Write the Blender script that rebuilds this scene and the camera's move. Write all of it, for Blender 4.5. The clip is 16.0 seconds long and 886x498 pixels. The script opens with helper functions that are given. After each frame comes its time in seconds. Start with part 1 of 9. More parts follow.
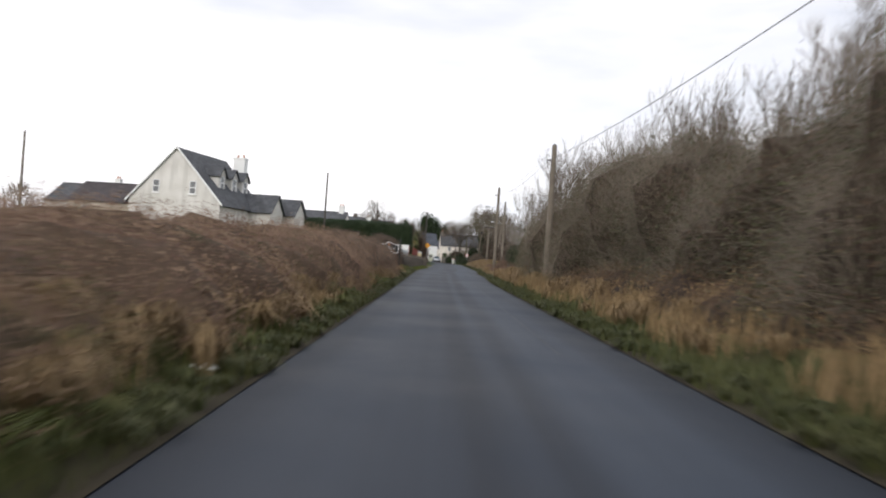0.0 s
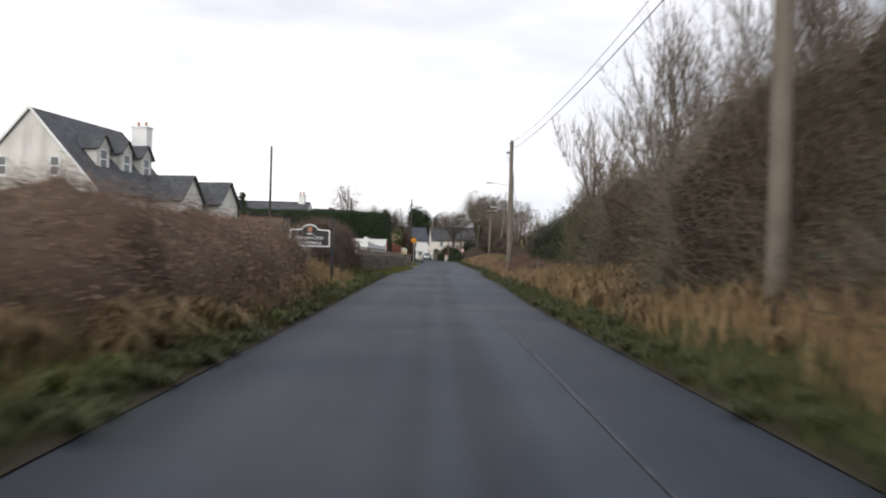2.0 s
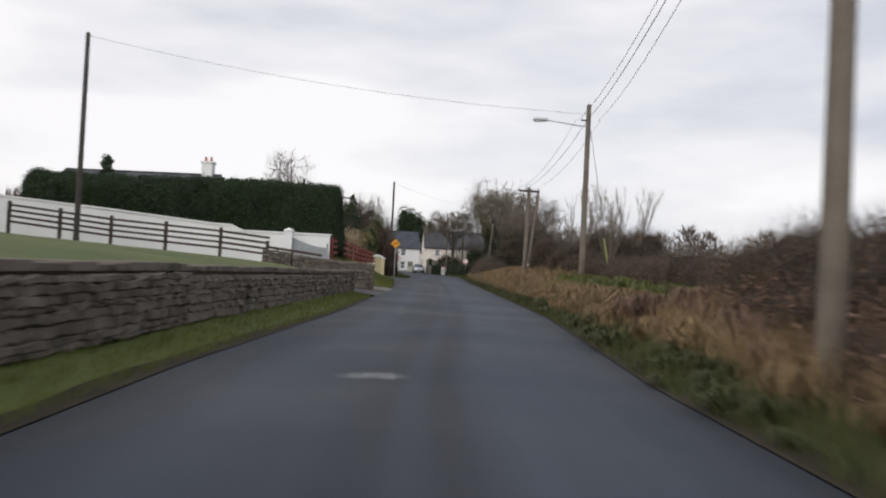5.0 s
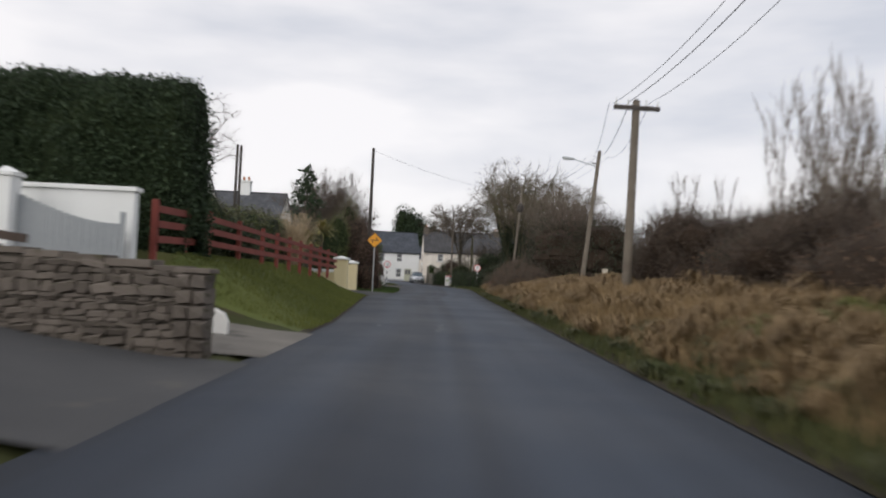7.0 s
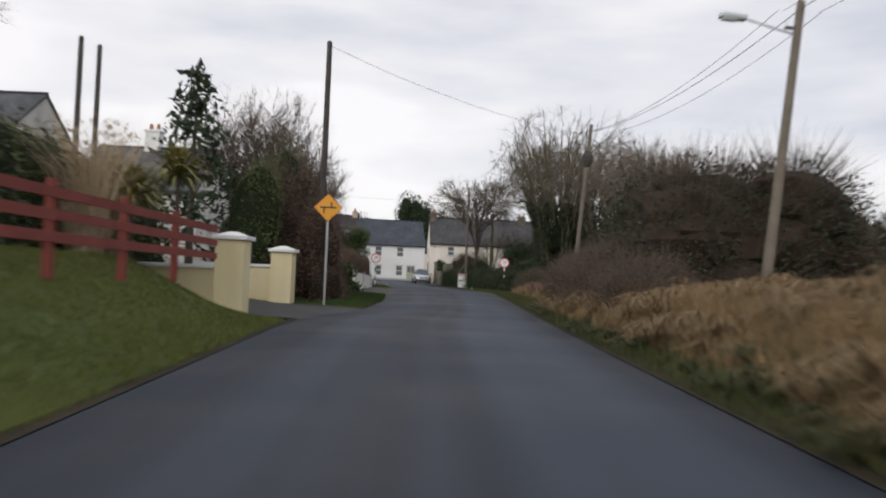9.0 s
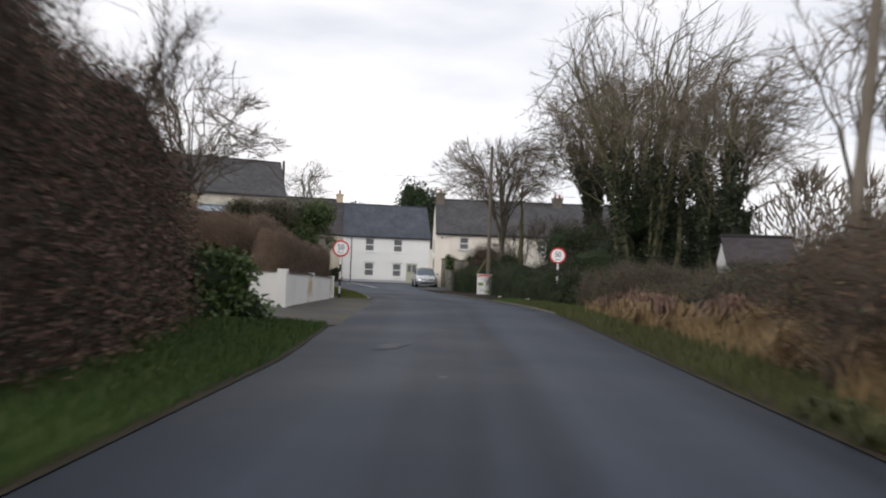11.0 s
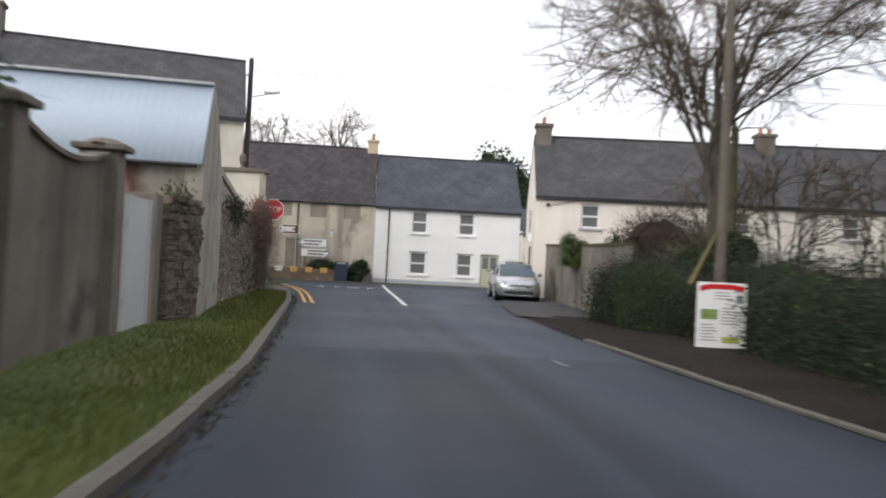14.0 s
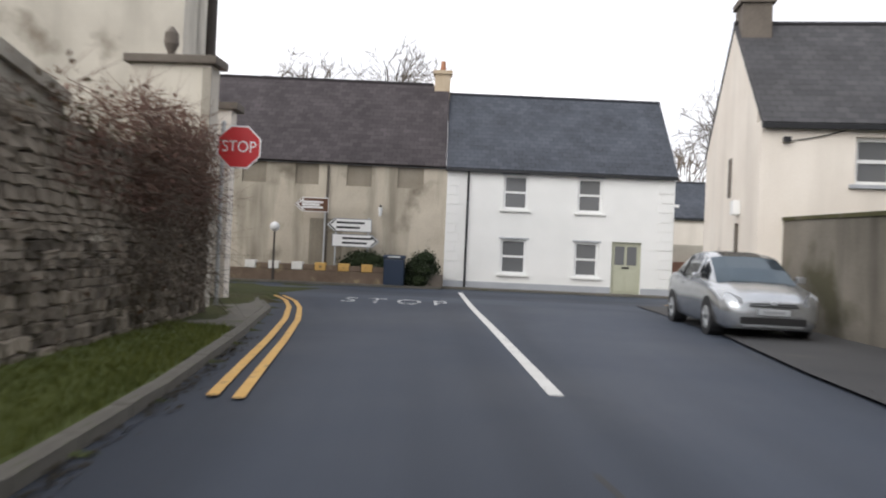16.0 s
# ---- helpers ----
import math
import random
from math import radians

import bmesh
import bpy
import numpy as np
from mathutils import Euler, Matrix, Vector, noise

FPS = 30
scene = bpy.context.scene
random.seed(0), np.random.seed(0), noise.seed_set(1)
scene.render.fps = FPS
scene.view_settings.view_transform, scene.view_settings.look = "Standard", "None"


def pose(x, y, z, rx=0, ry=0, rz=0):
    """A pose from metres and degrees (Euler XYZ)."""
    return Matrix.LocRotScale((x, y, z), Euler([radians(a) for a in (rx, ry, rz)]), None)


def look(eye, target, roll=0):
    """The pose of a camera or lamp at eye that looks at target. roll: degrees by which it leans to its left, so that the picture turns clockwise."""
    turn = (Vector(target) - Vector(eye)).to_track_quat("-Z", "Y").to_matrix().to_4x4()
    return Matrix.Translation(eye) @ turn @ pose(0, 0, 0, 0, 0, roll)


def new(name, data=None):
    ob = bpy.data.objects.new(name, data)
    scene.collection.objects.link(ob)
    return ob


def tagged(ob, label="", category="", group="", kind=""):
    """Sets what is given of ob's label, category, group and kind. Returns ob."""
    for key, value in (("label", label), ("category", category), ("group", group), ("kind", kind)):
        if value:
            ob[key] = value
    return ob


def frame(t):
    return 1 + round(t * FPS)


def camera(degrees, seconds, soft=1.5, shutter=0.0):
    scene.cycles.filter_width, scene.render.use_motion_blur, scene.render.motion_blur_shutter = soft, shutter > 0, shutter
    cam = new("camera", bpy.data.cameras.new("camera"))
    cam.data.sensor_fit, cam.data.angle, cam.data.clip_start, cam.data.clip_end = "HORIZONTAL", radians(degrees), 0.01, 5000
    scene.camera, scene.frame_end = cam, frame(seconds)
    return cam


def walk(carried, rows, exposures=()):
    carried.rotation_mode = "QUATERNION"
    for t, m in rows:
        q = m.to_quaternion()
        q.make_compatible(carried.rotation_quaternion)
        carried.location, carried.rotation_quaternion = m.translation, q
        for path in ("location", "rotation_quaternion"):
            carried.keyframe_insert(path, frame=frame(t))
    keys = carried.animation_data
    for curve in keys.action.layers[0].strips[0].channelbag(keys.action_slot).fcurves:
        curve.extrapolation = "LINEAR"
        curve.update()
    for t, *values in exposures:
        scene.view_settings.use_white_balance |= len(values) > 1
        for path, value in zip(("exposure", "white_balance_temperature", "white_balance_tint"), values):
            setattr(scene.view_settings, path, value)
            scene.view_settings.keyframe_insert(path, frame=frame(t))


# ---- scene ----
# metres; y runs along the lane towards the village, z = 0 is the crown of the lane
cam = camera(60.29, 16.0, soft=2.0, shutter=0.5)
# seconds, eye x, y, z, yaw, pitch, roll
PATH = [
    (0.0, -0.000, 0.000, 1.330, -0.35, 0.64, -4.05),
    (0.5, 0.157, 6.265, 1.313, -0.56, 0.60, -2.59),
    (1.0, 0.288, 12.575, 1.297, -0.91, 0.53, -2.52),
    (1.5, 0.367, 18.748, 1.279, -1.08, 0.40, -2.35),
    (2.0, 0.581, 25.241, 1.254, -0.85, 0.44, -1.57),
    (2.5, 0.482, 31.798, 1.237, -0.98, 0.68, -1.85),
    (2.8, 0.452, 35.792, 1.227, -1.05, 0.83, -2.04),
    (3.0, 0.457, 38.432, 1.223, -1.15, 0.93, -1.92),
    (3.5, 0.559, 44.947, 1.248, -1.13, 1.22, -1.87),
    (3.8, 0.669, 48.947, 1.265, -1.25, 1.23, -2.14),
    (4.0, 0.714, 51.374, 1.278, -1.14, 1.21, -1.99),
    (4.2, 0.760, 53.681, 1.296, -1.20, 1.19, -2.38),
    (6.3, 1.508, 79.271, 1.258, -1.14, 1.78, -3.20),
    (6.5, 1.555, 81.884, 1.263, -1.07, 1.84, -3.37),
    (7.0, 1.581, 88.139, 1.293, -0.86, 1.94, -2.67),
    (7.5, 1.452, 93.797, 1.301, -0.94, 2.01, -1.11),
    (8.0, 1.659, 99.490, 1.270, -0.81, 2.08, -2.31),
    (8.2, 1.758, 101.714, 1.260, -0.58, 1.76, -2.37),
    (10.3, 1.681, 125.242, 1.348, 0.51, 1.79, -1.94),
    (10.5, 1.692, 127.306, 1.325, 0.39, 1.85, -1.45),
    (11.0, 1.645, 132.398, 1.282, 0.56, 1.70, -2.05),
    (11.5, 1.639, 137.607, 1.271, 0.49, 1.55, -3.24),
    (12.0, 1.566, 142.796, 1.281, 0.59, 1.63, -3.30),
    (12.5, 1.299, 148.017, 1.317, 0.74, 1.92, -2.09),
    (13.0, 1.146, 152.718, 1.318, 1.73, 1.79, -2.81),
    (13.5, 0.826, 157.437, 1.335, 4.25, 1.61, -2.44),
    (14.0, 0.195, 162.080, 1.310, 6.46, 1.10, -2.86),
    (14.5, -0.633, 166.350, 1.286, 8.46, 0.32, -2.98),
    (15.0, -1.426, 170.223, 1.271, 10.22, -0.02, -3.38),
    (15.2, -1.745, 171.741, 1.267, 10.75, 0.03, -3.02),
    (15.5, -2.213, 173.852, 1.259, 11.46, -0.00, -2.71),
    (16.0, -3.024, 177.372, 1.241, 11.65, 0.37, -2.53),
]
walk(cam, [(t, pose(x, y, z, 90 + pitch, roll, yaw)) for t, x, y, z, yaw, pitch, roll in PATH],
     exposures=((0.0, -0.02), (2.0, -0.06), (3.5, -0.32), (8.2, -0.38), (10.5, -0.2), (11.5, -0.05), (13.0, 0.15), (14.5, 0.25), (16.0, 0.22)))

# ---- world: bright winter overcast ----
world = bpy.data.worlds.new("sky")
scene.world = world
world.use_nodes = True
wn, wl = world.node_tree.nodes, world.node_tree.links
wn.clear()
SUN_ELEV, SUN_AZ = radians(26), radians(205)
w_out = wn.new("ShaderNodeOutputWorld")
w_bg = wn.new("ShaderNodeBackground")
w_sky = wn.new("ShaderNodeTexSky")
w_sky.sky_type, w_sky.sun_disc = "NISHITA", False
w_sky.sun_elevation, w_sky.sun_rotation = SUN_ELEV, SUN_AZ
w_scale = wn.new("ShaderNodeMix")
w_scale.data_type, w_scale.blend_type = "RGBA", "MULTIPLY"
w_scale.inputs[0].default_value = 1.0
w_scale.inputs[7].default_value = (0.10, 0.10, 0.10, 1)
w_tc = wn.new("ShaderNodeTexCoord")
w_map = wn.new("ShaderNodeMapping")
w_map.inputs["Scale"].default_value = (1.1, 1.1, 4.2)
w_noise = wn.new("ShaderNodeTexNoise")
w_noise.inputs["Scale"].default_value = 1.7
w_noise.inputs["Detail"].default_value = 5.0
w_noise.inputs["Roughness"].default_value = 0.5
w_ramp = wn.new("ShaderNodeValToRGB")
w_ramp.color_ramp.elements[0].position, w_ramp.color_ramp.elements[0].color = 0.34, (0.66, 0.68, 0.75, 1)
w_ramp.color_ramp.elements[1].position, w_ramp.color_ramp.elements[1].color = 0.58, (1.0, 0.975, 0.99, 1)
w_mix = wn.new("ShaderNodeMix")
w_mix.data_type = "RGBA"
w_mix.inputs[0].default_value = 0.93
wl.new(w_tc.outputs["Generated"], w_map.inputs[0])
wl.new(w_map.outputs[0], w_noise.inputs["Vector"])
w_sep = wn.new("ShaderNodeSeparateXYZ")
w_west = wn.new("ShaderNodeMath")
w_west.operation = "MULTIPLY_ADD"
w_west.inputs[1].default_value = -0.16
wl.new(w_tc.outputs["Generated"], w_sep.inputs[0])
wl.new(w_sep.outputs[0], w_west.inputs[0])
wl.new(w_noise.outputs["Fac"], w_west.inputs[2])
wl.new(w_west.outputs[0], w_ramp.inputs[0])
wl.new(w_sky.outputs[0], w_scale.inputs[6])
wl.new(w_scale.outputs[2], w_mix.inputs[6])
wl.new(w_ramp.outputs[0], w_mix.inputs[7])
wl.new(w_mix.outputs[2], w_bg.inputs[0])
w_bg.inputs[1].default_value = 1.3
wl.new(w_bg.outputs[0], w_out.inputs[0])

sun_data = bpy.data.lights.new("sun", "SUN")
sun_data.energy, sun_data.angle, sun_data.color = 1.5, radians(50), (1.0, 0.97, 0.94)
sun = new("sun", sun_data)
sun.matrix_world = look((60 * math.sin(SUN_AZ) * math.cos(SUN_ELEV), 60 * math.cos(SUN_AZ) * math.cos(SUN_ELEV), 60 * math.sin(SUN_ELEV)), (0, 0, 0))

# ---- helpers of this scene ----
rng = np.random.default_rng(7)


def node_mat(name):
    m = bpy.data.materials.new(name)
    m.use_nodes = True
    nt = m.node_tree
    return m, nt.nodes, nt.links, nt.nodes["Principled BSDF"]


def surface(name, c1, c2, scale=3.0, rough=0.8, fine=40.0, bump=0.15, metal=0.0, spots=None, island=0.0, streak=0.0, rand=0.0):
    """Two colours mixed by noise at two scales, with fine relief; spots: (colour, scale, threshold) of stains; streak: vertical run-off marks."""
    m, n, l, b = node_mat(name)
    tc = n.new("ShaderNodeTexCoord")
    big = n.new("ShaderNodeTexNoise")
    big.inputs["Scale"].default_value, big.inputs["Detail"].default_value = scale, 6
    small = n.new("ShaderNodeTexNoise")
    small.inputs["Scale"].default_value, small.inputs["Detail"].default_value = fine, 4
    l.new(tc.outputs["Object"], big.inputs["Vector"])
    l.new(tc.outputs["Object"], small.inputs["Vector"])
    add = n.new("ShaderNodeMath")
    add.operation = "ADD"
    half = n.new("ShaderNodeMath")
    half.operation = "MULTIPLY"
    half.inputs[1].default_value = 0.45
    l.new(small.outputs["Fac"], half.inputs[0])
    l.new(big.outputs["Fac"], add.inputs[0])
    l.new(half.outputs[0], add.inputs[1])
    ramp = n.new("ShaderNodeMapRange")
    ramp.inputs[1].default_value, ramp.inputs[2].default_value = 0.45, 1.0
    l.new(add.outputs[0], ramp.inputs[0])
    fac = ramp.outputs[0]
    if island or rand:
        src = n.new("ShaderNodeNewGeometry") if island else n.new("ShaderNodeObjectInfo")
        out = src.outputs["Random Per Island"] if island else src.outputs["Random"]
        k = island or rand
        mx = n.new("ShaderNodeMix")
        mx.inputs[0].default_value = k
        l.new(fac, mx.inputs[2])
        l.new(out, mx.inputs[3])
        fac = mx.outputs[0]
    mix = n.new("ShaderNodeMix")
    mix.data_type = "RGBA"
    mix.inputs[6].default_value, mix.inputs[7].default_value = (*c1, 1), (*c2, 1)
    l.new(fac, mix.inputs[0])
    col = mix.outputs[2]
    if spots:
        sc, ssc, th = spots
        sn = n.new("ShaderNodeTexNoise")
        sn.inputs["Scale"].default_value, sn.inputs["Detail"].default_value = ssc, 7
        l.new(tc.outputs["Object"], sn.inputs["Vector"])
        sr = n.new("ShaderNodeMapRange")
        sr.inputs[1].default_value, sr.inputs[2].default_value = th, th + 0.12
        l.new(sn.outputs["Fac"], sr.inputs[0])
        sm = n.new("ShaderNodeMix")
        sm.data_type = "RGBA"
        sm.inputs[7].default_value = (*sc, 1)
        l.new(sr.outputs[0], sm.inputs[0])
        l.new(col, sm.inputs[6])
        col = sm.outputs[2]
    if streak:
        mp = n.new("ShaderNodeMapping")
        mp.inputs["Scale"].default_value = (0.85, 0.85, 0.12)
        l.new(tc.outputs["Object"], mp.inputs[0])
        vn = n.new("ShaderNodeTexNoise")
        vn.inputs["Scale"].default_value, vn.inputs["Detail"].default_value = 1.6, 5
        l.new(mp.outputs[0], vn.inputs["Vector"])
        vr = n.new("ShaderNodeMapRange")
        vr.inputs[1].default_value, vr.inputs[2].default_value = 0.48, 0.72
        vr.inputs[3].default_value, vr.inputs[4].default_value = 0.0, streak
        l.new(vn.outputs["Fac"], vr.inputs[0])
        vm = n.new("ShaderNodeMix")
        vm.data_type = "RGBA"
        vm.inputs[7].default_value = (c1[0] * 0.42, c1[1] * 0.42, c1[2] * 0.40, 1)
        l.new(vr.outputs[0], vm.inputs[0])
        l.new(col, vm.inputs[6])
        col = vm.outputs[2]
    l.new(col, b.inputs["Base Color"])
    b.inputs["Roughness"].default_value, b.inputs["Metallic"].default_value = rough, metal
    if rough >= 0.95:
        b.inputs["Specular IOR Level"].default_value = 0.22
    if bump:
        bp = n.new("ShaderNodeBump")
        bp.inputs["Strength"].default_value, bp.inputs["Distance"].default_value = bump, 0.02
        l.new(add.outputs[0], bp.inputs["Height"])
        l.new(bp.outputs[0], b.inputs["Normal"])
    return m


def plain(name, c, rough=0.5, metal=0.0):
    m, n, l, b = node_mat(name)
    b.inputs["Base Color"].default_value = (*c, 1)
    b.inputs["Roughness"].default_value, b.inputs["Metallic"].default_value = rough, metal
    return m


def slate(name, c1, c2, course=0.22, width=0.3):
    """Roof slates: courses with offset joints as relief and slight change of tone, in the roof's own plane (UV in metres)."""
    m, n, l, b = node_mat(name)
    uv = n.new("ShaderNodeUVMap")
    br = n.new("ShaderNodeTexBrick")
    br.inputs["Scale"].default_value = 1.0
    br.inputs["Mortar Size"].default_value = 0.006
    br.inputs["Brick Width"].default_value, br.inputs["Row Height"].default_value = width, course
    br.inputs["Color1"].default_value, br.inputs["Color2"].default_value = (*c1, 1), (*c2, 1)
    br.inputs["Mortar"].default_value = (c1[0] * 0.45, c1[1] * 0.45, c1[2] * 0.45, 1)
    l.new(uv.outputs[0], br.inputs["Vector"])
    no = n.new("ShaderNodeTexNoise")
    no.inputs["Scale"].default_value, no.inputs["Detail"].default_value = 0.9, 8
    l.new(uv.outputs[0], no.inputs["Vector"])
    mr = n.new("ShaderNodeMapRange")
    mr.inputs[1].default_value, mr.inputs[2].default_value = 0.35, 0.75
    mr.inputs[3].default_value, mr.inputs[4].default_value = 0.82, 1.2
    l.new(no.outputs["Fac"], mr.inputs[0])
    mu = n.new("ShaderNodeMix")
    mu.data_type, mu.blend_type = "RGBA", "MULTIPLY"
    mu.inputs[0].default_value = 1.0
    l.new(br.outputs["Color"], mu.inputs[6])
    l.new(mr.outputs[0], mu.inputs[7])
    l.new(mu.outputs[2], b.inputs["Base Color"])
    b.inputs["Roughness"].default_value = 0.75
    b.inputs["Specular IOR Level"].default_value = 0.3
    bp = n.new("ShaderNodeBump")
    bp.inputs["Strength"].default_value, bp.inputs["Distance"].default_value = 0.5, 0.015
    l.new(br.outputs["Fac"], bp.inputs["Height"])
    bp.invert = True
    l.new(bp.outputs[0], b.inputs["Normal"])
    return m


def mesh_from(name, verts, faces, material, smooth=False):
    me = bpy.data.meshes.new(name)
    me.from_pydata(verts, [], faces)
    if smooth:
        me.polygons.foreach_set("use_smooth", [True] * len(me.polygons))
    me.materials.append(material)
    return me


def big_mesh(name, verts, faces, material):
    """Fast mesh from numpy arrays whose faces all have the same number of corners."""
    me = bpy.data.meshes.new(name)
    nv, (nf, k) = len(verts), faces.shape
    me.vertices.add(nv)
    me.vertices.foreach_set("co", np.asarray(verts, dtype=np.float32).ravel())
    me.loops.add(nf * k)
    me.loops.foreach_set("vertex_index", faces.ravel().astype(np.int32))
    me.polygons.add(nf)
    me.polygons.foreach_set("loop_start", np.arange(0, nf * k, k, dtype=np.int32))
    me.update(calc_edges=True)
    me.materials.append(material)
    return me


def thing(name, label, category, at=(0, 0, 0), turn=0.0, group="", kind=""):
    ob = new(name)
    ob.empty_display_size = 0.2
    ob.matrix_world = pose(*at, 0, 0, turn)
    return tagged(ob, label, category, group, kind)


def part(name, geo, material, parent, label=""):
    """One mesh object under a thing or a part; geo: a bmesh or a mesh."""
    if isinstance(geo, bmesh.types.BMesh):
        me = bpy.data.meshes.new(name)
        bmesh.ops.recalc_face_normals(geo, faces=geo.faces)
        geo.to_mesh(me)
        geo.free()
        me.materials.append(material)
    else:
        me = geo
    ob = new(name, me)
    ob.parent = parent
    if name in ("twig_growth", "foliage", "dead_foliage", "stem_growth", "branchwork", "plumage", "stalk_growth"):
        tagged(ob, kind="stuff")
    return tagged(ob, label)


def whole(name, geo, material, label, category, at=(0, 0, 0), turn=0.0, group="", kind=""):
    """One mesh object that is a thing of its own."""
    ob = part(name, geo, material, None)
    ob.matrix_world = pose(*at, 0, 0, turn)
    return tagged(ob, label, category, group, kind)


def box(bm, x0, x1, y0, y1, z0, z1, bevel=0.0):
    vs = bmesh.ops.create_cube(bm, size=1.0)["verts"]
    for v in vs:
        v.co = Vector(((x0 + x1) / 2 + v.co.x * (x1 - x0), (y0 + y1) / 2 + v.co.y * (y1 - y0), (z0 + z1) / 2 + v.co.z * (z1 - z0)))
    if bevel:
        es = list({e for v in vs for e in v.link_edges})
        bmesh.ops.bevel(bm, geom=es, offset=bevel, segments=2, affect="EDGES", profile=0.7)
    return bm


def boxes(*dims, bevel=0.0):
    bm = bmesh.new()
    for d in dims:
        box(bm, *d, bevel=bevel)
    return bm


def tube(bm, p0, p1, r0, r1=None, n=10, caps=True):
    p0, p1 = Vector(p0), Vector(p1)
    r1 = r0 if r1 is None else r1
    q = (p1 - p0).to_track_quat("Z", "Y").to_matrix()
    ring = []
    for p, r in ((p0, r0), (p1, r1)):
        ring.append([bm.verts.new(p + q @ Vector((r * math.cos(2 * math.pi * i / n), r * math.sin(2 * math.pi * i / n), 0))) for i in range(n)])
    for i in range(n):
        bm.faces.new((ring[0][i], ring[0][(i + 1) % n], ring[1][(i + 1) % n], ring[1][i]))
    if caps:
        bm.faces.new(list(reversed(ring[0])))
        bm.faces.new(ring[1])
    return bm


def tubed(p0, p1, r0, r1=None, n=10):
    return tube(bmesh.new(), p0, p1, r0, r1, n)


def extrude_poly(bm, pts, y0, y1):
    """A polygon in x, z drawn out from y0 to y1."""
    a = [bm.verts.new((x, y0, z)) for x, z in pts]
    b = [bm.verts.new((x, y1, z)) for x, z in pts]
    bm.faces.new(a)
    bm.faces.new(list(reversed(b)))
    for i in range(len(pts)):
        j = (i + 1) % len(pts)
        bm.faces.new((a[j], a[i], b[i], b[j]))
    return bm


def interp(v, xs, ys):
    return float(np.interp(v, xs, ys))


def writing(name, text, size, material, parent, m, sx=1.0, label=""):
    """Raised lettering in the built-in font as a mesh part; m: its place under the parent."""
    cu = bpy.data.curves.new(name, "FONT")
    cu.body, cu.size, cu.extrude = text, size, 0.002
    cu.align_x, cu.align_y = "CENTER", "CENTER"
    tmp = new("lettering_source", cu)
    me = bpy.data.meshes.new_from_object(tmp.evaluated_get(bpy.context.evaluated_depsgraph_get()))
    bpy.data.objects.remove(tmp)
    me.materials.clear()
    me.materials.append(material)
    ob = new(name, me)
    ob.parent = parent
    ob.matrix_basis = m @ Matrix.Diagonal((sx, 1, 1, 1))
    return tagged(ob, label)

# ---- materials ----
M_SOIL = surface("earth_and_grass", (0.029, 0.038, 0.010), (0.062, 0.064, 0.023), 0.35, 0.95, 6.0, 0.4, spots=((0.052, 0.042, 0.024), 0.8, 0.58))
M_LITTER = surface("leaf_litter", (0.018, 0.015, 0.010), (0.046, 0.038, 0.022), 1.2, 0.95, 14.0, 0.5)
M_LAWN = surface("mown_grass", (0.037, 0.061, 0.009), (0.094, 0.112, 0.020), 0.3, 0.9, 18.0, 0.4, spots=((0.088, 0.072, 0.028), 0.5, 0.64))
M_GRASS_GREEN = surface("green_blades", (0.042, 0.062, 0.010), (0.128, 0.130, 0.027), 0.4, 0.75, 9.0, 0.0, island=0.5)
M_GRASS_MOSS = surface("mossy_blades", (0.052, 0.076, 0.012), (0.155, 0.165, 0.030), 0.4, 0.75, 9.0, 0.0, island=0.5)
M_GRASS_DEEP = surface("deep_green_blades", (0.021, 0.050, 0.008), (0.068, 0.112, 0.019), 0.4, 0.7, 9.0, 0.0, island=0.5)
M_GRASS_VERGE = surface("verge_blades", (0.024, 0.042, 0.007), (0.090, 0.085, 0.026), 0.5, 0.8, 9.0, 0.0, island=0.6)
M_GRASS_DEAD = surface("dead_grass", (0.122, 0.078, 0.036), (0.355, 0.248, 0.124), 0.25, 0.85, 6.0, 0.0, island=0.55)
M_BRACKEN = surface("dead_bracken", (0.058, 0.036, 0.024), (0.187, 0.117, 0.072), 0.30, 0.9, 5.0, 0.0, island=0.5, spots=((0.078, 0.076, 0.031), 0.30, 0.60))
M_BANK = surface("mixed_bank_growth", (0.108, 0.070, 0.048), (0.375, 0.258, 0.170), 0.30, 0.9, 3.0, 0.0, island=0.45, spots=((0.070, 0.070, 0.026), 0.42, 0.56))
M_BRACKEN_RED = surface("russet_bramble", (0.118, 0.070, 0.054), (0.250, 0.150, 0.112), 0.4, 0.9, 5.0, 0.0, island=0.55)
# near-black brown: the shade deep inside a thicket, put into its core's colour
M_CORE = surface("shaded_thicket_core", (0.019, 0.014, 0.010), (0.052, 0.036, 0.025), 0.8, 1.0, 7.0, 0.6)
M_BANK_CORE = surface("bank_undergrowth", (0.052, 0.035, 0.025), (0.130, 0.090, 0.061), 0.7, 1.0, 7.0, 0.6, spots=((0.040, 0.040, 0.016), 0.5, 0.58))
M_HEDGE_BRIGHT = surface("bright_hedge_leaves", (0.054, 0.074, 0.018), (0.140, 0.153, 0.043), 0.5, 0.6, 9.0, 0.0, island=0.6)
# near-black green: the same inner shade, painted on evergreen cores
M_CORE_GREEN = surface("shaded_hedge_core", (0.008, 0.014, 0.006), (0.022, 0.032, 0.012), 0.8, 1.0, 7.0, 0.6)
M_TWIG = surface("winter_twigs", (0.068, 0.053, 0.039), (0.170, 0.136, 0.102), 0.5, 0.9, 8.0, 0.0, island=0.5)
M_TWIG_DARK = surface("dark_twigs", (0.038, 0.029, 0.022), (0.111, 0.081, 0.058), 0.5, 0.9, 8.0, 0.0, island=0.5)
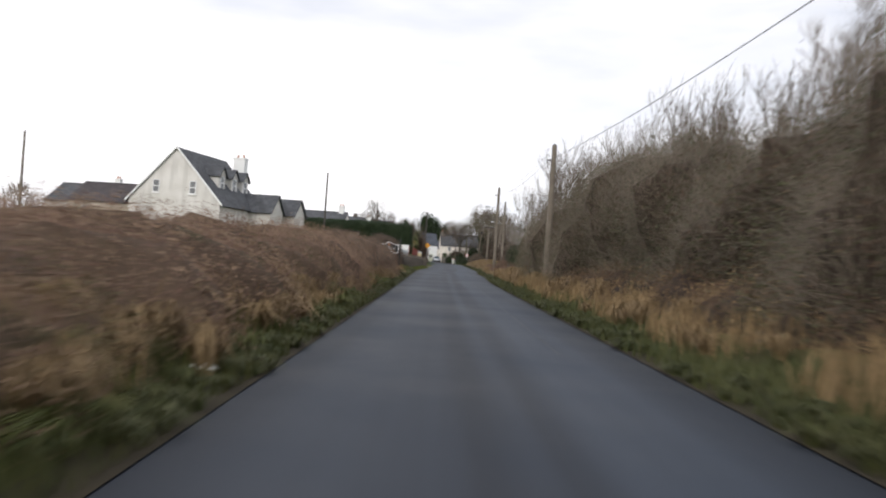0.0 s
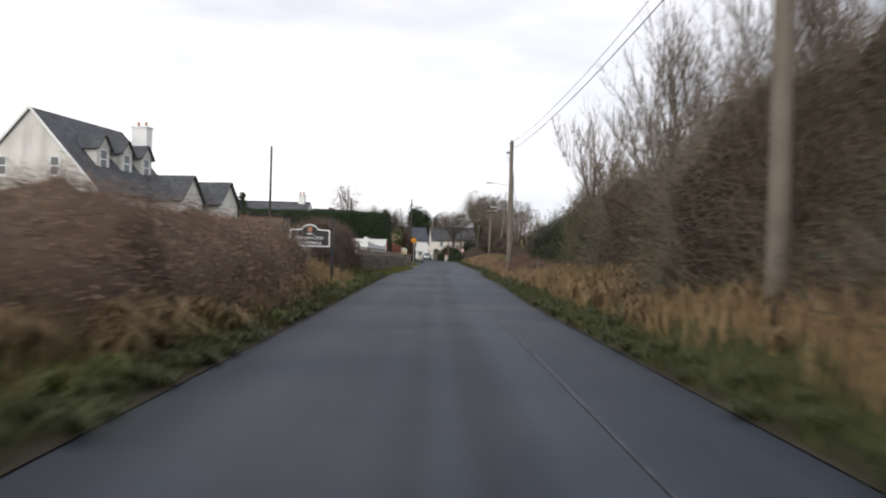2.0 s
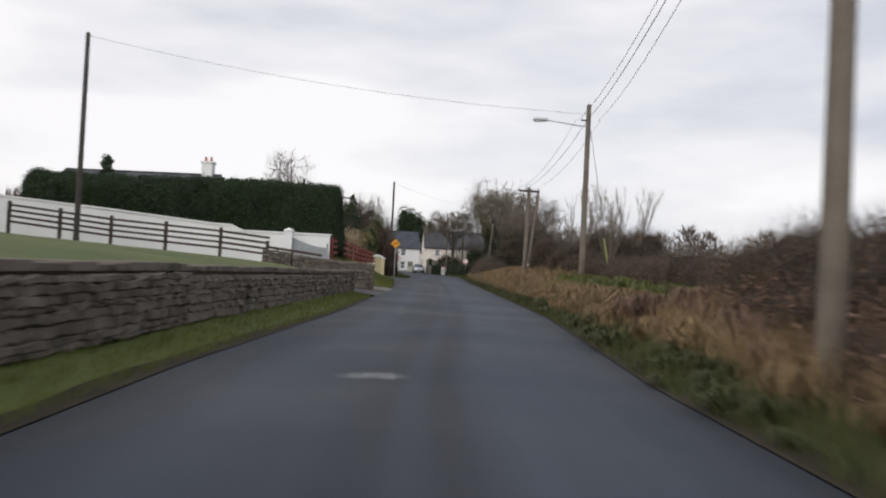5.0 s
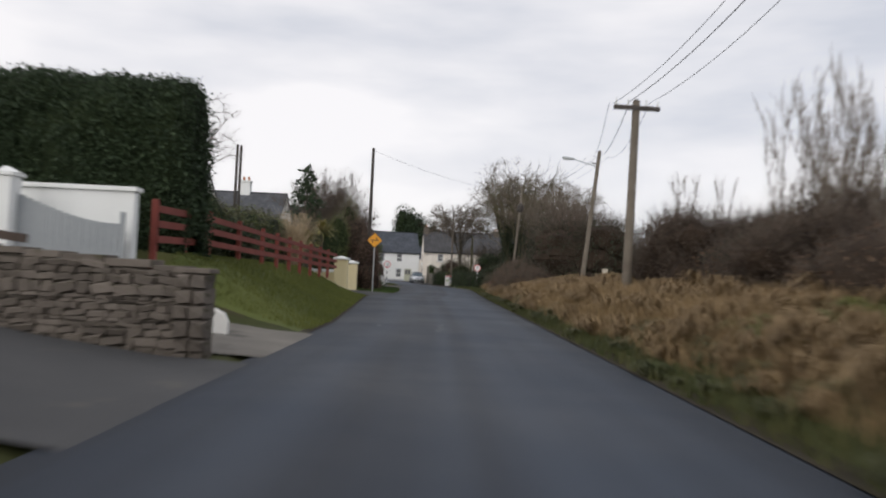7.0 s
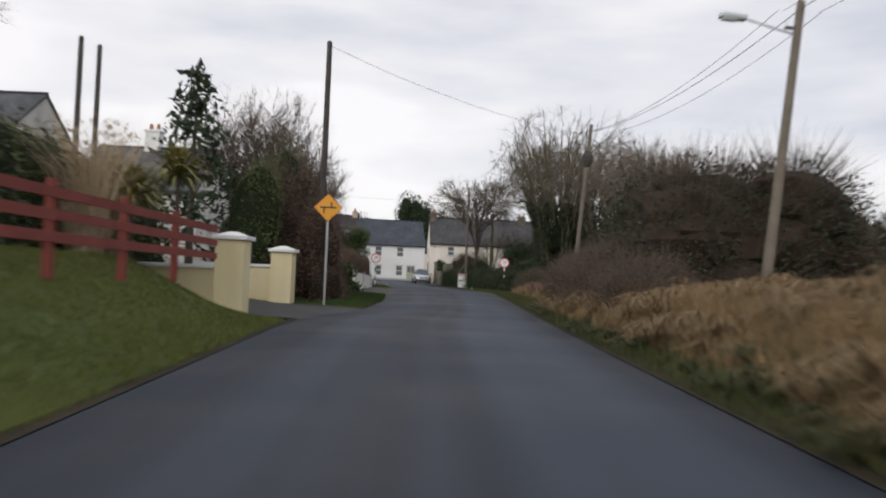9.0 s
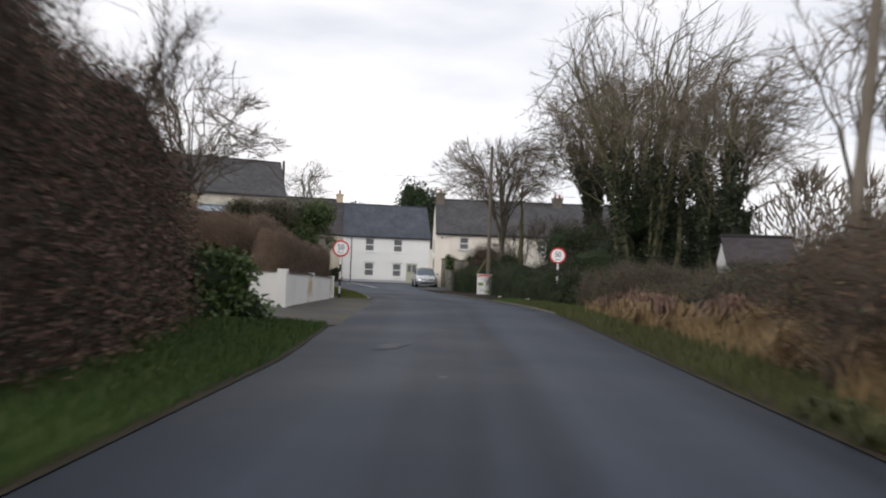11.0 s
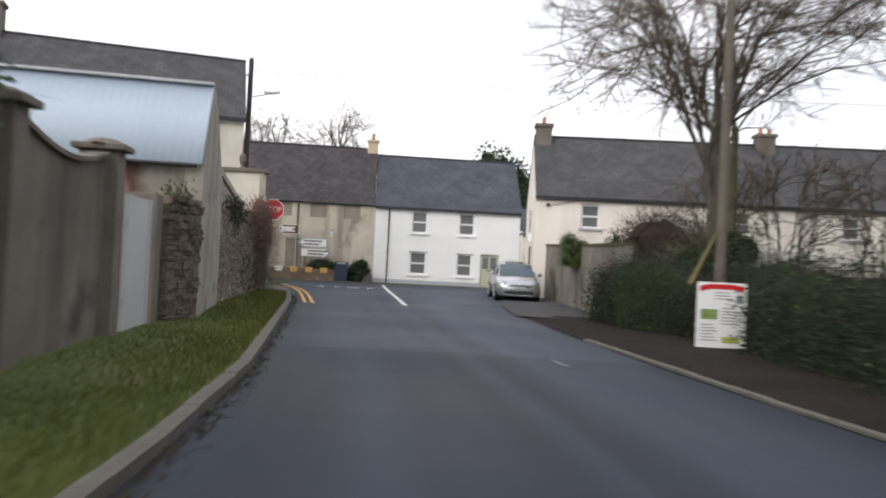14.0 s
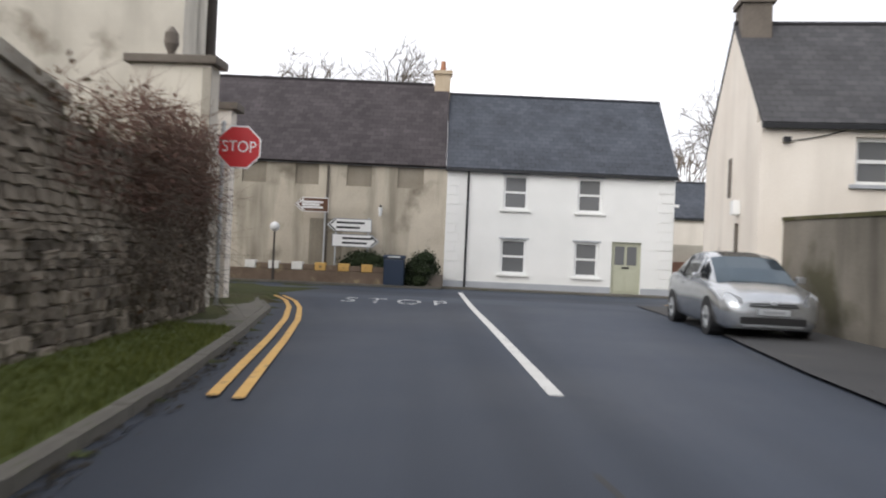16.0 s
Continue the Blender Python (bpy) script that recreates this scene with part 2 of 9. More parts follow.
M_TWIG_PALE = surface("pale_twigs", (0.10, 0.08, 0.06), (0.22, 0.18, 0.14), 0.5, 0.9, 8.0, 0.0, island=0.5)
M_BARK = surface("bark", (0.045, 0.038, 0.030), (0.13, 0.115, 0.09), 2.5, 0.95, 22.0, 0.6)
M_BARK_GREEN = surface("mossy_bark", (0.065, 0.062, 0.035), (0.16, 0.15, 0.085), 2.0, 0.95, 18.0, 0.6)
M_IVY = surface("ivy_leaves", (0.009, 0.015, 0.006), (0.032, 0.045, 0.016), 0.6, 0.72, 9.0, 0.0, island=0.6)
M_LEAF_DARK = surface("evergreen_leaves", (0.012, 0.020, 0.008), (0.046, 0.060, 0.022), 0.5, 0.7, 9.0, 0.0, island=0.6)
M_LEAF_OLIVE = surface("olive_leaves", (0.030, 0.036, 0.012), (0.085, 0.089, 0.034), 0.5, 0.6, 9.0, 0.0, island=0.6)
M_GORSE = surface("gorse_leaves", (0.042, 0.042, 0.014), (0.120, 0.108, 0.040), 0.5, 0.7, 9.0, 0.0, island=0.55, spots=((0.096, 0.060, 0.032), 0.7, 0.58))
M_CYPRESS = surface("clipped_cypress", (0.009, 0.023, 0.008), (0.037, 0.063, 0.021), 0.7, 0.75, 9.0, 0.0, island=0.6)
M_BEECH = surface("brown_hedge_leaves", (0.068, 0.047, 0.035), (0.168, 0.116, 0.082), 0.5, 0.8, 9.0, 0.0, island=0.55)
M_BRAMBLE = surface("dark_bramble_leaves", (0.030, 0.021, 0.015), (0.105, 0.070, 0.047), 0.4, 0.9, 5.0, 0.0, island=0.55, spots=((0.040, 0.042, 0.018), 0.5, 0.56))
# laurel leaves again, with the hedge's shade darkened into their colour
M_LAUREL_SHADED = surface("shaded_laurel_leaves", (0.007, 0.014, 0.005), (0.027, 0.041, 0.014), 0.5, 0.8, 9.0, 0.0, island=0.6)
M_YUCCA = surface("cordyline_leaves", (0.10, 0.11, 0.03), (0.36, 0.31, 0.09), 0.8, 0.55, 9.0, 0.0, island=0.6)
M_PAMPAS = surface("pampas_plumes", (0.30, 0.22, 0.13), (0.55, 0.44, 0.30), 0.8, 0.9, 9.0, 0.0, island=0.5)
M_CONCRETE = surface("weathered_concrete", (0.260, 0.235, 0.195), (0.439, 0.405, 0.340), 1.2, 0.9, 25.0, 0.25, spots=((0.150, 0.135, 0.105), 1.1, 0.60), streak=0.35)
M_PANEL = surface("stained_wall_panel", (0.138, 0.117, 0.094), (0.235, 0.207, 0.170), 1.0, 0.92, 25.0, 0.25, spots=((0.075, 0.065, 0.052), 0.9, 0.57), streak=0.7)
M_KERB = surface("kerb_concrete", (0.092, 0.086, 0.072), (0.158, 0.148, 0.126), 1.5, 0.9, 25.0, 0.3, spots=((0.08, 0.09, 0.04), 2.2, 0.58))
M_RENDER_GREY = surface("grey_render", (0.416, 0.368, 0.293), (0.625, 0.567, 0.464), 0.8, 0.92, 20.0, 0.25, spots=((0.183, 0.159, 0.122), 0.6, 0.55), streak=0.75)
M_ROUGHCAST = surface("roughcast_render", (0.472, 0.437, 0.372), (0.658, 0.615, 0.529), 0.9, 0.95, 45.0, 0.7, spots=((0.242, 0.209, 0.165), 0.7, 0.60), streak=0.35)
M_DARK_STAIN = surface("darker_render", (0.231, 0.200, 0.154), (0.354, 0.316, 0.254), 1.0, 0.92, 20.0, 0.25, streak=0.6)
M_PEEL = surface("peeling_plaster", (0.26, 0.235, 0.195), (0.44, 0.41, 0.36), 1.2, 0.9, 20.0, 0.35, spots=((0.115, 0.055, 0.040), 0.75, 0.37), streak=0.5)
M_WHITE = surface("white_masonry_paint", (0.756, 0.766, 0.745), (0.861, 0.861, 0.840), 0.6, 0.75, 30.0, 0.12)
M_WHITE_DIRTY = surface("white_wall_with_stains", (0.74, 0.72, 0.67), (0.86, 0.85, 0.82), 0.5, 0.8, 20.0, 0.12, spots=((0.56, 0.44, 0.28), 0.45, 0.61), streak=0.10)
M_OFFWHITE = surface("stained_white_render", (0.55, 0.53, 0.48), (0.76, 0.74, 0.70), 0.5, 0.85, 20.0, 0.15, streak=0.35)
M_CREAM = surface("cream_render", (0.734, 0.668, 0.586), (0.857, 0.801, 0.719), 0.7, 0.85, 25.0, 0.15, streak=0.15)
M_CREAM_PAINT = surface("cream_wall_paint", (0.74, 0.63, 0.36), (0.82, 0.72, 0.46), 0.9, 0.7, 25.0, 0.1, streak=0.1)
M_PLINTH = surface("grey_plinth_paint", (0.34, 0.36, 0.39), (0.44, 0.46, 0.49), 1.0, 0.8, 20.0, 0.1)
M_SLATE = slate("blue_black_slates", (0.057, 0.065, 0.080), (0.077, 0.086, 0.104))
M_SLATE_GREY = slate("grey_slates", (0.058, 0.058, 0.062), (0.080, 0.079, 0.082))
M_SLATE_BROWN = slate("weathered_slates", (0.048, 0.041, 0.044), (0.072, 0.062, 0.065))
M_TILE_GREY = slate("grey_roof_tiles", (0.065, 0.068, 0.075), (0.095, 0.10, 0.11), 0.3, 0.33)
M_FASCIA = plain("dark_fascia", (0.02, 0.021, 0.024), 0.4)
M_UPVC = plain("white_window_frame", (0.78, 0.79, 0.78), 0.35)
M_DOOR_PAINT = surface("sage_door_paint", (0.44, 0.45, 0.34), (0.50, 0.51, 0.40), 1.5, 0.45, 20.0, 0.05)
M_BRICK = surface("old_brick", (0.17, 0.09, 0.065), (0.27, 0.15, 0.11), 3.0, 0.9, 20.0, 0.3)
M_CHIMNEY = surface("chimney_render", (0.45, 0.36, 0.25), (0.58, 0.48, 0.35), 1.5, 0.9, 20.0, 0.2, streak=0.3)
M_CHIM_DARK = surface("sooty_chimney", (0.10, 0.085, 0.07), (0.18, 0.155, 0.13), 1.5, 0.9, 20.0, 0.3)
M_POT = surface("terracotta_pot", (0.32, 0.14, 0.08), (0.42, 0.21, 0.12), 4.0, 0.8, 20.0, 0.1)
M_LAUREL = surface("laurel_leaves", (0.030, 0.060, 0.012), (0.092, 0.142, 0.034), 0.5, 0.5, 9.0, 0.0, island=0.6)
M_TIN = surface("pale_painted_tin", (0.35, 0.43, 0.51), (0.43, 0.50, 0.57), 0.5, 0.5, 10.0, 0.05, metal=0.0)
M_GATE_TIN = surface("pale_grey_sheet", (0.50, 0.52, 0.53), (0.60, 0.62, 0.62), 0.7, 0.5, 12.0, 0.05)
M_STEEL = surface("galvanised_steel", (0.42, 0.44, 0.45), (0.55, 0.57, 0.58), 3.0, 0.45, 30.0, 0.05, metal=0.6)
M_POLE_WOOD = surface("grey_pole_timber", (0.115, 0.094, 0.073), (0.210, 0.180, 0.143), 1.5, 0.9, 30.0, 0.4, streak=0.5)
M_POLE_BROWN = surface("brown_pole_timber", (0.080, 0.066, 0.053), (0.165, 0.138, 0.110), 1.5, 0.9, 30.0, 0.4, streak=0.5)
M_POLE_DARK = surface("tarred_pole_timber", (0.035, 0.030, 0.027), (0.085, 0.072, 0.062), 1.5, 0.85, 30.0, 0.4)
M_FENCE_RED = surface("red_brown_fence_stain", (0.16, 0.032, 0.023), (0.25, 0.058, 0.042), 1.5, 0.8, 30.0, 0.25)
M_FENCE_DARK = surface("dark_brown_fence_stain", (0.035, 0.024, 0.018), (0.07, 0.048, 0.036), 1.5, 0.8, 30.0, 0.25)
M_BLACK = plain("black_paint", (0.012, 0.012, 0.013), 0.4)
M_WHITE_PAINT = plain("white_paint", (0.80, 0.80, 0.79), 0.4)
M_RED_SIGN = plain("red_sign_face", (0.55, 0.015, 0.02), 0.35)
M_YELLOW_SIGN = plain("amber_sign_face", (0.74, 0.32, 0.012), 0.35)
M_BROWN_SIGN = plain("brown_sign_face", (0.12, 0.055, 0.03), 0.4)
M_WIRE = plain("overhead_wire", (0.03, 0.03, 0.032), 0.6)
# grey base colour stands in for the sky reflected in the panes
M_GLASS_SKY = plain("sky_grey_window_glass", (0.15, 0.155, 0.16), 0.08)
M_LINE_WHITE = surface("worn_white_line", (0.50, 0.50, 0.48), (0.66, 0.66, 0.64), 3.0, 0.8, 30.0, 0.1, spots=((0.12, 0.12, 0.125), 6.0, 0.62))
M_LINE_YELLOW = surface("worn_yellow_line", (0.55, 0.32, 0.09), (0.66, 0.42, 0.14), 3.0, 0.8, 30.0, 0.1, spots=((0.14, 0.11, 0.07), 6.0, 0.60))
M_STONE = surface("rubble_limestone", (0.050, 0.042, 0.033), (0.370, 0.320, 0.258), 2.2, 0.95, 18.0, 0.5, rand=0.75, spots=((0.46, 0.42, 0.35), 1.4, 0.61))
M_STONE_WARM = surface("brown_rubble_stone", (0.080, 0.068, 0.058), (0.205, 0.175, 0.148), 2.2, 0.95, 18.0, 0.5, rand=0.6, spots=((0.06, 0.055, 0.03), 2.5, 0.56))
M_STONE_BROWN = surface("old_brown_stone", (0.092, 0.072, 0.056), (0.250, 0.200, 0.158), 2.2, 0.95, 18.0, 0.5, rand=0.6, spots=((0.055, 0.052, 0.028), 2.5, 0.57))
M_SHED_ROOF = surface("dull_shed_sheets", (0.13, 0.135, 0.135), (0.22, 0.22, 0.215), 0.8, 0.8, 15.0, 0.1, streak=0.3)
M_YARD = surface("damp_yard_concrete", (0.125, 0.113, 0.092), (0.235, 0.214, 0.178), 0.8, 0.92, 22.0, 0.3, spots=((0.075, 0.070, 0.040), 0.6, 0.54), streak=0.8)
M_MOSS = surface("olive_moss", (0.035, 0.036, 0.014), (0.105, 0.098, 0.050), 1.6, 0.95, 20.0, 0.5, spots=((0.13, 0.115, 0.085), 1.5, 0.58))
M_MORTAR = surface("old_mortar", (0.072, 0.062, 0.052), (0.156, 0.137, 0.114), 2.5, 1.0, 25.0, 0.5)
M_GATE_GREY = surface("grey_gate_paint", (0.26, 0.28, 0.29), (0.34, 0.36, 0.37), 0.9, 0.5, 15.0, 0.08)
M_BIN = plain("dark_blue_bin_plastic", (0.02, 0.035, 0.065), 0.4)


def road_material(name, dark, light):
    """Dark wet-grey asphalt: paler wheel tracks and centre (wear, with wet sheen painted in), a dark seam, patches and
    fine chippings. UV: share of the width, metres along.
    """
    m, n, l, b = node_mat(name)
    tc = n.new("ShaderNodeTexCoord")
    uv = n.new("ShaderNodeUVMap")
    sep = n.new("ShaderNodeSeparateXYZ")
    l.new(uv.outputs[0], sep.inputs[0])
    big = n.new("ShaderNodeTexNoise")
    big.inputs["Scale"].default_value, big.inputs["Detail"].default_value = 0.28, 6
    l.new(tc.outputs["Object"], big.inputs["Vector"])
    grain = n.new("ShaderNodeTexNoise")
    grain.inputs["Scale"].default_value, grain.inputs["Detail"].default_value = 60, 3
    l.new(tc.outputs["Object"], grain.inputs["Vector"])
    long_map = n.new("ShaderNodeMapping")
    long_map.inputs["Scale"].default_value = (9.0, 0.035, 1.0)
    l.new(uv.outputs[0], long_map.inputs[0])
    lanes = n.new("ShaderNodeTexNoise")
    lanes.inputs["Scale"].default_value, lanes.inputs["Detail"].default_value = 1.0, 4
    l.new(long_map.outputs[0], lanes.inputs["Vector"])
    track = n.new("ShaderNodeValToRGB")
    track.color_ramp.interpolation = "EASE"
    # pale stops: worn tracks, and wet sheen put into the colour
    stops = ((0.0, 0.05), (0.10, 0.20), (0.24, 0.60), (0.36, 0.25), (0.45, 0.10), (0.50, 0.55), (0.55, 0.12), (0.66, 0.90), (0.82, 0.75), (1.0, 0.05))
    for i, (p, v) in enumerate(stops):
        e = track.color_ramp.elements[0] if i == 0 else track.color_ramp.elements.new(p) if i < len(stops) - 1 else track.color_ramp.elements[-1]
        e.position, e.color = p, (v, v, v, 1)
    l.new(sep.outputs[0], track.inputs[0])
    s1 = n.new("ShaderNodeMath")
    s1.operation = "MULTIPLY_ADD"
    s1.inputs[1].default_value = 0.75
    l.new(track.outputs[0], s1.inputs[0])
    l.new(lanes.outputs["Fac"], s1.inputs[2])
    s2 = n.new("ShaderNodeMath")
    s2.operation = "MULTIPLY_ADD"
    s2.inputs[1].default_value = 0.7
    l.new(big.outputs["Fac"], s2.inputs[0])
    l.new(s1.outputs[0], s2.inputs[2])
    rng_ = n.new("ShaderNodeMapRange")
    rng_.inputs[1].default_value, rng_.inputs[2].default_value = 0.72, 1.58
    l.new(s2.outputs[0], rng_.inputs[0])
    mix = n.new("ShaderNodeMix")
    mix.data_type = "RGBA"
    mix.inputs[6].default_value, mix.inputs[7].default_value = (*dark, 1), (*light, 1)
    l.new(rng_.outputs[0], mix.inputs[0])
    l.new(mix.outputs[2], b.inputs["Base Color"])
    gl = n.new("ShaderNodeMapRange")
    gl.inputs[1].default_value, gl.inputs[2].default_value = 0.35, 0.65
    gl.inputs[3].default_value, gl.inputs[4].default_value = 0.64, 0.80
    l.new(big.outputs["Fac"], gl.inputs[0])
    l.new(gl.outputs[0], b.inputs["Roughness"])
    b.inputs["Specular IOR Level"].default_value = 0.34
    bp = n.new("ShaderNodeBump")
    bp.inputs["Strength"].default_value, bp.inputs["Distance"].default_value = 0.35, 0.006
    l.new(grain.outputs["Fac"], bp.inputs["Height"])
    l.new(bp.outputs[0], b.inputs["Normal"])
    return m


M_ROAD = road_material("asphalt", (0.0075, 0.0115, 0.0195), (0.032, 0.0430, 0.0630))
M_ROAD_OLD = road_material("older_asphalt", (0.019, 0.026, 0.040), (0.050, 0.062, 0.086))
M_SCAR = surface("pale_road_scar", (0.085, 0.092, 0.105), (0.190, 0.198, 0.210), 4.0, 0.8, 30.0, 0.1, spots=((0.03, 0.035, 0.045), 5.0, 0.55))
M_SCUFF = surface("scuffed_asphalt", (0.030, 0.036, 0.047), (0.070, 0.078, 0.092), 3.0, 0.75, 30.0, 0.1, spots=((0.016, 0.020, 0.028), 3.5, 0.50))
M_TARMAC = surface("old_tarmac", (0.030, 0.031, 0.034), (0.056, 0.056, 0.058), 0.5, 0.85, 40.0, 0.3, spots=((0.085, 0.078, 0.068), 1.2, 0.62))
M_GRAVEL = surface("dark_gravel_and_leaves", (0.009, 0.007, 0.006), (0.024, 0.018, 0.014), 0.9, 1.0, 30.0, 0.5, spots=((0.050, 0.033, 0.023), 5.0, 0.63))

M_APRON = surface("earthy_tarmac", (0.034, 0.033, 0.031), (0.070, 0.064, 0.056), 0.45, 0.9, 40.0, 0.35, spots=((0.070, 0.062, 0.030), 0.7, 0.52))
M_DRIVE = surface("worn_drive_concrete", (0.10, 0.092, 0.08), (0.19, 0.175, 0.152), 0.9, 0.9, 30.0, 0.3, spots=((0.06, 0.055, 0.048), 0.8, 0.58))

# ---- the lane: edges by distance along it ----
EDGE_Y = (-60, 20, 45, 60, 72, 84, 107, 114, 122, 127, 131, 135, 143, 150, 157, 161.5, 163.5, 167, 170.5, 176.5, 183, 187, 191.8, 196.5)
EDGE_L = (-1.78, -1.70, -1.75, -1.85, -1.8, -1.15, -0.80, -1.10, -1.5, -1.75, -1.75, -0.75, -0.65, -1.05, -1.30, -1.46, -1.5, -2.14, -2.9, -4.58, -6.42, -7.72, -9.42, -11.2)
EDGE_R = (3.15, 3.1, 3.2, 3.7, 3.75, 4.45, 4.6, 4.65, 4.7, 4.74, 4.78, 4.85, 5.0, 5.15, 5.2, 5.0, 4.55, 3.75, 2.75, 1.25, 0.0, -0.5, -0.8, -0.6)


def left_edge(y):
    return interp(y, EDGE_Y, EDGE_L)


def right_edge(y):
    return interp(y, EDGE_Y, EDGE_R)


# ground heights away from the edges: distance out, then height there for stretches along the lane
OUT = (0.0, 0.5, 1.2, 3.0, 5.0, 10.0, 24.0)
LEFT_LAND = {-60: (0, .08, .45, 1.0, 1.2, 1.6, 2.4), 40: (0, .08, .45, 1.0, 1.2, 1.6, 2.4), 60: (0, .1, .3, .9, 1.2, 1.6, 2.4), 64: (0, .12, .25, .95, 1.2, 1.6, 2.4), 67: (0, .12, .2, 1.05, 1.3, 1.8, 2.6),
             92.8: (0, .1, .15, 1.0, 1.2, 1.5, 2.3), 95: (0, .02, .05, .25, .5, 1.0, 2.2), 103.5: (0, .02, .06, .35, .9, 1.3, 2.2), 105: (0, .15, .5, 1.45, 1.65, 1.9, 2.4),
             126.5: (0, .15, .4, 1.3, 1.5, 1.7, 2.2), 129: (0, .02, .04, .2, .3, .5, 1.5), 135: (0, .02, .05, .12, .3, .5, 1.2), 138: (0, .06, .12, .25, .7, .8, 1.0),
             147: (0, .06, .1, .25, .4, .5, .8), 151: (0, 0, 0, 0, .1, .4, .5), 162: (0, 0, 0, .3, .4, .5, .5), 164: (.08, .09, .11, .2, .2, .2, .3), 194: (.1, .11, .12, .12, .1, .0, .0), 200: (0, 0, 0, 0, 0, 0, 0)}
RIGHT_LAND = {-60: (0, .1, .45, .9, 1.0, 1.1, 1.2), 52: (0, .1, .4, .8, .9, .9, .8), 60: (0, .05, .2, .35, .4, .4, .2), 70: (0, .05, .2, .35, .4, .4, .0), 76: (0, .1, .4, .7, .7, .5, .0),
              98: (0, .12, .55, .95, .95, .6, .0), 104: (0, .12, .75, 1.05, 1.0, .6, .0), 124: (0, .12, .7, 1.0, 1.0, .6, .1), 138: (0, .1, .3, .5, .6, .5, .3), 158: (0, .1, .15, .3, .4, .4, .4), 166: (.06, .07, .1, .1, .2, .3, .3),
              186: (0, .02, .03, .03, .05, .1, .1), 200: (0, 0, 0, 0, 0, 0, 0)}


def land(table, y, d):
    ks = list(table)
    y = min(max(y, ks[0]), ks[-1])
    i = max(j for j, k in enumerate(ks) if k <= y)
    j = min(i + 1, len(ks) - 1)
    f = 0 if i == j else (y - ks[i]) / (ks[j] - ks[i])
    return (1 - f) * interp(d, OUT, table[ks[i]]) + f * interp(d, OUT, table[ks[j]])


def ground_z(x, y):
    l, r = left_edge(y), right_edge(y)
    if x < l:
        z = land(LEFT_LAND, y, l - x)
        far = max(0.0, l - x - 24)
    elif x > r:
        z = land(RIGHT_LAND, y, x - r)
        far = max(0.0, x - r - 24)
    else:
        return -0.06
    return z + 0.03 * noise.noise((x * 0.9, y * 0.9, 0)) * min(1, min(abs(x - l), abs(x - r)))


def build_ground():
    xs = sorted({*np.round(np.concatenate([np.arange(-14, 20, 0.5), np.arange(-60, -14, 3.0), np.arange(20, 80, 3.0), [-2500, -900, -400, -200, -120, 120, 200, 400, 900, 2500]]), 2)})
    ys = sorted({*np.round(np.concatenate([np.arange(-16, 212, 0.5), np.arange(-60, -16, 4.0), np.arange(212, 300, 6.0), [-2500, -800, -300, -120, 360, 500, 800, 2500]]), 2)})
    verts, faces = [], []
    for y in ys:
        for x in xs:
            verts.append((x, y, ground_z(x, y)))
    # the rows nearest the lane follow its edges
    w = len(xs)
    arr = np.array(verts).reshape(len(ys), w, 3)
    for k, y in enumerate(ys):
        if -60 <= y <= 199:
            for edge, z, out in ((left_edge(y), land(LEFT_LAND, y, 0), -1), (right_edge(y), land(RIGHT_LAND, y, 0), 1)):
                i = int(np.argmin(np.abs(arr[k, :, 0] - (edge + out * 0.34))))
                arr[k, i, 0], arr[k, i, 2] = edge + out * 0.34, z
                arr[k, i - out, 0], arr[k, i - out, 2] = edge + out * 0.10, -0.06
    for j in range(len(ys) - 1):
        for i in range(w - 1):
            a = j * w + i
            faces.append((a, a + 1, a + w + 1, a + w))
    me = big_mesh("ground", arr.reshape(-1, 3), np.array(faces), M_SOIL)
    me.materials.append(M_LAWN)
    fa = np.array(faces)
    flat = arr.reshape(-1, 3)
    cx, cy = flat[fa][:, :, 0].mean(1), flat[fa][:, :, 1].mean(1)
    dl, dr = np.interp(cy, EDGE_Y, EDGE_L) - cx, cx - np.interp(cy, EDGE_Y, EDGE_R)
    lawn = ((dl > 0) & (dl < 3.6) & (cy > 104) & (cy < 129)) | ((dl > 0) & (dl < 3.3) & (cy > 136) & (cy < 149.5)) | ((dl > 0) & (dl < 3) & (cy > 165.5) & (cy < 187.2)) | ((dl > 0.2) & (dl < 14) & (cy > 63.5) & (cy < 93)) | ((dr > 2.0) & (dr < 11) & (cy > 78) & (cy < 101)) | ((dr > 0.1) & (dr < 1.7) & (cy > 153) & (cy < 168))
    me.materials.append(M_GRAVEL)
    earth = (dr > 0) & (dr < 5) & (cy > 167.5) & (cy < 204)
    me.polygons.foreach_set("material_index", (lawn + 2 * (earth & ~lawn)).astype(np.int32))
    for p in me.polygons:
        p.use_smooth = True
    return whole("ground", me, M_SOIL, "rough winter grassland and earth rising beside the lane", "ground", kind="structure")


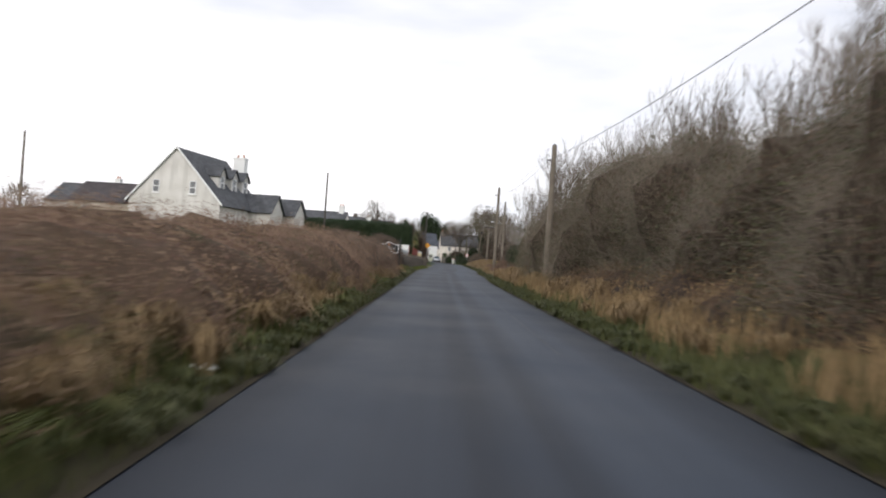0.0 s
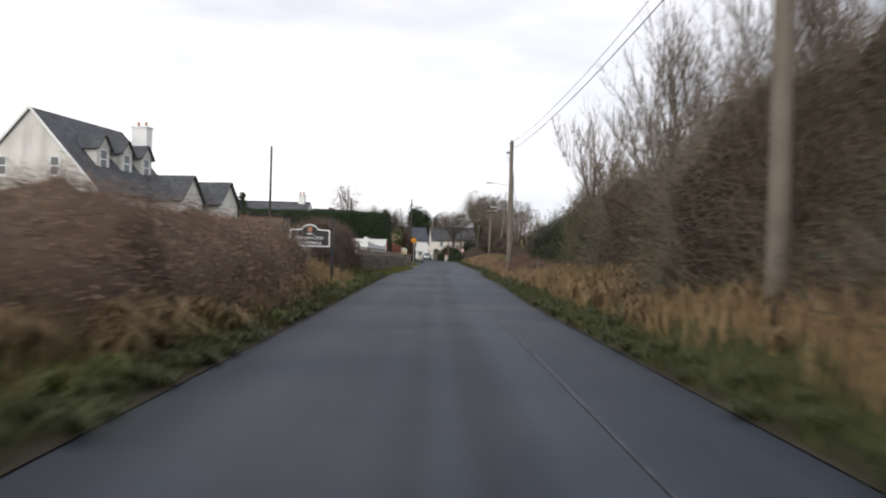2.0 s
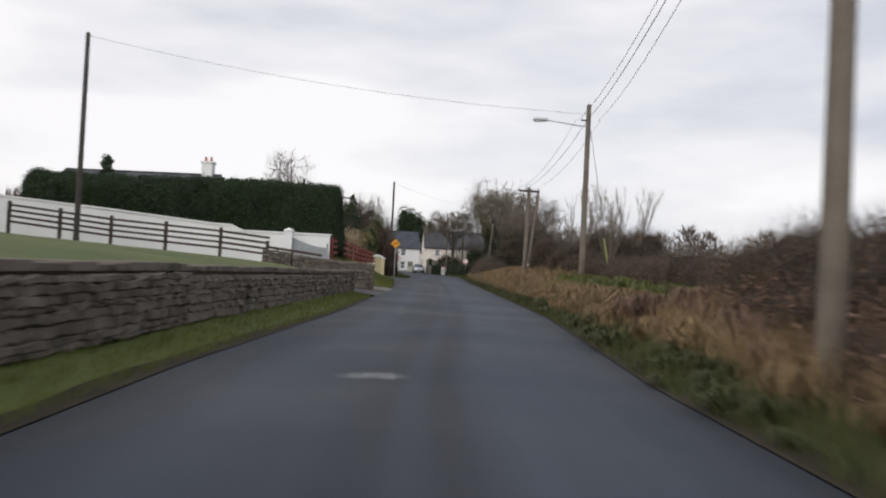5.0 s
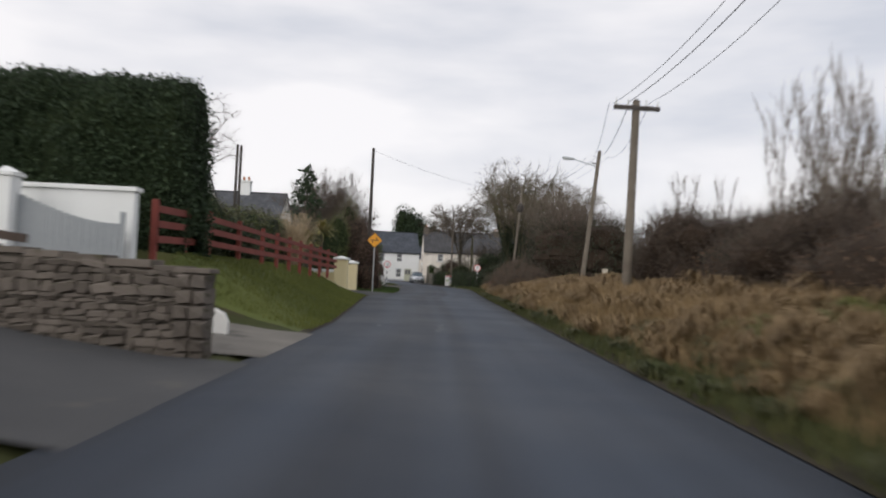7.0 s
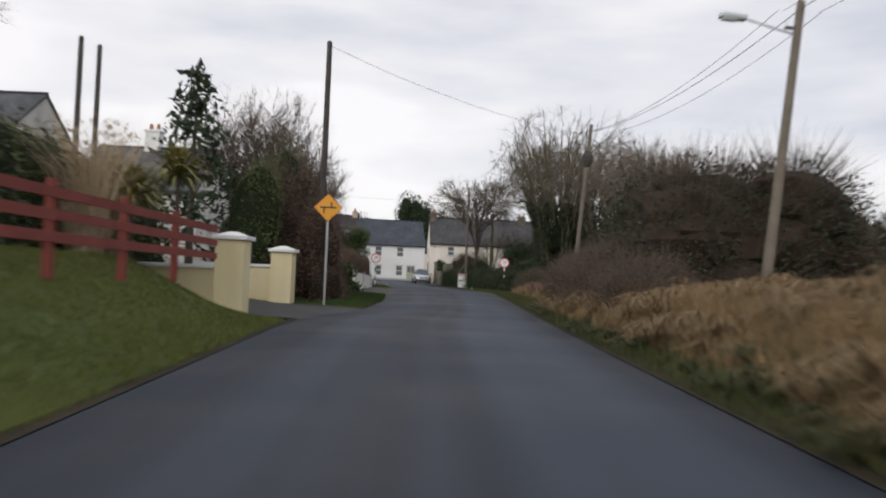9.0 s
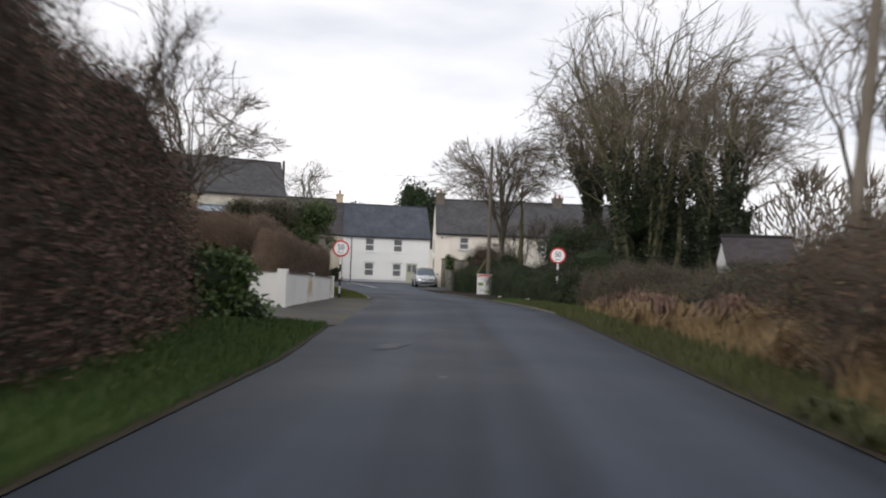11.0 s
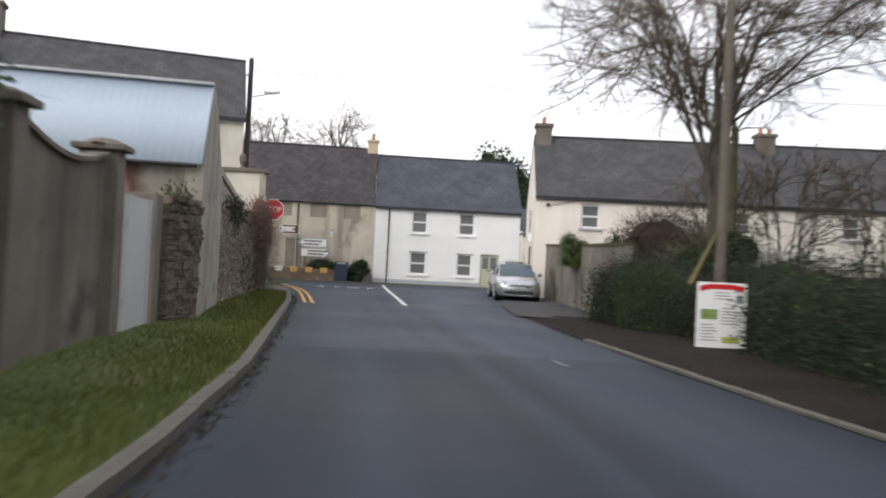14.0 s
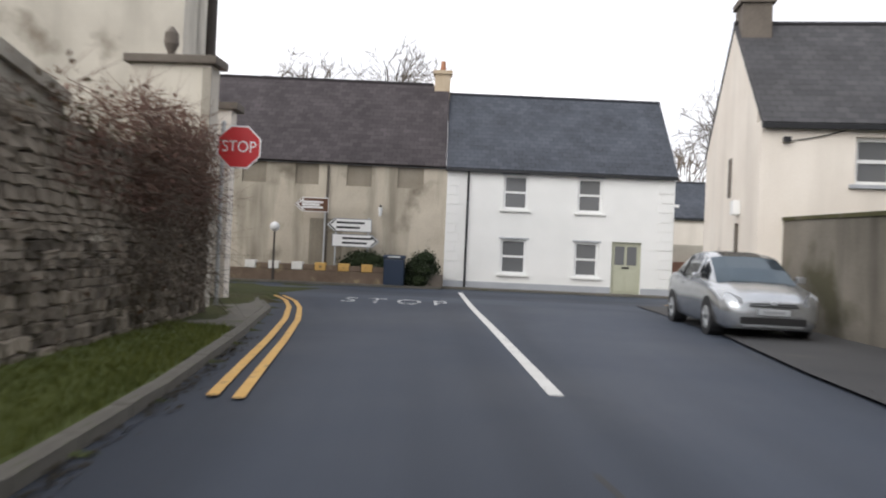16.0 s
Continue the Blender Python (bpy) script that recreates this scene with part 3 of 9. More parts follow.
def strip(name, rows, material, label, category="road", cols=8, kind="structure", crown=0.0):
    """A band of surface: rows of (left x, y, right x, y, z)."""
    verts, faces, uvs = [], [], []
    run = 0.0
    for k, (x0, y0, x1, y1, z) in enumerate(rows):
        if k:
            p = rows[k - 1]
            run += math.dist(((p[0] + p[2]) / 2, (p[1] + p[3]) / 2), ((x0 + x1) / 2, (y0 + y1) / 2))
        for i in range(cols + 1):
            f = i / cols
            verts.append((x0 + (x1 - x0) * f, y0 + (y1 - y0) * f, z + crown * (1 - (2 * f - 1) ** 2)))
            uvs.append((f, run))
    for k in range(len(rows) - 1):
        for i in range(cols):
            a = k * (cols + 1) + i
            faces.append((a, a + 1, a + cols + 2, a + cols + 1))
    me = mesh_from(name, verts, faces, material, True)
    layer = me.uv_layers.new(name="UVMap")
    for lo in me.loops:
        layer.data[lo.index].uv = uvs[lo.vertex_index]
    return whole(name, me, material, label, category, kind=kind)


build_ground()
lane_rows = [(left_edge(y), y, right_edge(y), y, 0.0) for y in [*range(-60, 0, 10), *np.arange(0, 173.0, 2.0), 173.0]]
near_rows = lane_rows
lane_rows = [(left_edge(y), y - 0.1, right_edge(y), y + 0.3, 0.0) for y in (173.0, 174.0)] + [(left_edge(y), y, right_edge(y), y, 0.0) for y in np.arange(176.0, 190.1, 2.0)]
# the mouth of the lane opens into the street
lane_rows += [(-10.2, 192.2, -0.2, 192.4, 0), (-12.2, 195.4, 0.4, 197.0, 0)]
near_rows[-1] = (left_edge(173.0), 172.9, right_edge(173.0), 173.3, 0.0)
strip("road", near_rows, M_ROAD, "narrow dark asphalt lane with paler wheel tracks and painted wet sheen", "road", cols=10, crown=0.03)
strip("road", lane_rows, M_ROAD_OLD, "older paler asphalt at the lane's end", "road", cols=10, crown=0.03)


def along(a, b, f):
    return (a[0] + (b[0] - a[0]) * f, a[1] + (b[1] - a[1]) * f)


# cross street before the white house; it runs parallel to that house's front
STREET = radians(11.65)
ux, uy = math.cos(STREET), math.sin(STREET)


def street(s, d):
    """s metres along the house fronts from the white house's left corner, d metres out from them."""
    return (-8.6 + s * ux + d * uy, 204.7 + s * uy - d * ux)


street_rows = []
for s in (-60, -30, -16, -10, -5, 0, 4, 8, 12, 20, 40):
    far, near = street(s, 1.45 if s < 0 else 0.8 if s < 9 else 0.0), street(s, 9.9)
    street_rows.append((far[0], far[1], near[0], near[1], 0.004))
strip("road", street_rows, M_ROAD_OLD, "dark asphalt village street crossing in front of the white house", "road", cols=8)
# yard where the car is parked
strip("forecourt", [(-0.1, 182.2, 2.9, 182.2, 0.040), (-0.6, 187.0, 2.4, 187.0, 0.042), (-0.85, 191.5, 1.9, 191.5, 0.042), (-2.0, 199.5, 1.8, 199.5, 0.034)], M_TARMAC,
      "patchy dark tarmac and grit beside the lane", "forecourt", cols=4)
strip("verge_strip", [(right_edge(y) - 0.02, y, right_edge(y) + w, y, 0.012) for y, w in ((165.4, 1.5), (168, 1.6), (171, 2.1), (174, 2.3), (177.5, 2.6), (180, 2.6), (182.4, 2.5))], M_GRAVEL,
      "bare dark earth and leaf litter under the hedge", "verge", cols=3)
# driveways and side entrance on the other side


def apron(name, y0, y1, reach, label, material=None):
    """Tarmac from under the lane's edge out to x = reach(y), lying on the ground."""
    ys = np.linspace(y0, y1, max(4, int((y1 - y0) / 0.7)))
    fs = (0.0, 0.05, 0.15, 0.35, 0.6, 0.8, 1.0)
    verts = []
    for y in ys:
        a, b = left_edge(y) + 0.25, reach(y)
        for k, f in enumerate(fs):
            x = a + (b - a) * f
            verts.append((x, y, -0.004 if k == 0 else max(0.0, ground_z(x, y)) + 0.022))
    w = len(fs)
    faces = [(j * w + i + 1, j * w + i, (j + 1) * w + i, (j + 1) * w + i + 1) for j in range(len(ys) - 1) for i in range(w - 1)]
    mt = material or M_TARMAC
    return whole(name, mesh_from(name, verts, faces, mt, True), mt, label, name.replace("_", " "), kind="structure")


apron("driveway", 93.3, 98.3, lambda y: -9.0, "worn tarmac driveway between stone walls")
apron("driveway", 99.0, 103.3, lambda y: -6.8, "pale worn concrete driveway up to a grey gate", M_DRIVE)
apron("driveway", 129.4, 135.0, lambda y: -9.0, "grey tarmac driveway between cream gate piers")
apron("side_entrance", 149.2, 163.0, lambda y: interp(y, (149.2, 150.5, 153.0, 154.5, 155.2, 163.0), (-2.4, -4.2, -9.0, -9.0, -3.6, -3.15)), "worn earthy tarmac apron before the white wall", M_APRON)
for edge, sd in ((left_edge, -1), (right_edge, 1)):
    strip("road_edge_soil", [(edge(y) - 0.04 * sd, y, edge(y) + sd * (0.34 + 0.10 * noise.noise((y * 0.6, sd, 0))), y, 0.014) for y in np.arange(-14, 92.0 if sd < 0 else 157.0, 0.7)], M_LITTER, "dark bare soil and leaf litter along the asphalt edge", "verge", cols=2)


for y0, y1 in ((103.5, 129.4), (134.9, 149.4)):
    strip("road_edge_soil", [(left_edge(y) + 0.04, y, left_edge(y) - 0.17 - 0.08 * noise.noise((y * 0.6, 3.0, 0)), y, 0.014) for y in np.arange(y0, y1, 0.7)], M_LITTER, "dark bare soil along the asphalt edge", "verge", cols=2)


def kerb_run(name, pts, h, wd, side, label):
    """Kerb stones end to end along a line, each a piece of its own; side: +1 when they lie to the left of the line's way."""
    root = thing(name, label, "kerb", kind="structure")
    stone = boxes((-0.5, 0.5, 0.0, 1.0, 0.0, 1.0), bevel=0.06)
    me = bpy.data.meshes.new("kerb_stone")
    stone.to_mesh(me)
    stone.free()
    me.materials.append(M_KERB)
    for (x0, y0), (x1, y1) in zip(pts, pts[1:]):
        n = max(1, round(math.dist((x0, y0), (x1, y1)) / 0.92))
        for k in range(n):
            a, b = along((x0, y0), (x1, y1), k / n), along((x0, y0), (x1, y1), (k + 1) / n)
            ob = new("kerb_stone", me)
            ob.parent = root
            ln = math.dist(a, b) - 0.012
            ob.matrix_basis = pose((a[0] + b[0]) / 2, (a[1] + b[1]) / 2, -0.05, 0, 0, math.degrees(math.atan2(b[1] - a[1], b[0] - a[0]))) @ Matrix.Diagonal((ln, wd * side, h + 0.05 + rng.uniform(-0.006, 0.006), 1))
    return root


kerb_run("kerb", [(left_edge(y), y) for y in (163.2, 165, 167, 170.5, 174, 178, 183, 187, 191.0)] + [(-10.4, 193.2), (-12.2, 195.2), (-14.6, 196.2)], 0.10, 0.14, 1, "worn concrete kerb edged with moss beside the grass strip")
kerb_run("kerb", [(right_edge(y), y) for y in (158, 163.5, 167, 170.5, 176.5)], 0.045, 0.12, -1, "low sunken concrete kerb with leaf litter against it")
# footpaths along the house fronts
for s0, s1, d, lab in ((-40.0, -0.1, 1.5, "grey concrete footpath along the old grey building"), (-0.1, 9.0, 0.85, "narrow concrete footpath under the white house")):
    a, b, c, e = street(s0, 0.0), street(s1, 0.0), street(s1, d), street(s0, d)
    bm = bmesh.new()
    lo = [bm.verts.new((*p, -0.05)) for p in (a, b, c, e)]
    hi = [bm.verts.new((*p, 0.07)) for p in (a, b, c, e)]
    bm.faces.new(hi)
    for i in range(4):
        bm.faces.new((lo[i], lo[(i + 1) % 4], hi[(i + 1) % 4], hi[i]))
    whole("pavement", bm, M_KERB, lab, "footpath", kind="structure")
bm = bmesh.new()
corner = [(-7.92, 187.2), (-9.30, 191.0), (-10.5, 193.3), (-12.3, 195.3), (-14.7, 196.3), (-30.0, 193.1), (-30.0, 191.0), (-12.0, 191.4), (-9.75, 189.9), (-9.05, 187.2)]
lo = [bm.verts.new((*p, -0.05)) for p in corner]
hi = [bm.verts.new((*p, 0.105)) for p in corner]
bm.faces.new(hi)
for i in range(len(corner)):
    bm.faces.new((lo[i], lo[(i + 1) % len(corner)], hi[(i + 1) % len(corner)], hi[i]))
whole("pavement", bm, M_KERB, "pale concrete footpath rounding the street corner", "footpath", kind="structure")


# ---- road markings, a few millimetres proud ----
def line_mark(name, pts, wd, material, label, z=0.034):
    bm = bmesh.new()
    prev = None
    for k, p in enumerate(pts):
        q0, q1 = pts[max(k - 1, 0)], pts[min(k + 1, len(pts) - 1)]
        t = Vector((q1[0] - q0[0], q1[1] - q0[1])).normalized() * wd / 2
        cur = [bm.verts.new((p[0] - t.y, p[1] + t.x, z)), bm.verts.new((p[0] + t.y, p[1] - t.x, z))]
        if prev:
            bm.faces.new((prev[0], prev[1], cur[1], cur[0]))
        prev = cur
    return whole(name, bm, material, label, "road marking", kind="structure")


yl = [(-6.02, 183.0), (-6.55, 184.6), (-7.3, 186.9), (-8.2, 189.5), (-9.15, 191.9), (-10.0, 193.7), (-11.0, 195.3)]
line_mark("yellow_line", yl, 0.10, M_LINE_YELLOW, "worn double yellow line beside the kerb")
line_mark("yellow_line", [(x + 0.24, y - 0.03) for x, y in yl], 0.10, M_LINE_YELLOW, "worn double yellow line beside the kerb")
line_mark("centre_line", [(-3.35, 184.2), (-4.6, 189.5), (-5.9, 194.9), (-7.35, 201.3)], 0.14, M_LINE_WHITE, "solid white centre line leading to the junction")
M_LINE_WORN = surface("very_worn_white_line", (0.34, 0.35, 0.36), (0.52, 0.53, 0.53), 3.0, 0.8, 30.0, 0.1, spots=((0.07, 0.08, 0.095), 4.0, 0.50))
stop_text = writing("stop_marking", "S T O P", 1.0, M_LINE_WORN, None, pose(-7.85, 195.3, 0.036, 0, 0, 13.0) @ Matrix.Diagonal((1, 2.4, 1, 1)), 0.80)
tagged(stop_text, "worn white STOP lettering painted on the asphalt", "road marking", kind="structure")
line_mark("seam_line", [(1.86, 11.0), (1.87, 16.0), (1.88, 30.0), (1.97, 47.0)], 0.035, M_SCUFF, "thin pale seam where two strips of asphalt meet", 0.0325)
line_mark("seam_line", [(-1.25, 175.6), (-1.9, 178.6), (-3.0, 181.8)], 0.05, M_TARMAC, "dark sealed joint in the asphalt", 0.0325)
for k, (x0, x1) in enumerate(((-1.15, -0.92), (-0.90, -0.68), (-0.98, -0.88))):
    line_mark("yellow_line", [(x0, 200.1 + k * 0.3), (x1, 199.5 + k * 0.4)], 0.10, M_LINE_YELLOW, "short worn yellow mark by the house corner", 0.05)


def scuff(x, y, length, width, turn, material, label, seed):
    """A ragged worn patch lying on the asphalt."""
    rnd = np.random.default_rng(seed)
    n = 22
    bm = bmesh.new()
    vs = []
    for k in range(n):
        a = 2 * math.pi * k / n
        r_ = rnd.uniform(0.55, 1.1)
        vs.append(bm.verts.new((math.cos(a) * length / 2 * r_, math.sin(a) * width / 2 * r_, 0)))
    bm.faces.new(vs)
    return whole("worn_patch", bm, material, label, "road marking", (x, y, 0.0318 + 0.0003 * (seed % 5)), turn, kind="structure")


for k, (x, y, a, b, tr) in enumerate(((-0.2, 59.95, 0.75, 0.17, 8), (0.25, 60.15, 0.5, 0.10, -4), (1.75, 60.6, 0.75, 0.13, -14), (2.35, 60.15, 0.9, 0.16, -25), (2.03, 59.3, 0.34, 0.13, 60), (0.72, 59.2, 0.25, 0.22, 0), (0.5, 71.6, 0.95, 0.5, 5),
                                      (1.6, 141.5, 0.16, 0.10, 0), (2.9, 164.2, 0.62, 0.16, -16), (0.68, 172.6, 0.85, 0.12, 105))):
    scuff(x, y, a, b, tr, M_SCAR, "pale scraped scar on the lane", k)
for k, (x, y, a, b, tr) in enumerate(((1.86, 106.3, 3.4, 0.24, 88), (0.4, 106.3, 1.0, 0.12, 96), (0.75, 145.0, 1.8, 0.42, 75), (0.4, 84.0, 4.0, 0.3, 92))):
    scuff(x, y, a, b, tr, M_SCUFF, "lighter worn patch in the asphalt", 20 + k)

# ---- plants ----
def unit(v):
    return v / np.maximum(np.linalg.norm(v, axis=1, keepdims=True), 1e-9)


def rand_dirs(n):
    return unit(rng.normal(size=(n, 3)))


def leaf_mesh(name, p, size, material, up=None, aspect=0.55):
    """Small pointed leaves (two triangles folded along the rib) at the places p."""
    n = len(p)
    d = rand_dirs(n) if up is None else unit(rand_dirs(n) * 0.8 + up)
    s = unit(np.cross(d, rand_dirs(n)))
    nn = np.cross(d, s)
    sz = (size * rng.uniform(0.6, 1.4, n))[:, None]
    v = np.stack([p, p + d * sz * 0.5 + s * sz * aspect * 0.5 + nn * sz * 0.12, p + d * sz, p + d * sz * 0.5 - s * sz * aspect * 0.5 + nn * sz * 0.12], 1).reshape(-1, 3)
    i = np.arange(n)[:, None] * 4
    f = np.concatenate([i + np.array([[0, 1, 2]]), i + np.array([[0, 2, 3]])], 0)
    return big_mesh(name, v, f, material)


def spike_mesh(name, p, d, length, r, material):
    """Thin tapered twigs: three-sided spikes from p along d."""
    n = len(p)
    s = unit(np.cross(d, rand_dirs(n)))
    t = np.cross(d, s)
    r = np.broadcast_to(np.asarray(r, float), (n,))[:, None]
    ln = np.broadcast_to(np.asarray(length, float), (n,))[:, None]
    ring = [p + r * (math.cos(a) * s + math.sin(a) * t) for a in (0, 2.094, 4.189)]
    v = np.stack([*ring, p + d * ln], 1).reshape(-1, 3)
    i = np.arange(n)[:, None] * 4
    f = np.concatenate([i + np.array([[a, b, 3]]) for a, b in ((0, 1), (1, 2), (2, 0))], 0)
    return big_mesh(name, v, f, material)


def blade_mesh(name, p, h, wd, material, lean=0.35):
    """Grass blades: tapered and bent once."""
    n = len(p)
    a = rng.uniform(0, 2 * np.pi, n)
    s = np.stack([np.cos(a), np.sin(a), np.zeros(n)], 1)
    b = rng.uniform(0, 2 * np.pi, n)
    out = np.stack([np.cos(b), np.sin(b), np.zeros(n)], 1) * rng.uniform(0.1, 1.0, n)[:, None] * lean
    hh = (h * rng.uniform(0.5, 1.25, n))[:, None]
    w = (wd * rng.uniform(0.6, 1.3, n))[:, None]
    upv = np.array([[0, 0, 1.0]])
    v = np.stack([p - s * w, p + s * w, p + s * w * 0.6 + (upv * 0.6 + out * 0.35) * hh, p - s * w * 0.6 + (upv * 0.6 + out * 0.35) * hh, p + (upv * 0.95 + out) * hh], 1).reshape(-1, 3)
    i = np.arange(n)[:, None] * 5
    f = np.concatenate([i + np.array([[0, 1, 2]]), i + np.array([[0, 2, 3]]), i + np.array([[3, 2, 4]])], 0)
    return big_mesh(name, v, f, material)


def noise_at(x, y, k=0.35, seed=0.0):
    return np.array([noise.noise((a * k + seed, b * k, seed)) for a, b in zip(x, y)])


def band_points(n, y0, y1, d0, d1, side, keep=None, clump=0.0, seed=0.0):
    """Random places on the ground between two distances from the lane's edge; keep: how thick by noise."""
    y = rng.uniform(y0, y1, n)
    d = rng.uniform(d0, d1, n)
    edge = np.interp(y, EDGE_Y, EDGE_L if side < 0 else EDGE_R)
    x = edge + side * d
    if clump:
        ok = noise_at(x, y, 0.5, seed) > clump - rng.uniform(0, 0.5, n)
        x, y = x[ok], y[ok]
    z = np.array([ground_z(a, b) for a, b in zip(x, y)])
    return np.stack([x, y, np.maximum(z, 0) - 0.01], 1)


def dome(sections, rings=9, rough=0.35, scale=0.9, seed=1.0, step=0.45, square=0.55, ends=0.8):
    """The lumpy outer face of a hedge: sections of (x, y, base, height, half width) along its length. Returns places and faces."""
    sec = np.array(sections, float)
    t = np.concatenate([[0], np.cumsum(np.hypot(np.diff(sec[:, 0]), np.diff(sec[:, 1])))])
    u = np.arange(0, t[-1] + step, step)
    u[-1] = t[-1]
    s = np.stack([np.interp(u, t, sec[:, i]) for i in range(5)], 1)
    tang = np.gradient(s[:, :2], axis=0)
    tang = tang / np.linalg.norm(tang, axis=1, keepdims=True)
    nrm = np.stack([-tang[:, 1], tang[:, 0]], 1)
    verts = []
    m = len(s)
    for k in range(m):
        x, y, b, h, hw = s[k]
        endf = min(1.0, (min(u[k], t[-1] - u[k]) / max(0.12, ends * hw)) + 0.02) ** 0.5
        for r in range(rings):
            a = math.pi * r / (rings - 1)
            ox, oz = math.cos(a), max(0.0, math.sin(a)) ** square
            px, py = x + nrm[k, 0] * ox * hw * (0.25 + 0.75 * endf), y + nrm[k, 1] * ox * hw * (0.25 + 0.75 * endf)
            pz = b + oz * h * endf
            dn = noise.noise((px * scale + seed, py * scale, pz * scale)) * rough + 0.5 * rough * noise.noise((px * scale * 2.7, py * scale * 2.7 + seed, pz * scale * 2.7))
            verts.append((px + nrm[k, 0] * ox * dn, py + nrm[k, 1] * ox * dn, pz + (oz * dn if 0 < r < rings - 1 else -0.25)))
    v = np.array(verts)
    f = [(k * rings + r, k * rings + r + 1, (k + 1) * rings + r + 1, (k + 1) * rings + r) for k in range(m - 1) for r in range(rings - 1)]
    f = np.array(f)
    return v, f


def on_faces(v, f, n):
    a, b, c, d = (v[f[:, i]] for i in range(4))
    nr = np.cross(c - a, d - b)
    area = np.linalg.norm(nr, axis=1)
    k = rng.choice(len(f), n, p=area / area.sum())
    p, q = rng.uniform(0, 1, (2, n, 1))
    pts = (a[k] * (1 - p) + b[k] * p) * (1 - q) + (d[k] * (1 - p) + c[k] * p) * q
    cen = v.mean(0)
    nn = unit(nr[k])
    return pts, nn


def hedge(name, sections, label, category, core, twig_mat=None, twigs=0, twig_len=0.5, twig_r=0.006, leaf_mat=None, leaves=0, leaf_size=0.06, leaf2=None, leaves2=0, spread=0.25, upward=0.5, lead=0.5, inset=0.12, **shape):
    """A hedge or thicket: a solid inner body, mostly coloured dark for the shade inside, twigs standing out of it and
    leaves on them. Counts are per square metre of its face.
    """
    v, f = dome(sections, **shape)
    a, b, c, d = (v[f[:, i]] for i in range(4))
    nr = np.cross(c - a, d - b)
    area = 0.5 * np.linalg.norm(nr, axis=1).sum()
    root = thing(name, label, category)
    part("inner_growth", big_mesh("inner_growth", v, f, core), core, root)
    sgn = 1.0
    lane = np.sign(1.5 - np.array(sections)[:, 0].mean())
    pts, nn = on_faces(v, f, 200)
    if (nn[:, 2]).mean() < 0:
        sgn = -1.0
    if twigs:
        p, nn = on_faces(v, f, int(area * twigs))
        nn = nn * sgn
        ok = (nn[:, 0] * lane > -0.35) | (rng.uniform(0, 1, len(p)) < 0.3)
        p, nn = p[ok], nn[ok]
        dd = unit(nn * lead + rng.normal(size=nn.shape) * 0.45 + np.array([[0, 0, upward]]))
        ln = twig_len * rng.uniform(0.35, 1.5, len(p))
        part("twig_growth", spike_mesh("twig_growth", p - nn * inset, dd, ln, twig_r, twig_mat), twig_mat, root)
    for mt, cnt, nm in ((leaf_mat, leaves, "foliage"), (leaf2, leaves2, "dead_foliage")):
        if cnt:
            p, nn = on_faces(v, f, int(area * cnt))
            ok = (nn[:, 0] * sgn * lane > -0.35) | (rng.uniform(0, 1, len(p)) < 0.3)
            p, nn = p[ok], nn[ok]
            p = p + nn * sgn * (rng.uniform(-0.4, 1.0, (len(p), 1)) ** 1) * spread + rng.normal(size=p.shape) * spread * 0.3
            part(nm, leaf_mesh(nm, p, leaf_size, mt), mt, root)
    return root


def frusta(name, segs, material):
    """Branches from rows of (p0, p1, r0, r1): tapered tubes, thick ones with more sides."""
    p0 = np.array([s[0] for s in segs])
    p1 = np.array([s[1] for s in segs])
    r0 = np.array([s[2] for s in segs])
    r1 = np.array([s[3] for s in segs])
    d = unit(p1 - p0)
    vs, fs, base = [], [], 0
    for sel, k in ((r0 >= 0.05, 8), (r0 < 0.05, 3)):
        if not sel.any():
            continue
        dd = d[sel]
        s = unit(np.cross(dd, np.where(np.abs(dd[:, 2:3]) > 0.9, [[1.0, 0, 0]], [[0, 0, 1.0]])))
        t = np.cross(dd, s)
        ang = np.arange(k) * 2 * np.pi / k
        ring = np.cos(ang)[None, :, None] * s[:, None] + np.sin(ang)[None, :, None] * t[:, None]
        a = p0[sel][:, None] + ring * r0[sel][:, None, None]
        b = p1[sel][:, None] + ring * r1[sel][:, None, None]
        v = np.concatenate([a, b], 1).reshape(-1, 3)
        i = np.arange(sel.sum())[:, None] * 2 * k + base
        for j in range(k):
            fs.append(i + np.array([[j, (j + 1) % k, k + (j + 1) % k, k + j]]))
        vs.append(v)
        base += len(v)
    return big_mesh(name, np.concatenate(vs), np.concatenate(fs), material)


def grow(p, d, length, r, depth, out, rnd, spread=0.5, up=0.12, split=3, shrink=0.72):
    """Grows limbs: each limb bends in three pieces and throws off side limbs."""
    pieces = 3
    q, dd = np.array(p, float), np.array(d, float)
    for k in range(pieces):
        nd = dd + rnd.normal(size=3) * 0.12 + np.array([0, 0, up * 0.5])
        nd /= np.linalg.norm(nd)
        q2 = q + nd * length / pieces
        ra, rb = r * (1 - 0.16 * k), r * (1 - 0.16 * (k + 1))
        out.append((q, q2, ra, rb))
        if depth > 0 and (k > 0 or depth < 3):
            for _ in range(1 if depth > 2 else 2 if k < 2 else 1):
                sd = nd * 0.75 + rnd.normal(size=3) * spread + np.array([0, 0, up])
                sd /= np.linalg.norm(sd)
                grow(q2, sd, length * shrink * rnd.uniform(0.7, 1.1), rb * 0.62, depth - 1, out, rnd, spread, up, split, shrink)
        q, dd = q2, nd
    if depth > 0:
        for _ in range(split - 1):
            sd = dd + rnd.normal(size=3) * spread * 0.7
            sd /= np.linalg.norm(sd)
            grow(q, sd, length * shrink, r * 0.55, depth - 1, out, rnd, spread, up, split, shrink)


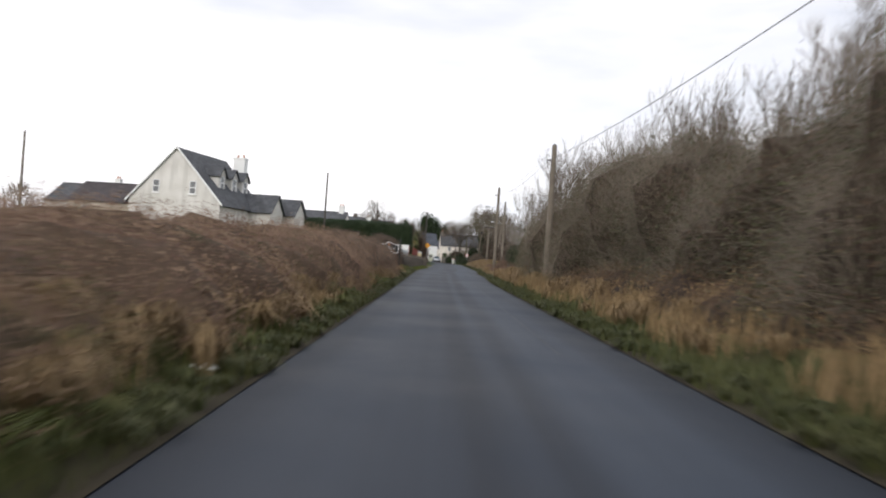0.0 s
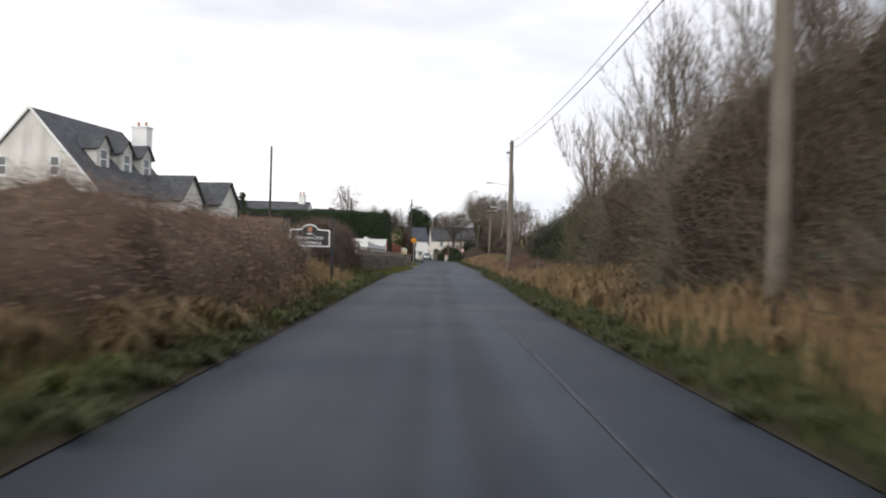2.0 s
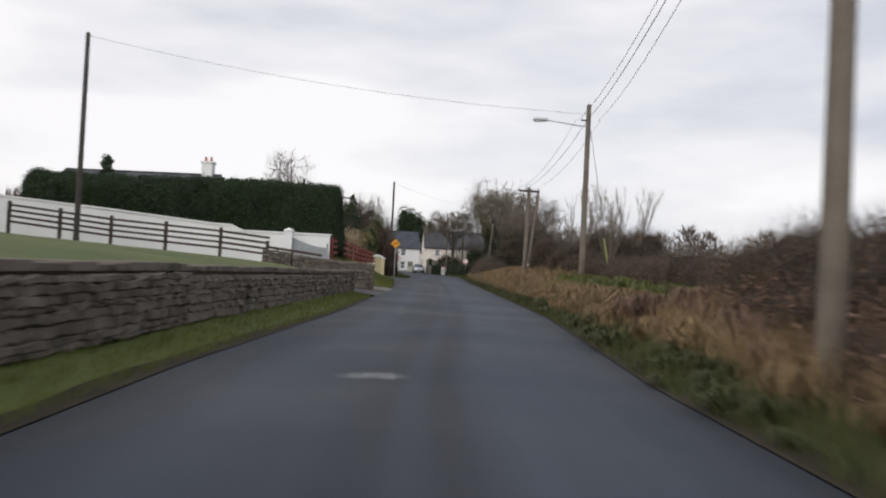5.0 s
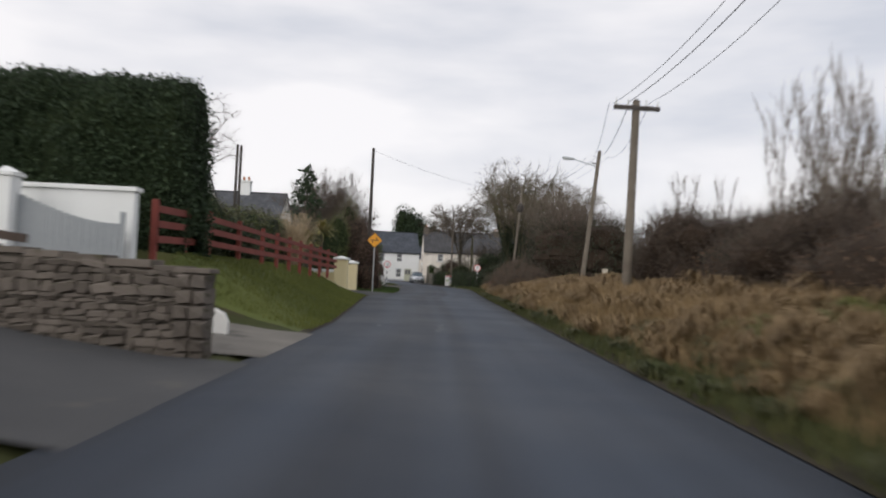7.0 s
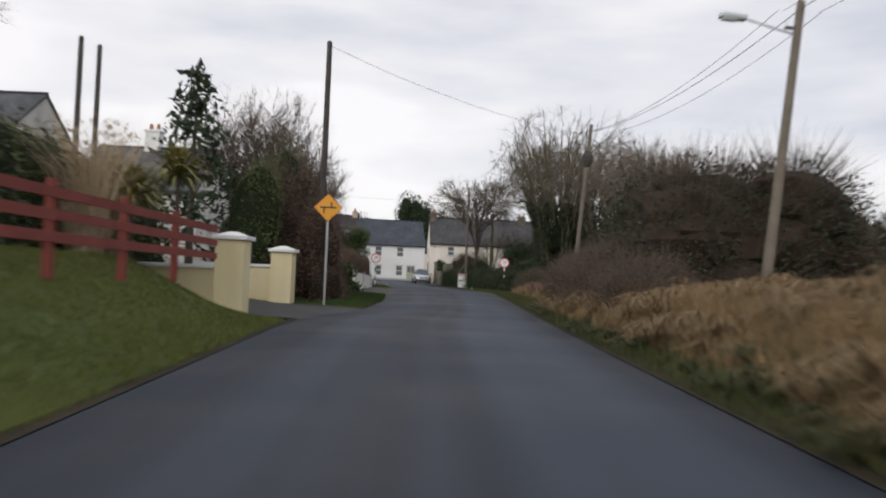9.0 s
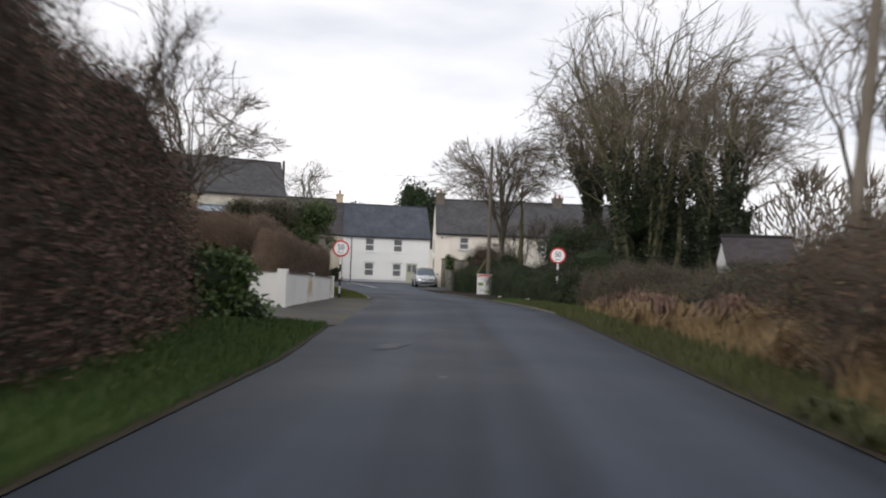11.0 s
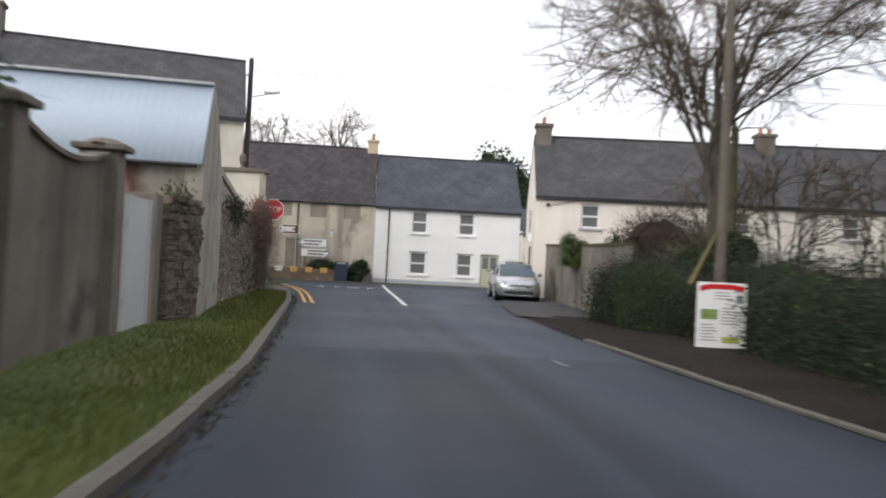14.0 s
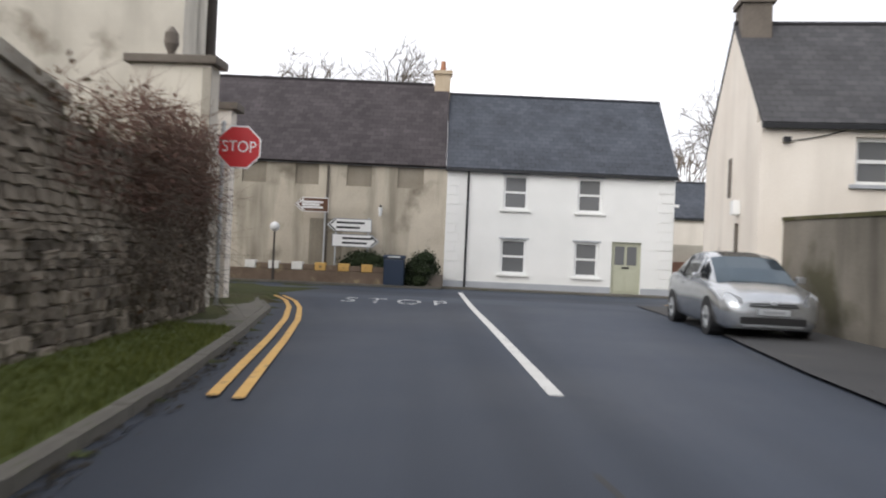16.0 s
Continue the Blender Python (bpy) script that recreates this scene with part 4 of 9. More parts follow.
def bare_tree(name, at, height, label, stems=1, seed=1, depth=4, bark=None, twig=None, spread=0.5, up=0.15, ivy=0.0, ivy_top=0.5, r=None, lean=(0, 0), first=0.36, shrink=0.72, twig_r=0.009, foot=0.3, tilt=0.28, fine=5000):
    """A leafless tree: trunk and limbs in one mesh, fine twigs of the crown in another, ivy up the trunk where it has it."""
    bark, twig = bark or M_BARK, twig or M_TWIG
    rnd = np.random.default_rng(seed)
    out = []
    r = r or height * 0.018
    for k in range(stems):
        a = rnd.uniform(0, 6.28)
        d = np.array([math.cos(a) * tilt * (stems > 1) + lean[0], math.sin(a) * tilt * (stems > 1) + lean[1], 1.0])
        d /= np.linalg.norm(d)
        p = np.array([math.cos(a) * foot * (stems > 1), math.sin(a) * foot * (stems > 1), -0.3])
        grow(p, d, height * first * rnd.uniform(0.85 if stems < 5 else 0.55, 1.1), r, depth, out, rnd, spread, up, 3, shrink)
    top = max(s[1][2] for s in out)
    k = height / top
    out = [(a * k, b * k, max(ra * k ** 0.5, 0.004), max(rb * k ** 0.5, 0.003)) for a, b, ra, rb in out]
    root = thing(name, label, "tree", at)
    thick = [s for s in out if s[2] >= 0.022]
    thin = [(a, b, max(ra, twig_r), max(rb, twig_r * 0.7)) for a, b, ra, rb in out if ra < 0.022]
    part("trunk", frusta("trunk", thick, bark), bark, root)
    if thin:
        tips = np.array([s[1] for s in thin])
        dirs = unit(np.array([s[1] - s[0] for s in thin]))
        b0 = np.array([s[0] for s in thin])
        part("crown", spike_mesh("crown", b0, dirs, np.linalg.norm(tips - b0, axis=1) * 1.25, np.array([s[2] for s in thin]), twig), twig, root)
        n = min(len(tips) * 3, fine)
        k = rng.integers(0, len(tips), n)
        base = np.array([s[0] for s in thin])[k]
        f = rng.uniform(0, 1, (n, 1))
        pp = base * (1 - f) + tips[k] * f
        dd = unit(dirs[k] + rng.normal(size=(n, 3)) * 0.55 + np.array([[0, 0, up]]))
        part("twig_growth", spike_mesh("twig_growth", pp, dd, height * 0.055 * rng.uniform(0.4, 1.3, n), twig_r * 0.7, twig), twig, root)
    if ivy:
        big = [s for s in thick if s[2] > 0.05 and s[0][2] < height * ivy_top]
        if big:
            a0 = np.array([s[0] for s in big])
            a1 = np.array([s[1] for s in big])
            rr = np.array([s[2] for s in big])
            ln = np.linalg.norm(a1 - a0, axis=1)
            n = int(0.5 * ivy * ln.sum())
            k = rng.choice(len(big), n, p=ln / ln.sum())
            f = rng.uniform(0, 1, (n, 1))
            pp = a0[k] * (1 - f) + a1[k] * f + rand_dirs(n) * (rr[k][:, None] + rng.uniform(0.0, 0.32, (n, 1)))
            part("ivy", leaf_mesh("ivy", pp, 0.17, M_IVY, aspect=0.8), M_IVY, root, "dark green ivy climbing the trunk")
    return root


def domed_tree(name, at, height, radius, label, stems=7, limbs=8, seed=1, bark=None, twig=None, fork=0.0, low=0.22, r=0.13, ivy=0, ivy_top=0.5, foot=0.35, lean=(0.0, 0.0), twig_r=0.008, fine=5, flat=0.75):
    """A leafless tree whose limbs fan out to a rounded crown: stems from the foot (or from a fork up the trunk), limbs to the crown's face, branches and twigs along them."""
    bark, twig = bark or M_BARK, twig or M_TWIG
    rnd = np.random.default_rng(seed)
    cen = np.array([lean[0], lean[1], height * (1 + low) / 2])
    rad = np.array([radius, radius, height * (1 - low) / 2])
    thick, thin = [], []

    def bend(a, b, lift, n, r0, r1, out):
        """A limb from a to b that starts steep and bows outwards."""
        m = a * 0.45 + b * 0.55
        m = np.array([a[0] * 0.62 + b[0] * 0.38, a[1] * 0.62 + b[1] * 0.38, m[2] + lift])
        pts = [(1 - t) ** 2 * a + 2 * t * (1 - t) * m + t * t * b for t in np.linspace(0, 1, n + 1)]
        pts = [q + (rnd.normal(size=3) * 0.018 * height * (0.3 + 0.7 * k / n) if 0 < k < n else 0) for k, q in enumerate(pts)]
        for k in range(n):
            out.append((pts[k], pts[k + 1], r0 + (r1 - r0) * k / n, r0 + (r1 - r0) * (k + 1) / n))
        return pts

    base = np.array([0.0, 0.0, -0.3])
    if fork:
        bend(base, np.array([lean[0] * 0.15, lean[1] * 0.15, fork]), 0.0, 3, r * 1.25, r, thick)
    for k in range(stems):
        a = 2 * math.pi * (k + rnd.uniform(-0.3, 0.3)) / stems
        out = np.array([math.cos(a), math.sin(a), 0.0])
        p0 = np.array([lean[0] * 0.15, lean[1] * 0.15, fork - 0.1]) if fork else base + out * foot * rnd.uniform(0.3, 1.0)
        inner = rnd.uniform(0.15, 0.72) if k else 0.05
        top = cen + rad * np.array([out[0] * inner, out[1] * inner, math.sqrt(1 - inner ** 2) * 0.72])
        rs = r * rnd.uniform(0.6, 1.0) * (0.75 if fork else 1.0)
        stem = bend(p0, top, height * 0.10, 6, rs, rs * 0.25, thick)
        for j in range(limbs):
            f = rnd.uniform(0.22, 1.0)
            i = min(int(f * 6), 5)
            q0 = stem[i] + (stem[i + 1] - stem[i]) * (f * 6 - i)
            b = a + rnd.normal() * 0.75
            el = rnd.uniform(-0.35, 1.35) * (0.5 + 0.5 * f)
            q1 = cen + rad * np.array([math.cos(b) * math.cos(el), math.sin(b) * math.cos(el), math.sin(el)]) * rnd.uniform(0.86, 1.03)
            rl = rs * (1 - 0.65 * f) * 0.55
            limb = bend(q0, q1, height * 0.05, 5, max(rl, 0.022), 0.010, thick if rl > 0.03 else thin)
            for _ in range(fine * 2):
                g = rnd.uniform(0.2, 1.0)
                i = min(int(g * 5), 4)
                w0 = limb[i] + (limb[i + 1] - limb[i]) * (g * 5 - i)
                d = unit((limb[i + 1] - limb[i])[None])[0] * 0.8 + rnd.normal(size=3) * 0.55 + np.array([0, 0, 0.25])
                w1 = w0 + d / np.linalg.norm(d) * height * rnd.uniform(0.05, 0.12)
                v = (w1 - cen) / rad
                if v @ v > 1.12:
                    w1 = w0 + (w1 - w0) * 0.5
                thin.append((w0, w1, 0.013, 0.006))
    root = thing(name, label, "tree", at)
    part("trunk", frusta("trunk", thick, bark), bark, root)
    part("branchwork", frusta("branchwork", [(a, b, max(c, twig_r), max(d, twig_r * 0.7)) for a, b, c, d in thin], twig), twig, root)
    p0, p1 = np.array([t[0] for t in thin]), np.array([t[1] for t in thin])
    n = len(thin) * fine
    k = rnd.integers(0, len(thin), n)
    f = rnd.uniform(0.2, 1.0, (n, 1))
    pp = p0[k] * (1 - f) + p1[k] * f
    dd = unit(unit(p1[k] - p0[k]) + rnd.normal(size=(n, 3)) * 0.5 + np.array([[0, 0, 0.2]]))
    part("twig_growth", spike_mesh("twig_growth", pp, dd, height * 0.045 * rnd.uniform(0.4, 1.3, n), twig_r * 0.7, twig), twig, root)
    if ivy:
        big = [q for q in thick if q[2] > r * 0.3 and q[0][2] < height * ivy_top]
        a0, a1, rr = np.array([q[0] for q in big]), np.array([q[1] for q in big]), np.array([q[2] for q in big])
        ln = np.linalg.norm(a1 - a0, axis=1)
        n = int(ivy * ln.sum())
        k = rnd.choice(len(big), n, p=ln / ln.sum())
        f = rnd.uniform(0, 1, (n, 1))
        pp = a0[k] * (1 - f) + a1[k] * f + rand_dirs(n) * (rr[k][:, None] + rnd.uniform(0.0, 0.30, (n, 1)))
        part("ivy", leaf_mesh("ivy", pp, 0.15, M_IVY, aspect=0.8), M_IVY, root, "dark green ivy climbing the stems")
    return root


def leafy_bush(name, at, rx, ry, h, label, core, leaf, n, size=0.08, lumps=7, seed=3, category="bush", twig=None, twigs=0, fill=0.80, near=0.78):
    """A rounded but uneven evergreen: several overlapping clumps of leaves over a solid core coloured dark for the
    shade inside, with gaps at the rim.
    """
    rnd = np.random.default_rng(seed)
    root = thing(name, label, category, at)
    cs = [np.array([0, 0, h * 0.45])] + [np.array([rnd.uniform(-0.55, 0.55) * rx, rnd.uniform(-0.55, 0.55) * ry, h * rnd.uniform(0.3, 0.72)]) for _ in range(lumps)]
    cs += [np.array([math.cos(a) * 0.55 * rx, math.sin(a) * 0.55 * ry, h * 0.14]) for a in (0.5, 1.9, 3.4, 4.9)]
    rs = [np.array([rx * 0.75, ry * 0.75, h * 0.45])] + [np.array([rx, ry, h * 0.5]) * rnd.uniform(0.38, 0.55) for _ in range(lumps)]
    rs += [np.array([rx * 0.5, ry * 0.5, h * 0.24])] * 4
    bm = bmesh.new()
    for c, r_ in zip(cs, rs):
        vs = bmesh.ops.create_icosphere(bm, subdivisions=2, radius=1.0)["verts"]
        for v in vs:
            w = fill + 0.22 * noise.noise(Vector(v.co) * 2.1 + Vector(c))
            v.co = Vector(c) + Vector((v.co.x * r_[0], v.co.y * r_[1], v.co.z * r_[2])) * w
            v.co.z = max(v.co.z, -0.1)
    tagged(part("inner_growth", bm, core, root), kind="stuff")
    k = rnd.integers(0, len(cs), n)
    d = rand_dirs(n)
    rad = rng.uniform(near, 1.12, (n, 1))
    p = np.array(cs)[k] + d * np.array(rs)[k] * rad
    p[:, 2] = np.maximum(p[:, 2], 0.02)
    part("foliage", leaf_mesh("foliage", p, size, leaf, up=d * 0.6), leaf, root)
    if twigs:
        k = rnd.integers(0, len(cs), twigs)
        d = unit(rand_dirs(twigs) + np.array([[0, 0, 0.9]]))
        part("twig_growth", spike_mesh("twig_growth", np.array(cs)[k] + d * np.array(rs)[k] * 0.8, d, h * 0.22 * rng.uniform(0.4, 1.4, twigs), 0.008, twig or M_TWIG), twig or M_TWIG, root)
    return root


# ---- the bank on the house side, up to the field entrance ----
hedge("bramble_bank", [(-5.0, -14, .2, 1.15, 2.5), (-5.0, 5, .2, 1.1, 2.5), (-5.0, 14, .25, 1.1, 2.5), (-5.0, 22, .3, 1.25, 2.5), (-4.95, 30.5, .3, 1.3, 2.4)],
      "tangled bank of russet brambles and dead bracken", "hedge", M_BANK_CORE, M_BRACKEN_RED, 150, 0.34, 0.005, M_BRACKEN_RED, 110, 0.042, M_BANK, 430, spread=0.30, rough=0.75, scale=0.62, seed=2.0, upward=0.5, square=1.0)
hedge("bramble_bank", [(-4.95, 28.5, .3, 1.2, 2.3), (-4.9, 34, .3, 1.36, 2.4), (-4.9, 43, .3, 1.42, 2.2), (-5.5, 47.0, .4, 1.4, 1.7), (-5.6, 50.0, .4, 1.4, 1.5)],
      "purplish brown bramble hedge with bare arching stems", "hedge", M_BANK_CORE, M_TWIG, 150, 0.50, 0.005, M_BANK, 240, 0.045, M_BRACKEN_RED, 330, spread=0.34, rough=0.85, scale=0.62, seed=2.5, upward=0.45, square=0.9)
hedge("bramble_bank", [(-4.9, 54.6, .5, 1.15, 1.4), (-4.8, 57, .5, 1.6, 1.6), (-4.75, 60, .5, 1.9, 1.6), (-4.75, 62.3, .5, 1.9, 1.5), (-4.75, 64.4, .5, 1.7, 1.4), (-4.9, 66.2, .5, 1.1, 1.1)],
      "dark brown leafless thicket at the field edge", "hedge", M_CORE, M_TWIG_DARK, 210, 0.55, 0.007, M_BRACKEN, 220, 0.05, M_BRACKEN_RED, 80, spread=0.32, rough=0.75, scale=0.5, seed=5.0, upward=0.55, square=0.75)
# hedges farther out in the field behind
hedge("field_hedge", [(-9.5, -10, .7, 0.7, 1.2), (-9.5, 20, .8, 0.7, 1.2), (-9.0, 45, 1.0, 1.0, 1.2), (-8.5, 66, 1.3, 1.4, 1.2)],
      "russet hedge top behind the bank", "hedge", M_CORE, M_BRACKEN, 25, 0.5, 0.010, M_BRACKEN_RED, 60, 0.12, rough=0.4, scale=0.6, seed=9.0)


def grass(name, pts, h, wd, material, label, lean=0.35, parent=None):
    if len(pts) == 0:
        return
    return whole(name, blade_mesh(name, pts, h, wd, material, lean), material, label, "grass", kind="stuff")


def tussocks(name, pts, n, r, h, material, label, wd=0.011):
    """Clumps of long grass: blades rise from each place, arch over and hang."""
    m = len(pts)
    size = np.repeat(rng.uniform(0.55, 1.25, m), n)[:, None]
    lean = np.repeat(rng.normal(size=(m, 2)) * 0.25, n, axis=0)
    p = np.repeat(pts, n, axis=0)
    k = len(p)
    a = rng.uniform(0, 6.283, k)
    out = np.stack([np.cos(a), np.sin(a), np.zeros(k)], 1)
    s = np.stack([-np.sin(a), np.cos(a), np.zeros(k)], 1) * wd * rng.uniform(0.6, 1.3, (k, 1))
    f = rng.uniform(0.15, 1.0, (k, 1))
    rise = rng.uniform(0.55, 1.1, (k, 1))
    out2 = out * f + np.concatenate([lean, np.zeros((k, 1))], 1)
    b0 = p + out * 0.10 * size * rng.uniform(0, 1, (k, 1))
    mid = b0 + size * (out2 * r * 0.45 + np.array([[0, 0, 1.0]]) * h * rise)
    tip = b0 + size * (out2 * r + np.array([[0, 0, 1.0]]) * h * rise * (1.05 - 0.75 * f))
    v = np.stack([b0 - s, b0 + s, mid + s * 0.7, mid - s * 0.7, tip], 1).reshape(-1, 3)
    i = np.arange(k)[:, None] * 5
    fc = np.concatenate([i + np.array([[0, 1, 2]]), i + np.array([[0, 2, 3]]), i + np.array([[3, 2, 4]])], 0)
    return whole(name, big_mesh(name, v, fc, material), material, label, "grass", kind="stuff")


tussocks("grass_tussocks", band_points(190, -8, 50, 0.35, 2.4, -1, clump=0.15, seed=41.0), 110, 0.55, 0.42, M_GRASS_DEAD, "tan tussocks of dead grass on the bank")
tussocks("grass_tussocks", band_points(210, -8, 66, 0.25, 1.6, -1, clump=0.2, seed=42.0), 100, 0.40, 0.26, M_GRASS_GREEN, "green tussocks at the foot of the bank")
tussocks("grass_tussocks", band_points(200, -8, 76, 0.6, 2.4, 1, clump=0.10, seed=43.0), 110, 0.55, 0.45, M_GRASS_DEAD, "tan tussocks of dead grass below the thicket")
tussocks("grass_tussocks", band_points(120, 78, 100, 0.55, 2.0, 1, clump=0.05, seed=44.0), 110, 0.55, 0.42, M_GRASS_DEAD, "tan tussocks on the face of the grassy mound")
tussocks("grass_tussocks", band_points(170, 80, 99, 1.3, 5.0, 1, clump=0.0, seed=57.0), 110, 0.5, 0.30, M_GRASS_MOSS, "olive green tussocks over the top of the grassy mound")
tussocks("grass_tussocks", band_points(300, 99, 140, 0.5, 3.7, 1, clump=0.0, seed=45.0), 110, 0.8, 0.40, M_GRASS_DEAD, "large rounded straw-coloured grass tussocks beside the lane")
tussocks("grass_tussocks", band_points(60, 100, 140, 1.6, 3.6, 1, clump=0.1, seed=46.0), 150, 0.8, 0.52, M_GRASS_DEAD, "tall overhanging straw-coloured grass clumps on the bank top")
tussocks("grass_tussocks", band_points(300, 52, 140, 0.12, 0.95, 1, clump=0.1, seed=48.0), 90, 0.40, 0.22, M_GRASS_VERGE, "dark green tussocks along the asphalt edge")
tussocks("grass_tussocks", band_points(60, 62, 80, 1.0, 3.4, 1, clump=0.1, seed=49.0), 110, 0.6, 0.50, M_BRACKEN_RED, "russet dead bracken clumps by the broken gate")
tussocks("grass_tussocks", band_points(420, -8, 66, 0.06, 0.5, -1, clump=0.1, seed=52.0), 70, 0.26, 0.15, M_GRASS_VERGE, "short dark green tussocks at the asphalt edge")
tussocks("grass_tussocks", band_points(320, -8, 54, 0.06, 0.6, 1, clump=0.1, seed=53.0), 70, 0.28, 0.16, M_GRASS_VERGE, "short dark green tussocks at the asphalt edge")
tussocks("grass_tussocks", band_points(100, 140, 155, 0.9, 3.4, 1, clump=0.1, seed=55.0), 110, 0.65, 0.50, M_GRASS_DEAD, "straw-coloured tussocks under the trees")
tussocks("grass_tussocks", band_points(55, 140, 157, 1.2, 3.6, 1, clump=0.1, seed=56.0), 110, 0.7, 0.60, M_BRACKEN_RED, "russet dead bracken clumps under the trees")
# grass beside the lane, house side
grass("verge_grass", band_points(14000, -10, 67, 0.02, 1.0, -1, clump=0.0, seed=1.0), 0.20, 0.012, M_GRASS_VERGE, "short green and straw verge grass along the asphalt")
grass("dead_grass", band_points(24000, -10, 54, 0.5, 4.0, -1, clump=0.18, seed=4.0), 0.5, 0.012, M_GRASS_DEAD, "tufts of straw-coloured dead grass on the bank", 0.6)
grass("verge_grass", band_points(15000, 0, 67, 0.4, 2.4, -1, clump=0.22, seed=7.0), 0.30, 0.009, M_GRASS_GREEN, "green grass tufts on the bank")
# far side of the lane
grass("verge_grass", band_points(16000, -10, 76, 0.02, 1.1, 1, seed=2.0), 0.20, 0.012, M_GRASS_VERGE, "short green verge grass along the asphalt")
grass("dead_grass", band_points(30000, -10, 60, 0.6, 3.2, 1, clump=0.30, seed=5.0), 0.5, 0.013, M_GRASS_DEAD, "tall straw-coloured dead grass below the thicket", 0.6)
grass("dead_grass", band_points(14000, 60, 78, 0.8, 4.0, 1, clump=0.25, seed=6.0), 0.55, 0.009, M_GRASS_DEAD, "tall straw-coloured dead grass by a broken gate", 0.6)

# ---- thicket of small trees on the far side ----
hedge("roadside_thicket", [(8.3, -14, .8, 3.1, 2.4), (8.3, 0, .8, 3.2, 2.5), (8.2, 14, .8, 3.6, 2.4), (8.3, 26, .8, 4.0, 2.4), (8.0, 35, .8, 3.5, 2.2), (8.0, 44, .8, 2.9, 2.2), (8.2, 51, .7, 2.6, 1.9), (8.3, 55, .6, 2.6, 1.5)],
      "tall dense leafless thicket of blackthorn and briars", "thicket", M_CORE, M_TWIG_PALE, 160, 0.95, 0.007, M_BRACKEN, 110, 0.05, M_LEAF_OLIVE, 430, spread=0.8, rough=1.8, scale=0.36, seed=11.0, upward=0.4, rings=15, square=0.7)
for k, (x, y, h, s) in enumerate(((7.6, 13, 6.4, 3), (8.6, 18, 6.8, 4), (7.5, 23, 6.6, 5), (8.8, 28, 7.0, 6), (7.4, 31, 6.6, 7), (7.8, 36.5, 7.2, 8), (8.8, 40, 7.0, 9), (7.5, 44, 7.3, 10), (8.6, 48.5, 6.8, 11), (7.3, 52, 6.2, 13), (8.1, 55.5, 5.2, 14), (9.6, 8, 6.0, 15))):
    bare_tree("thorn_tree", (x, y, 0.7), h, "leafless thorn tree with a dense crown of upright twigs", stems=4, seed=20 + s, depth=3, twig=M_TWIG if k % 3 else M_TWIG_PALE, fine=2500, spread=0.38, up=0.35, r=0.07, first=0.42, shrink=0.66, ivy=60 if k % 2 else 0, ivy_top=0.55)
leafy_bush("holly_bush", (7.8, 34.8, 0.7), 1.4, 1.6, 4.6, "dark evergreen bush grown into the thicket", M_CORE_GREEN, M_IVY, 5200, 0.10, seed=31)
for x, y, rx, ry, h, s_ in ((6.9, 42.0, 1.5, 2.6, 3.6, 35), (7.0, 47.0, 1.5, 2.4, 3.3, 36), (7.0, 51.5, 1.5, 2.2, 3.0, 37)):
    leafy_bush("gorse_bush", (x, y, 0.5), rx, ry, h, "dark olive bush with brown stems in the thicket", M_CORE, M_LEAF_OLIVE, 15000, 0.06, seed=s_, twigs=900, fill=0.74, near=0.70)
leafy_bush("gorse_bush", (7.9, 59.3, 0.4), 1.7, 1.9, 4.4, "tall olive-green bush at the end of the thicket", M_CORE_GREEN, M_GORSE, 26000, 0.065, seed=32, twigs=1200, fill=0.62, near=0.64)
leafy_bush("gorse_bush", (7.3, 55.5, 0.5), 1.6, 2.3, 3.6, "olive-green bush with dead stems", M_CORE_GREEN, M_GORSE, 22000, 0.065, seed=33, twigs=1000, fill=0.62, near=0.64)
leafy_bush("evergreen_bush", (8.4, 69.4, 0.3), 2.1, 2.1, 4.1, "round dark evergreen bush with bare shoots on top", M_CORE_GREEN, M_LEAF_DARK, 52000, 0.085, seed=34, twigs=900, fill=0.66, near=0.74, lumps=10)
# lower hedges beyond
hedge("brown_hedge", [(6.6, 71.5, .5, 1.1, 1.0), (7.6, 74, .5, 1.5, 1.3), (9.2, 82, .5, 1.2, 1.2), (9.8, 92, .3, 1.2, 1.2), (9.4, 99, .6, 1.3, 1.2), (8.9, 102.3, .7, 1.2, 1.3), (8.9, 105, .7, 1.4, 1.4), (9.5, 108.0, .6, 0.8, 1.0)],
      "low brown leafless hedge along the field", "hedge", M_CORE, M_TWIG_DARK, 110, 0.6, 0.009, M_BRACKEN, 90, 0.08, rough=0.8, scale=0.7, seed=13.0)
for x, y, rx, h, s in ((8.7, 102.9, 1.4, 2.5, 64), (11.0, 104.6, 2.0, 3.4, 65), (13.2, 106.0, 2.2, 3.7, 68), (10.2, 107.0, 1.7, 2.9, 69), (8.5, 107.2, 1.3, 2.7, 79), (8.3, 109.5, 1.15, 3.0, 70)):
    leafy_bush("bramble_mound", (x, y, 0.5), rx, rx, h, "ragged dark brown bramble bush with dead leaves", M_CORE, M_BRAMBLE, 16000, 0.055, seed=s, twigs=2600, twig=M_TWIG_DARK, lumps=11, fill=0.72, near=0.60)
leafy_bush("bramble_mound", (9.4, 105.0, 0.6), 1.8, 1.8, 2.7, "dark evergreen bush tangled with brambles", M_CORE, M_IVY, 9000, 0.065, seed=66, twigs=1600, twig=M_TWIG_DARK, fill=0.72, near=0.62)
leafy_bush("bramble_mound", (13.4, 133.0, 0.3), 2.0, 2.0, 3.6, "brown and olive bramble bush in the field", M_CORE, M_LEAF_OLIVE, 4000, 0.09, seed=67, twigs=900, twig=M_TWIG, fill=0.72, near=0.6)
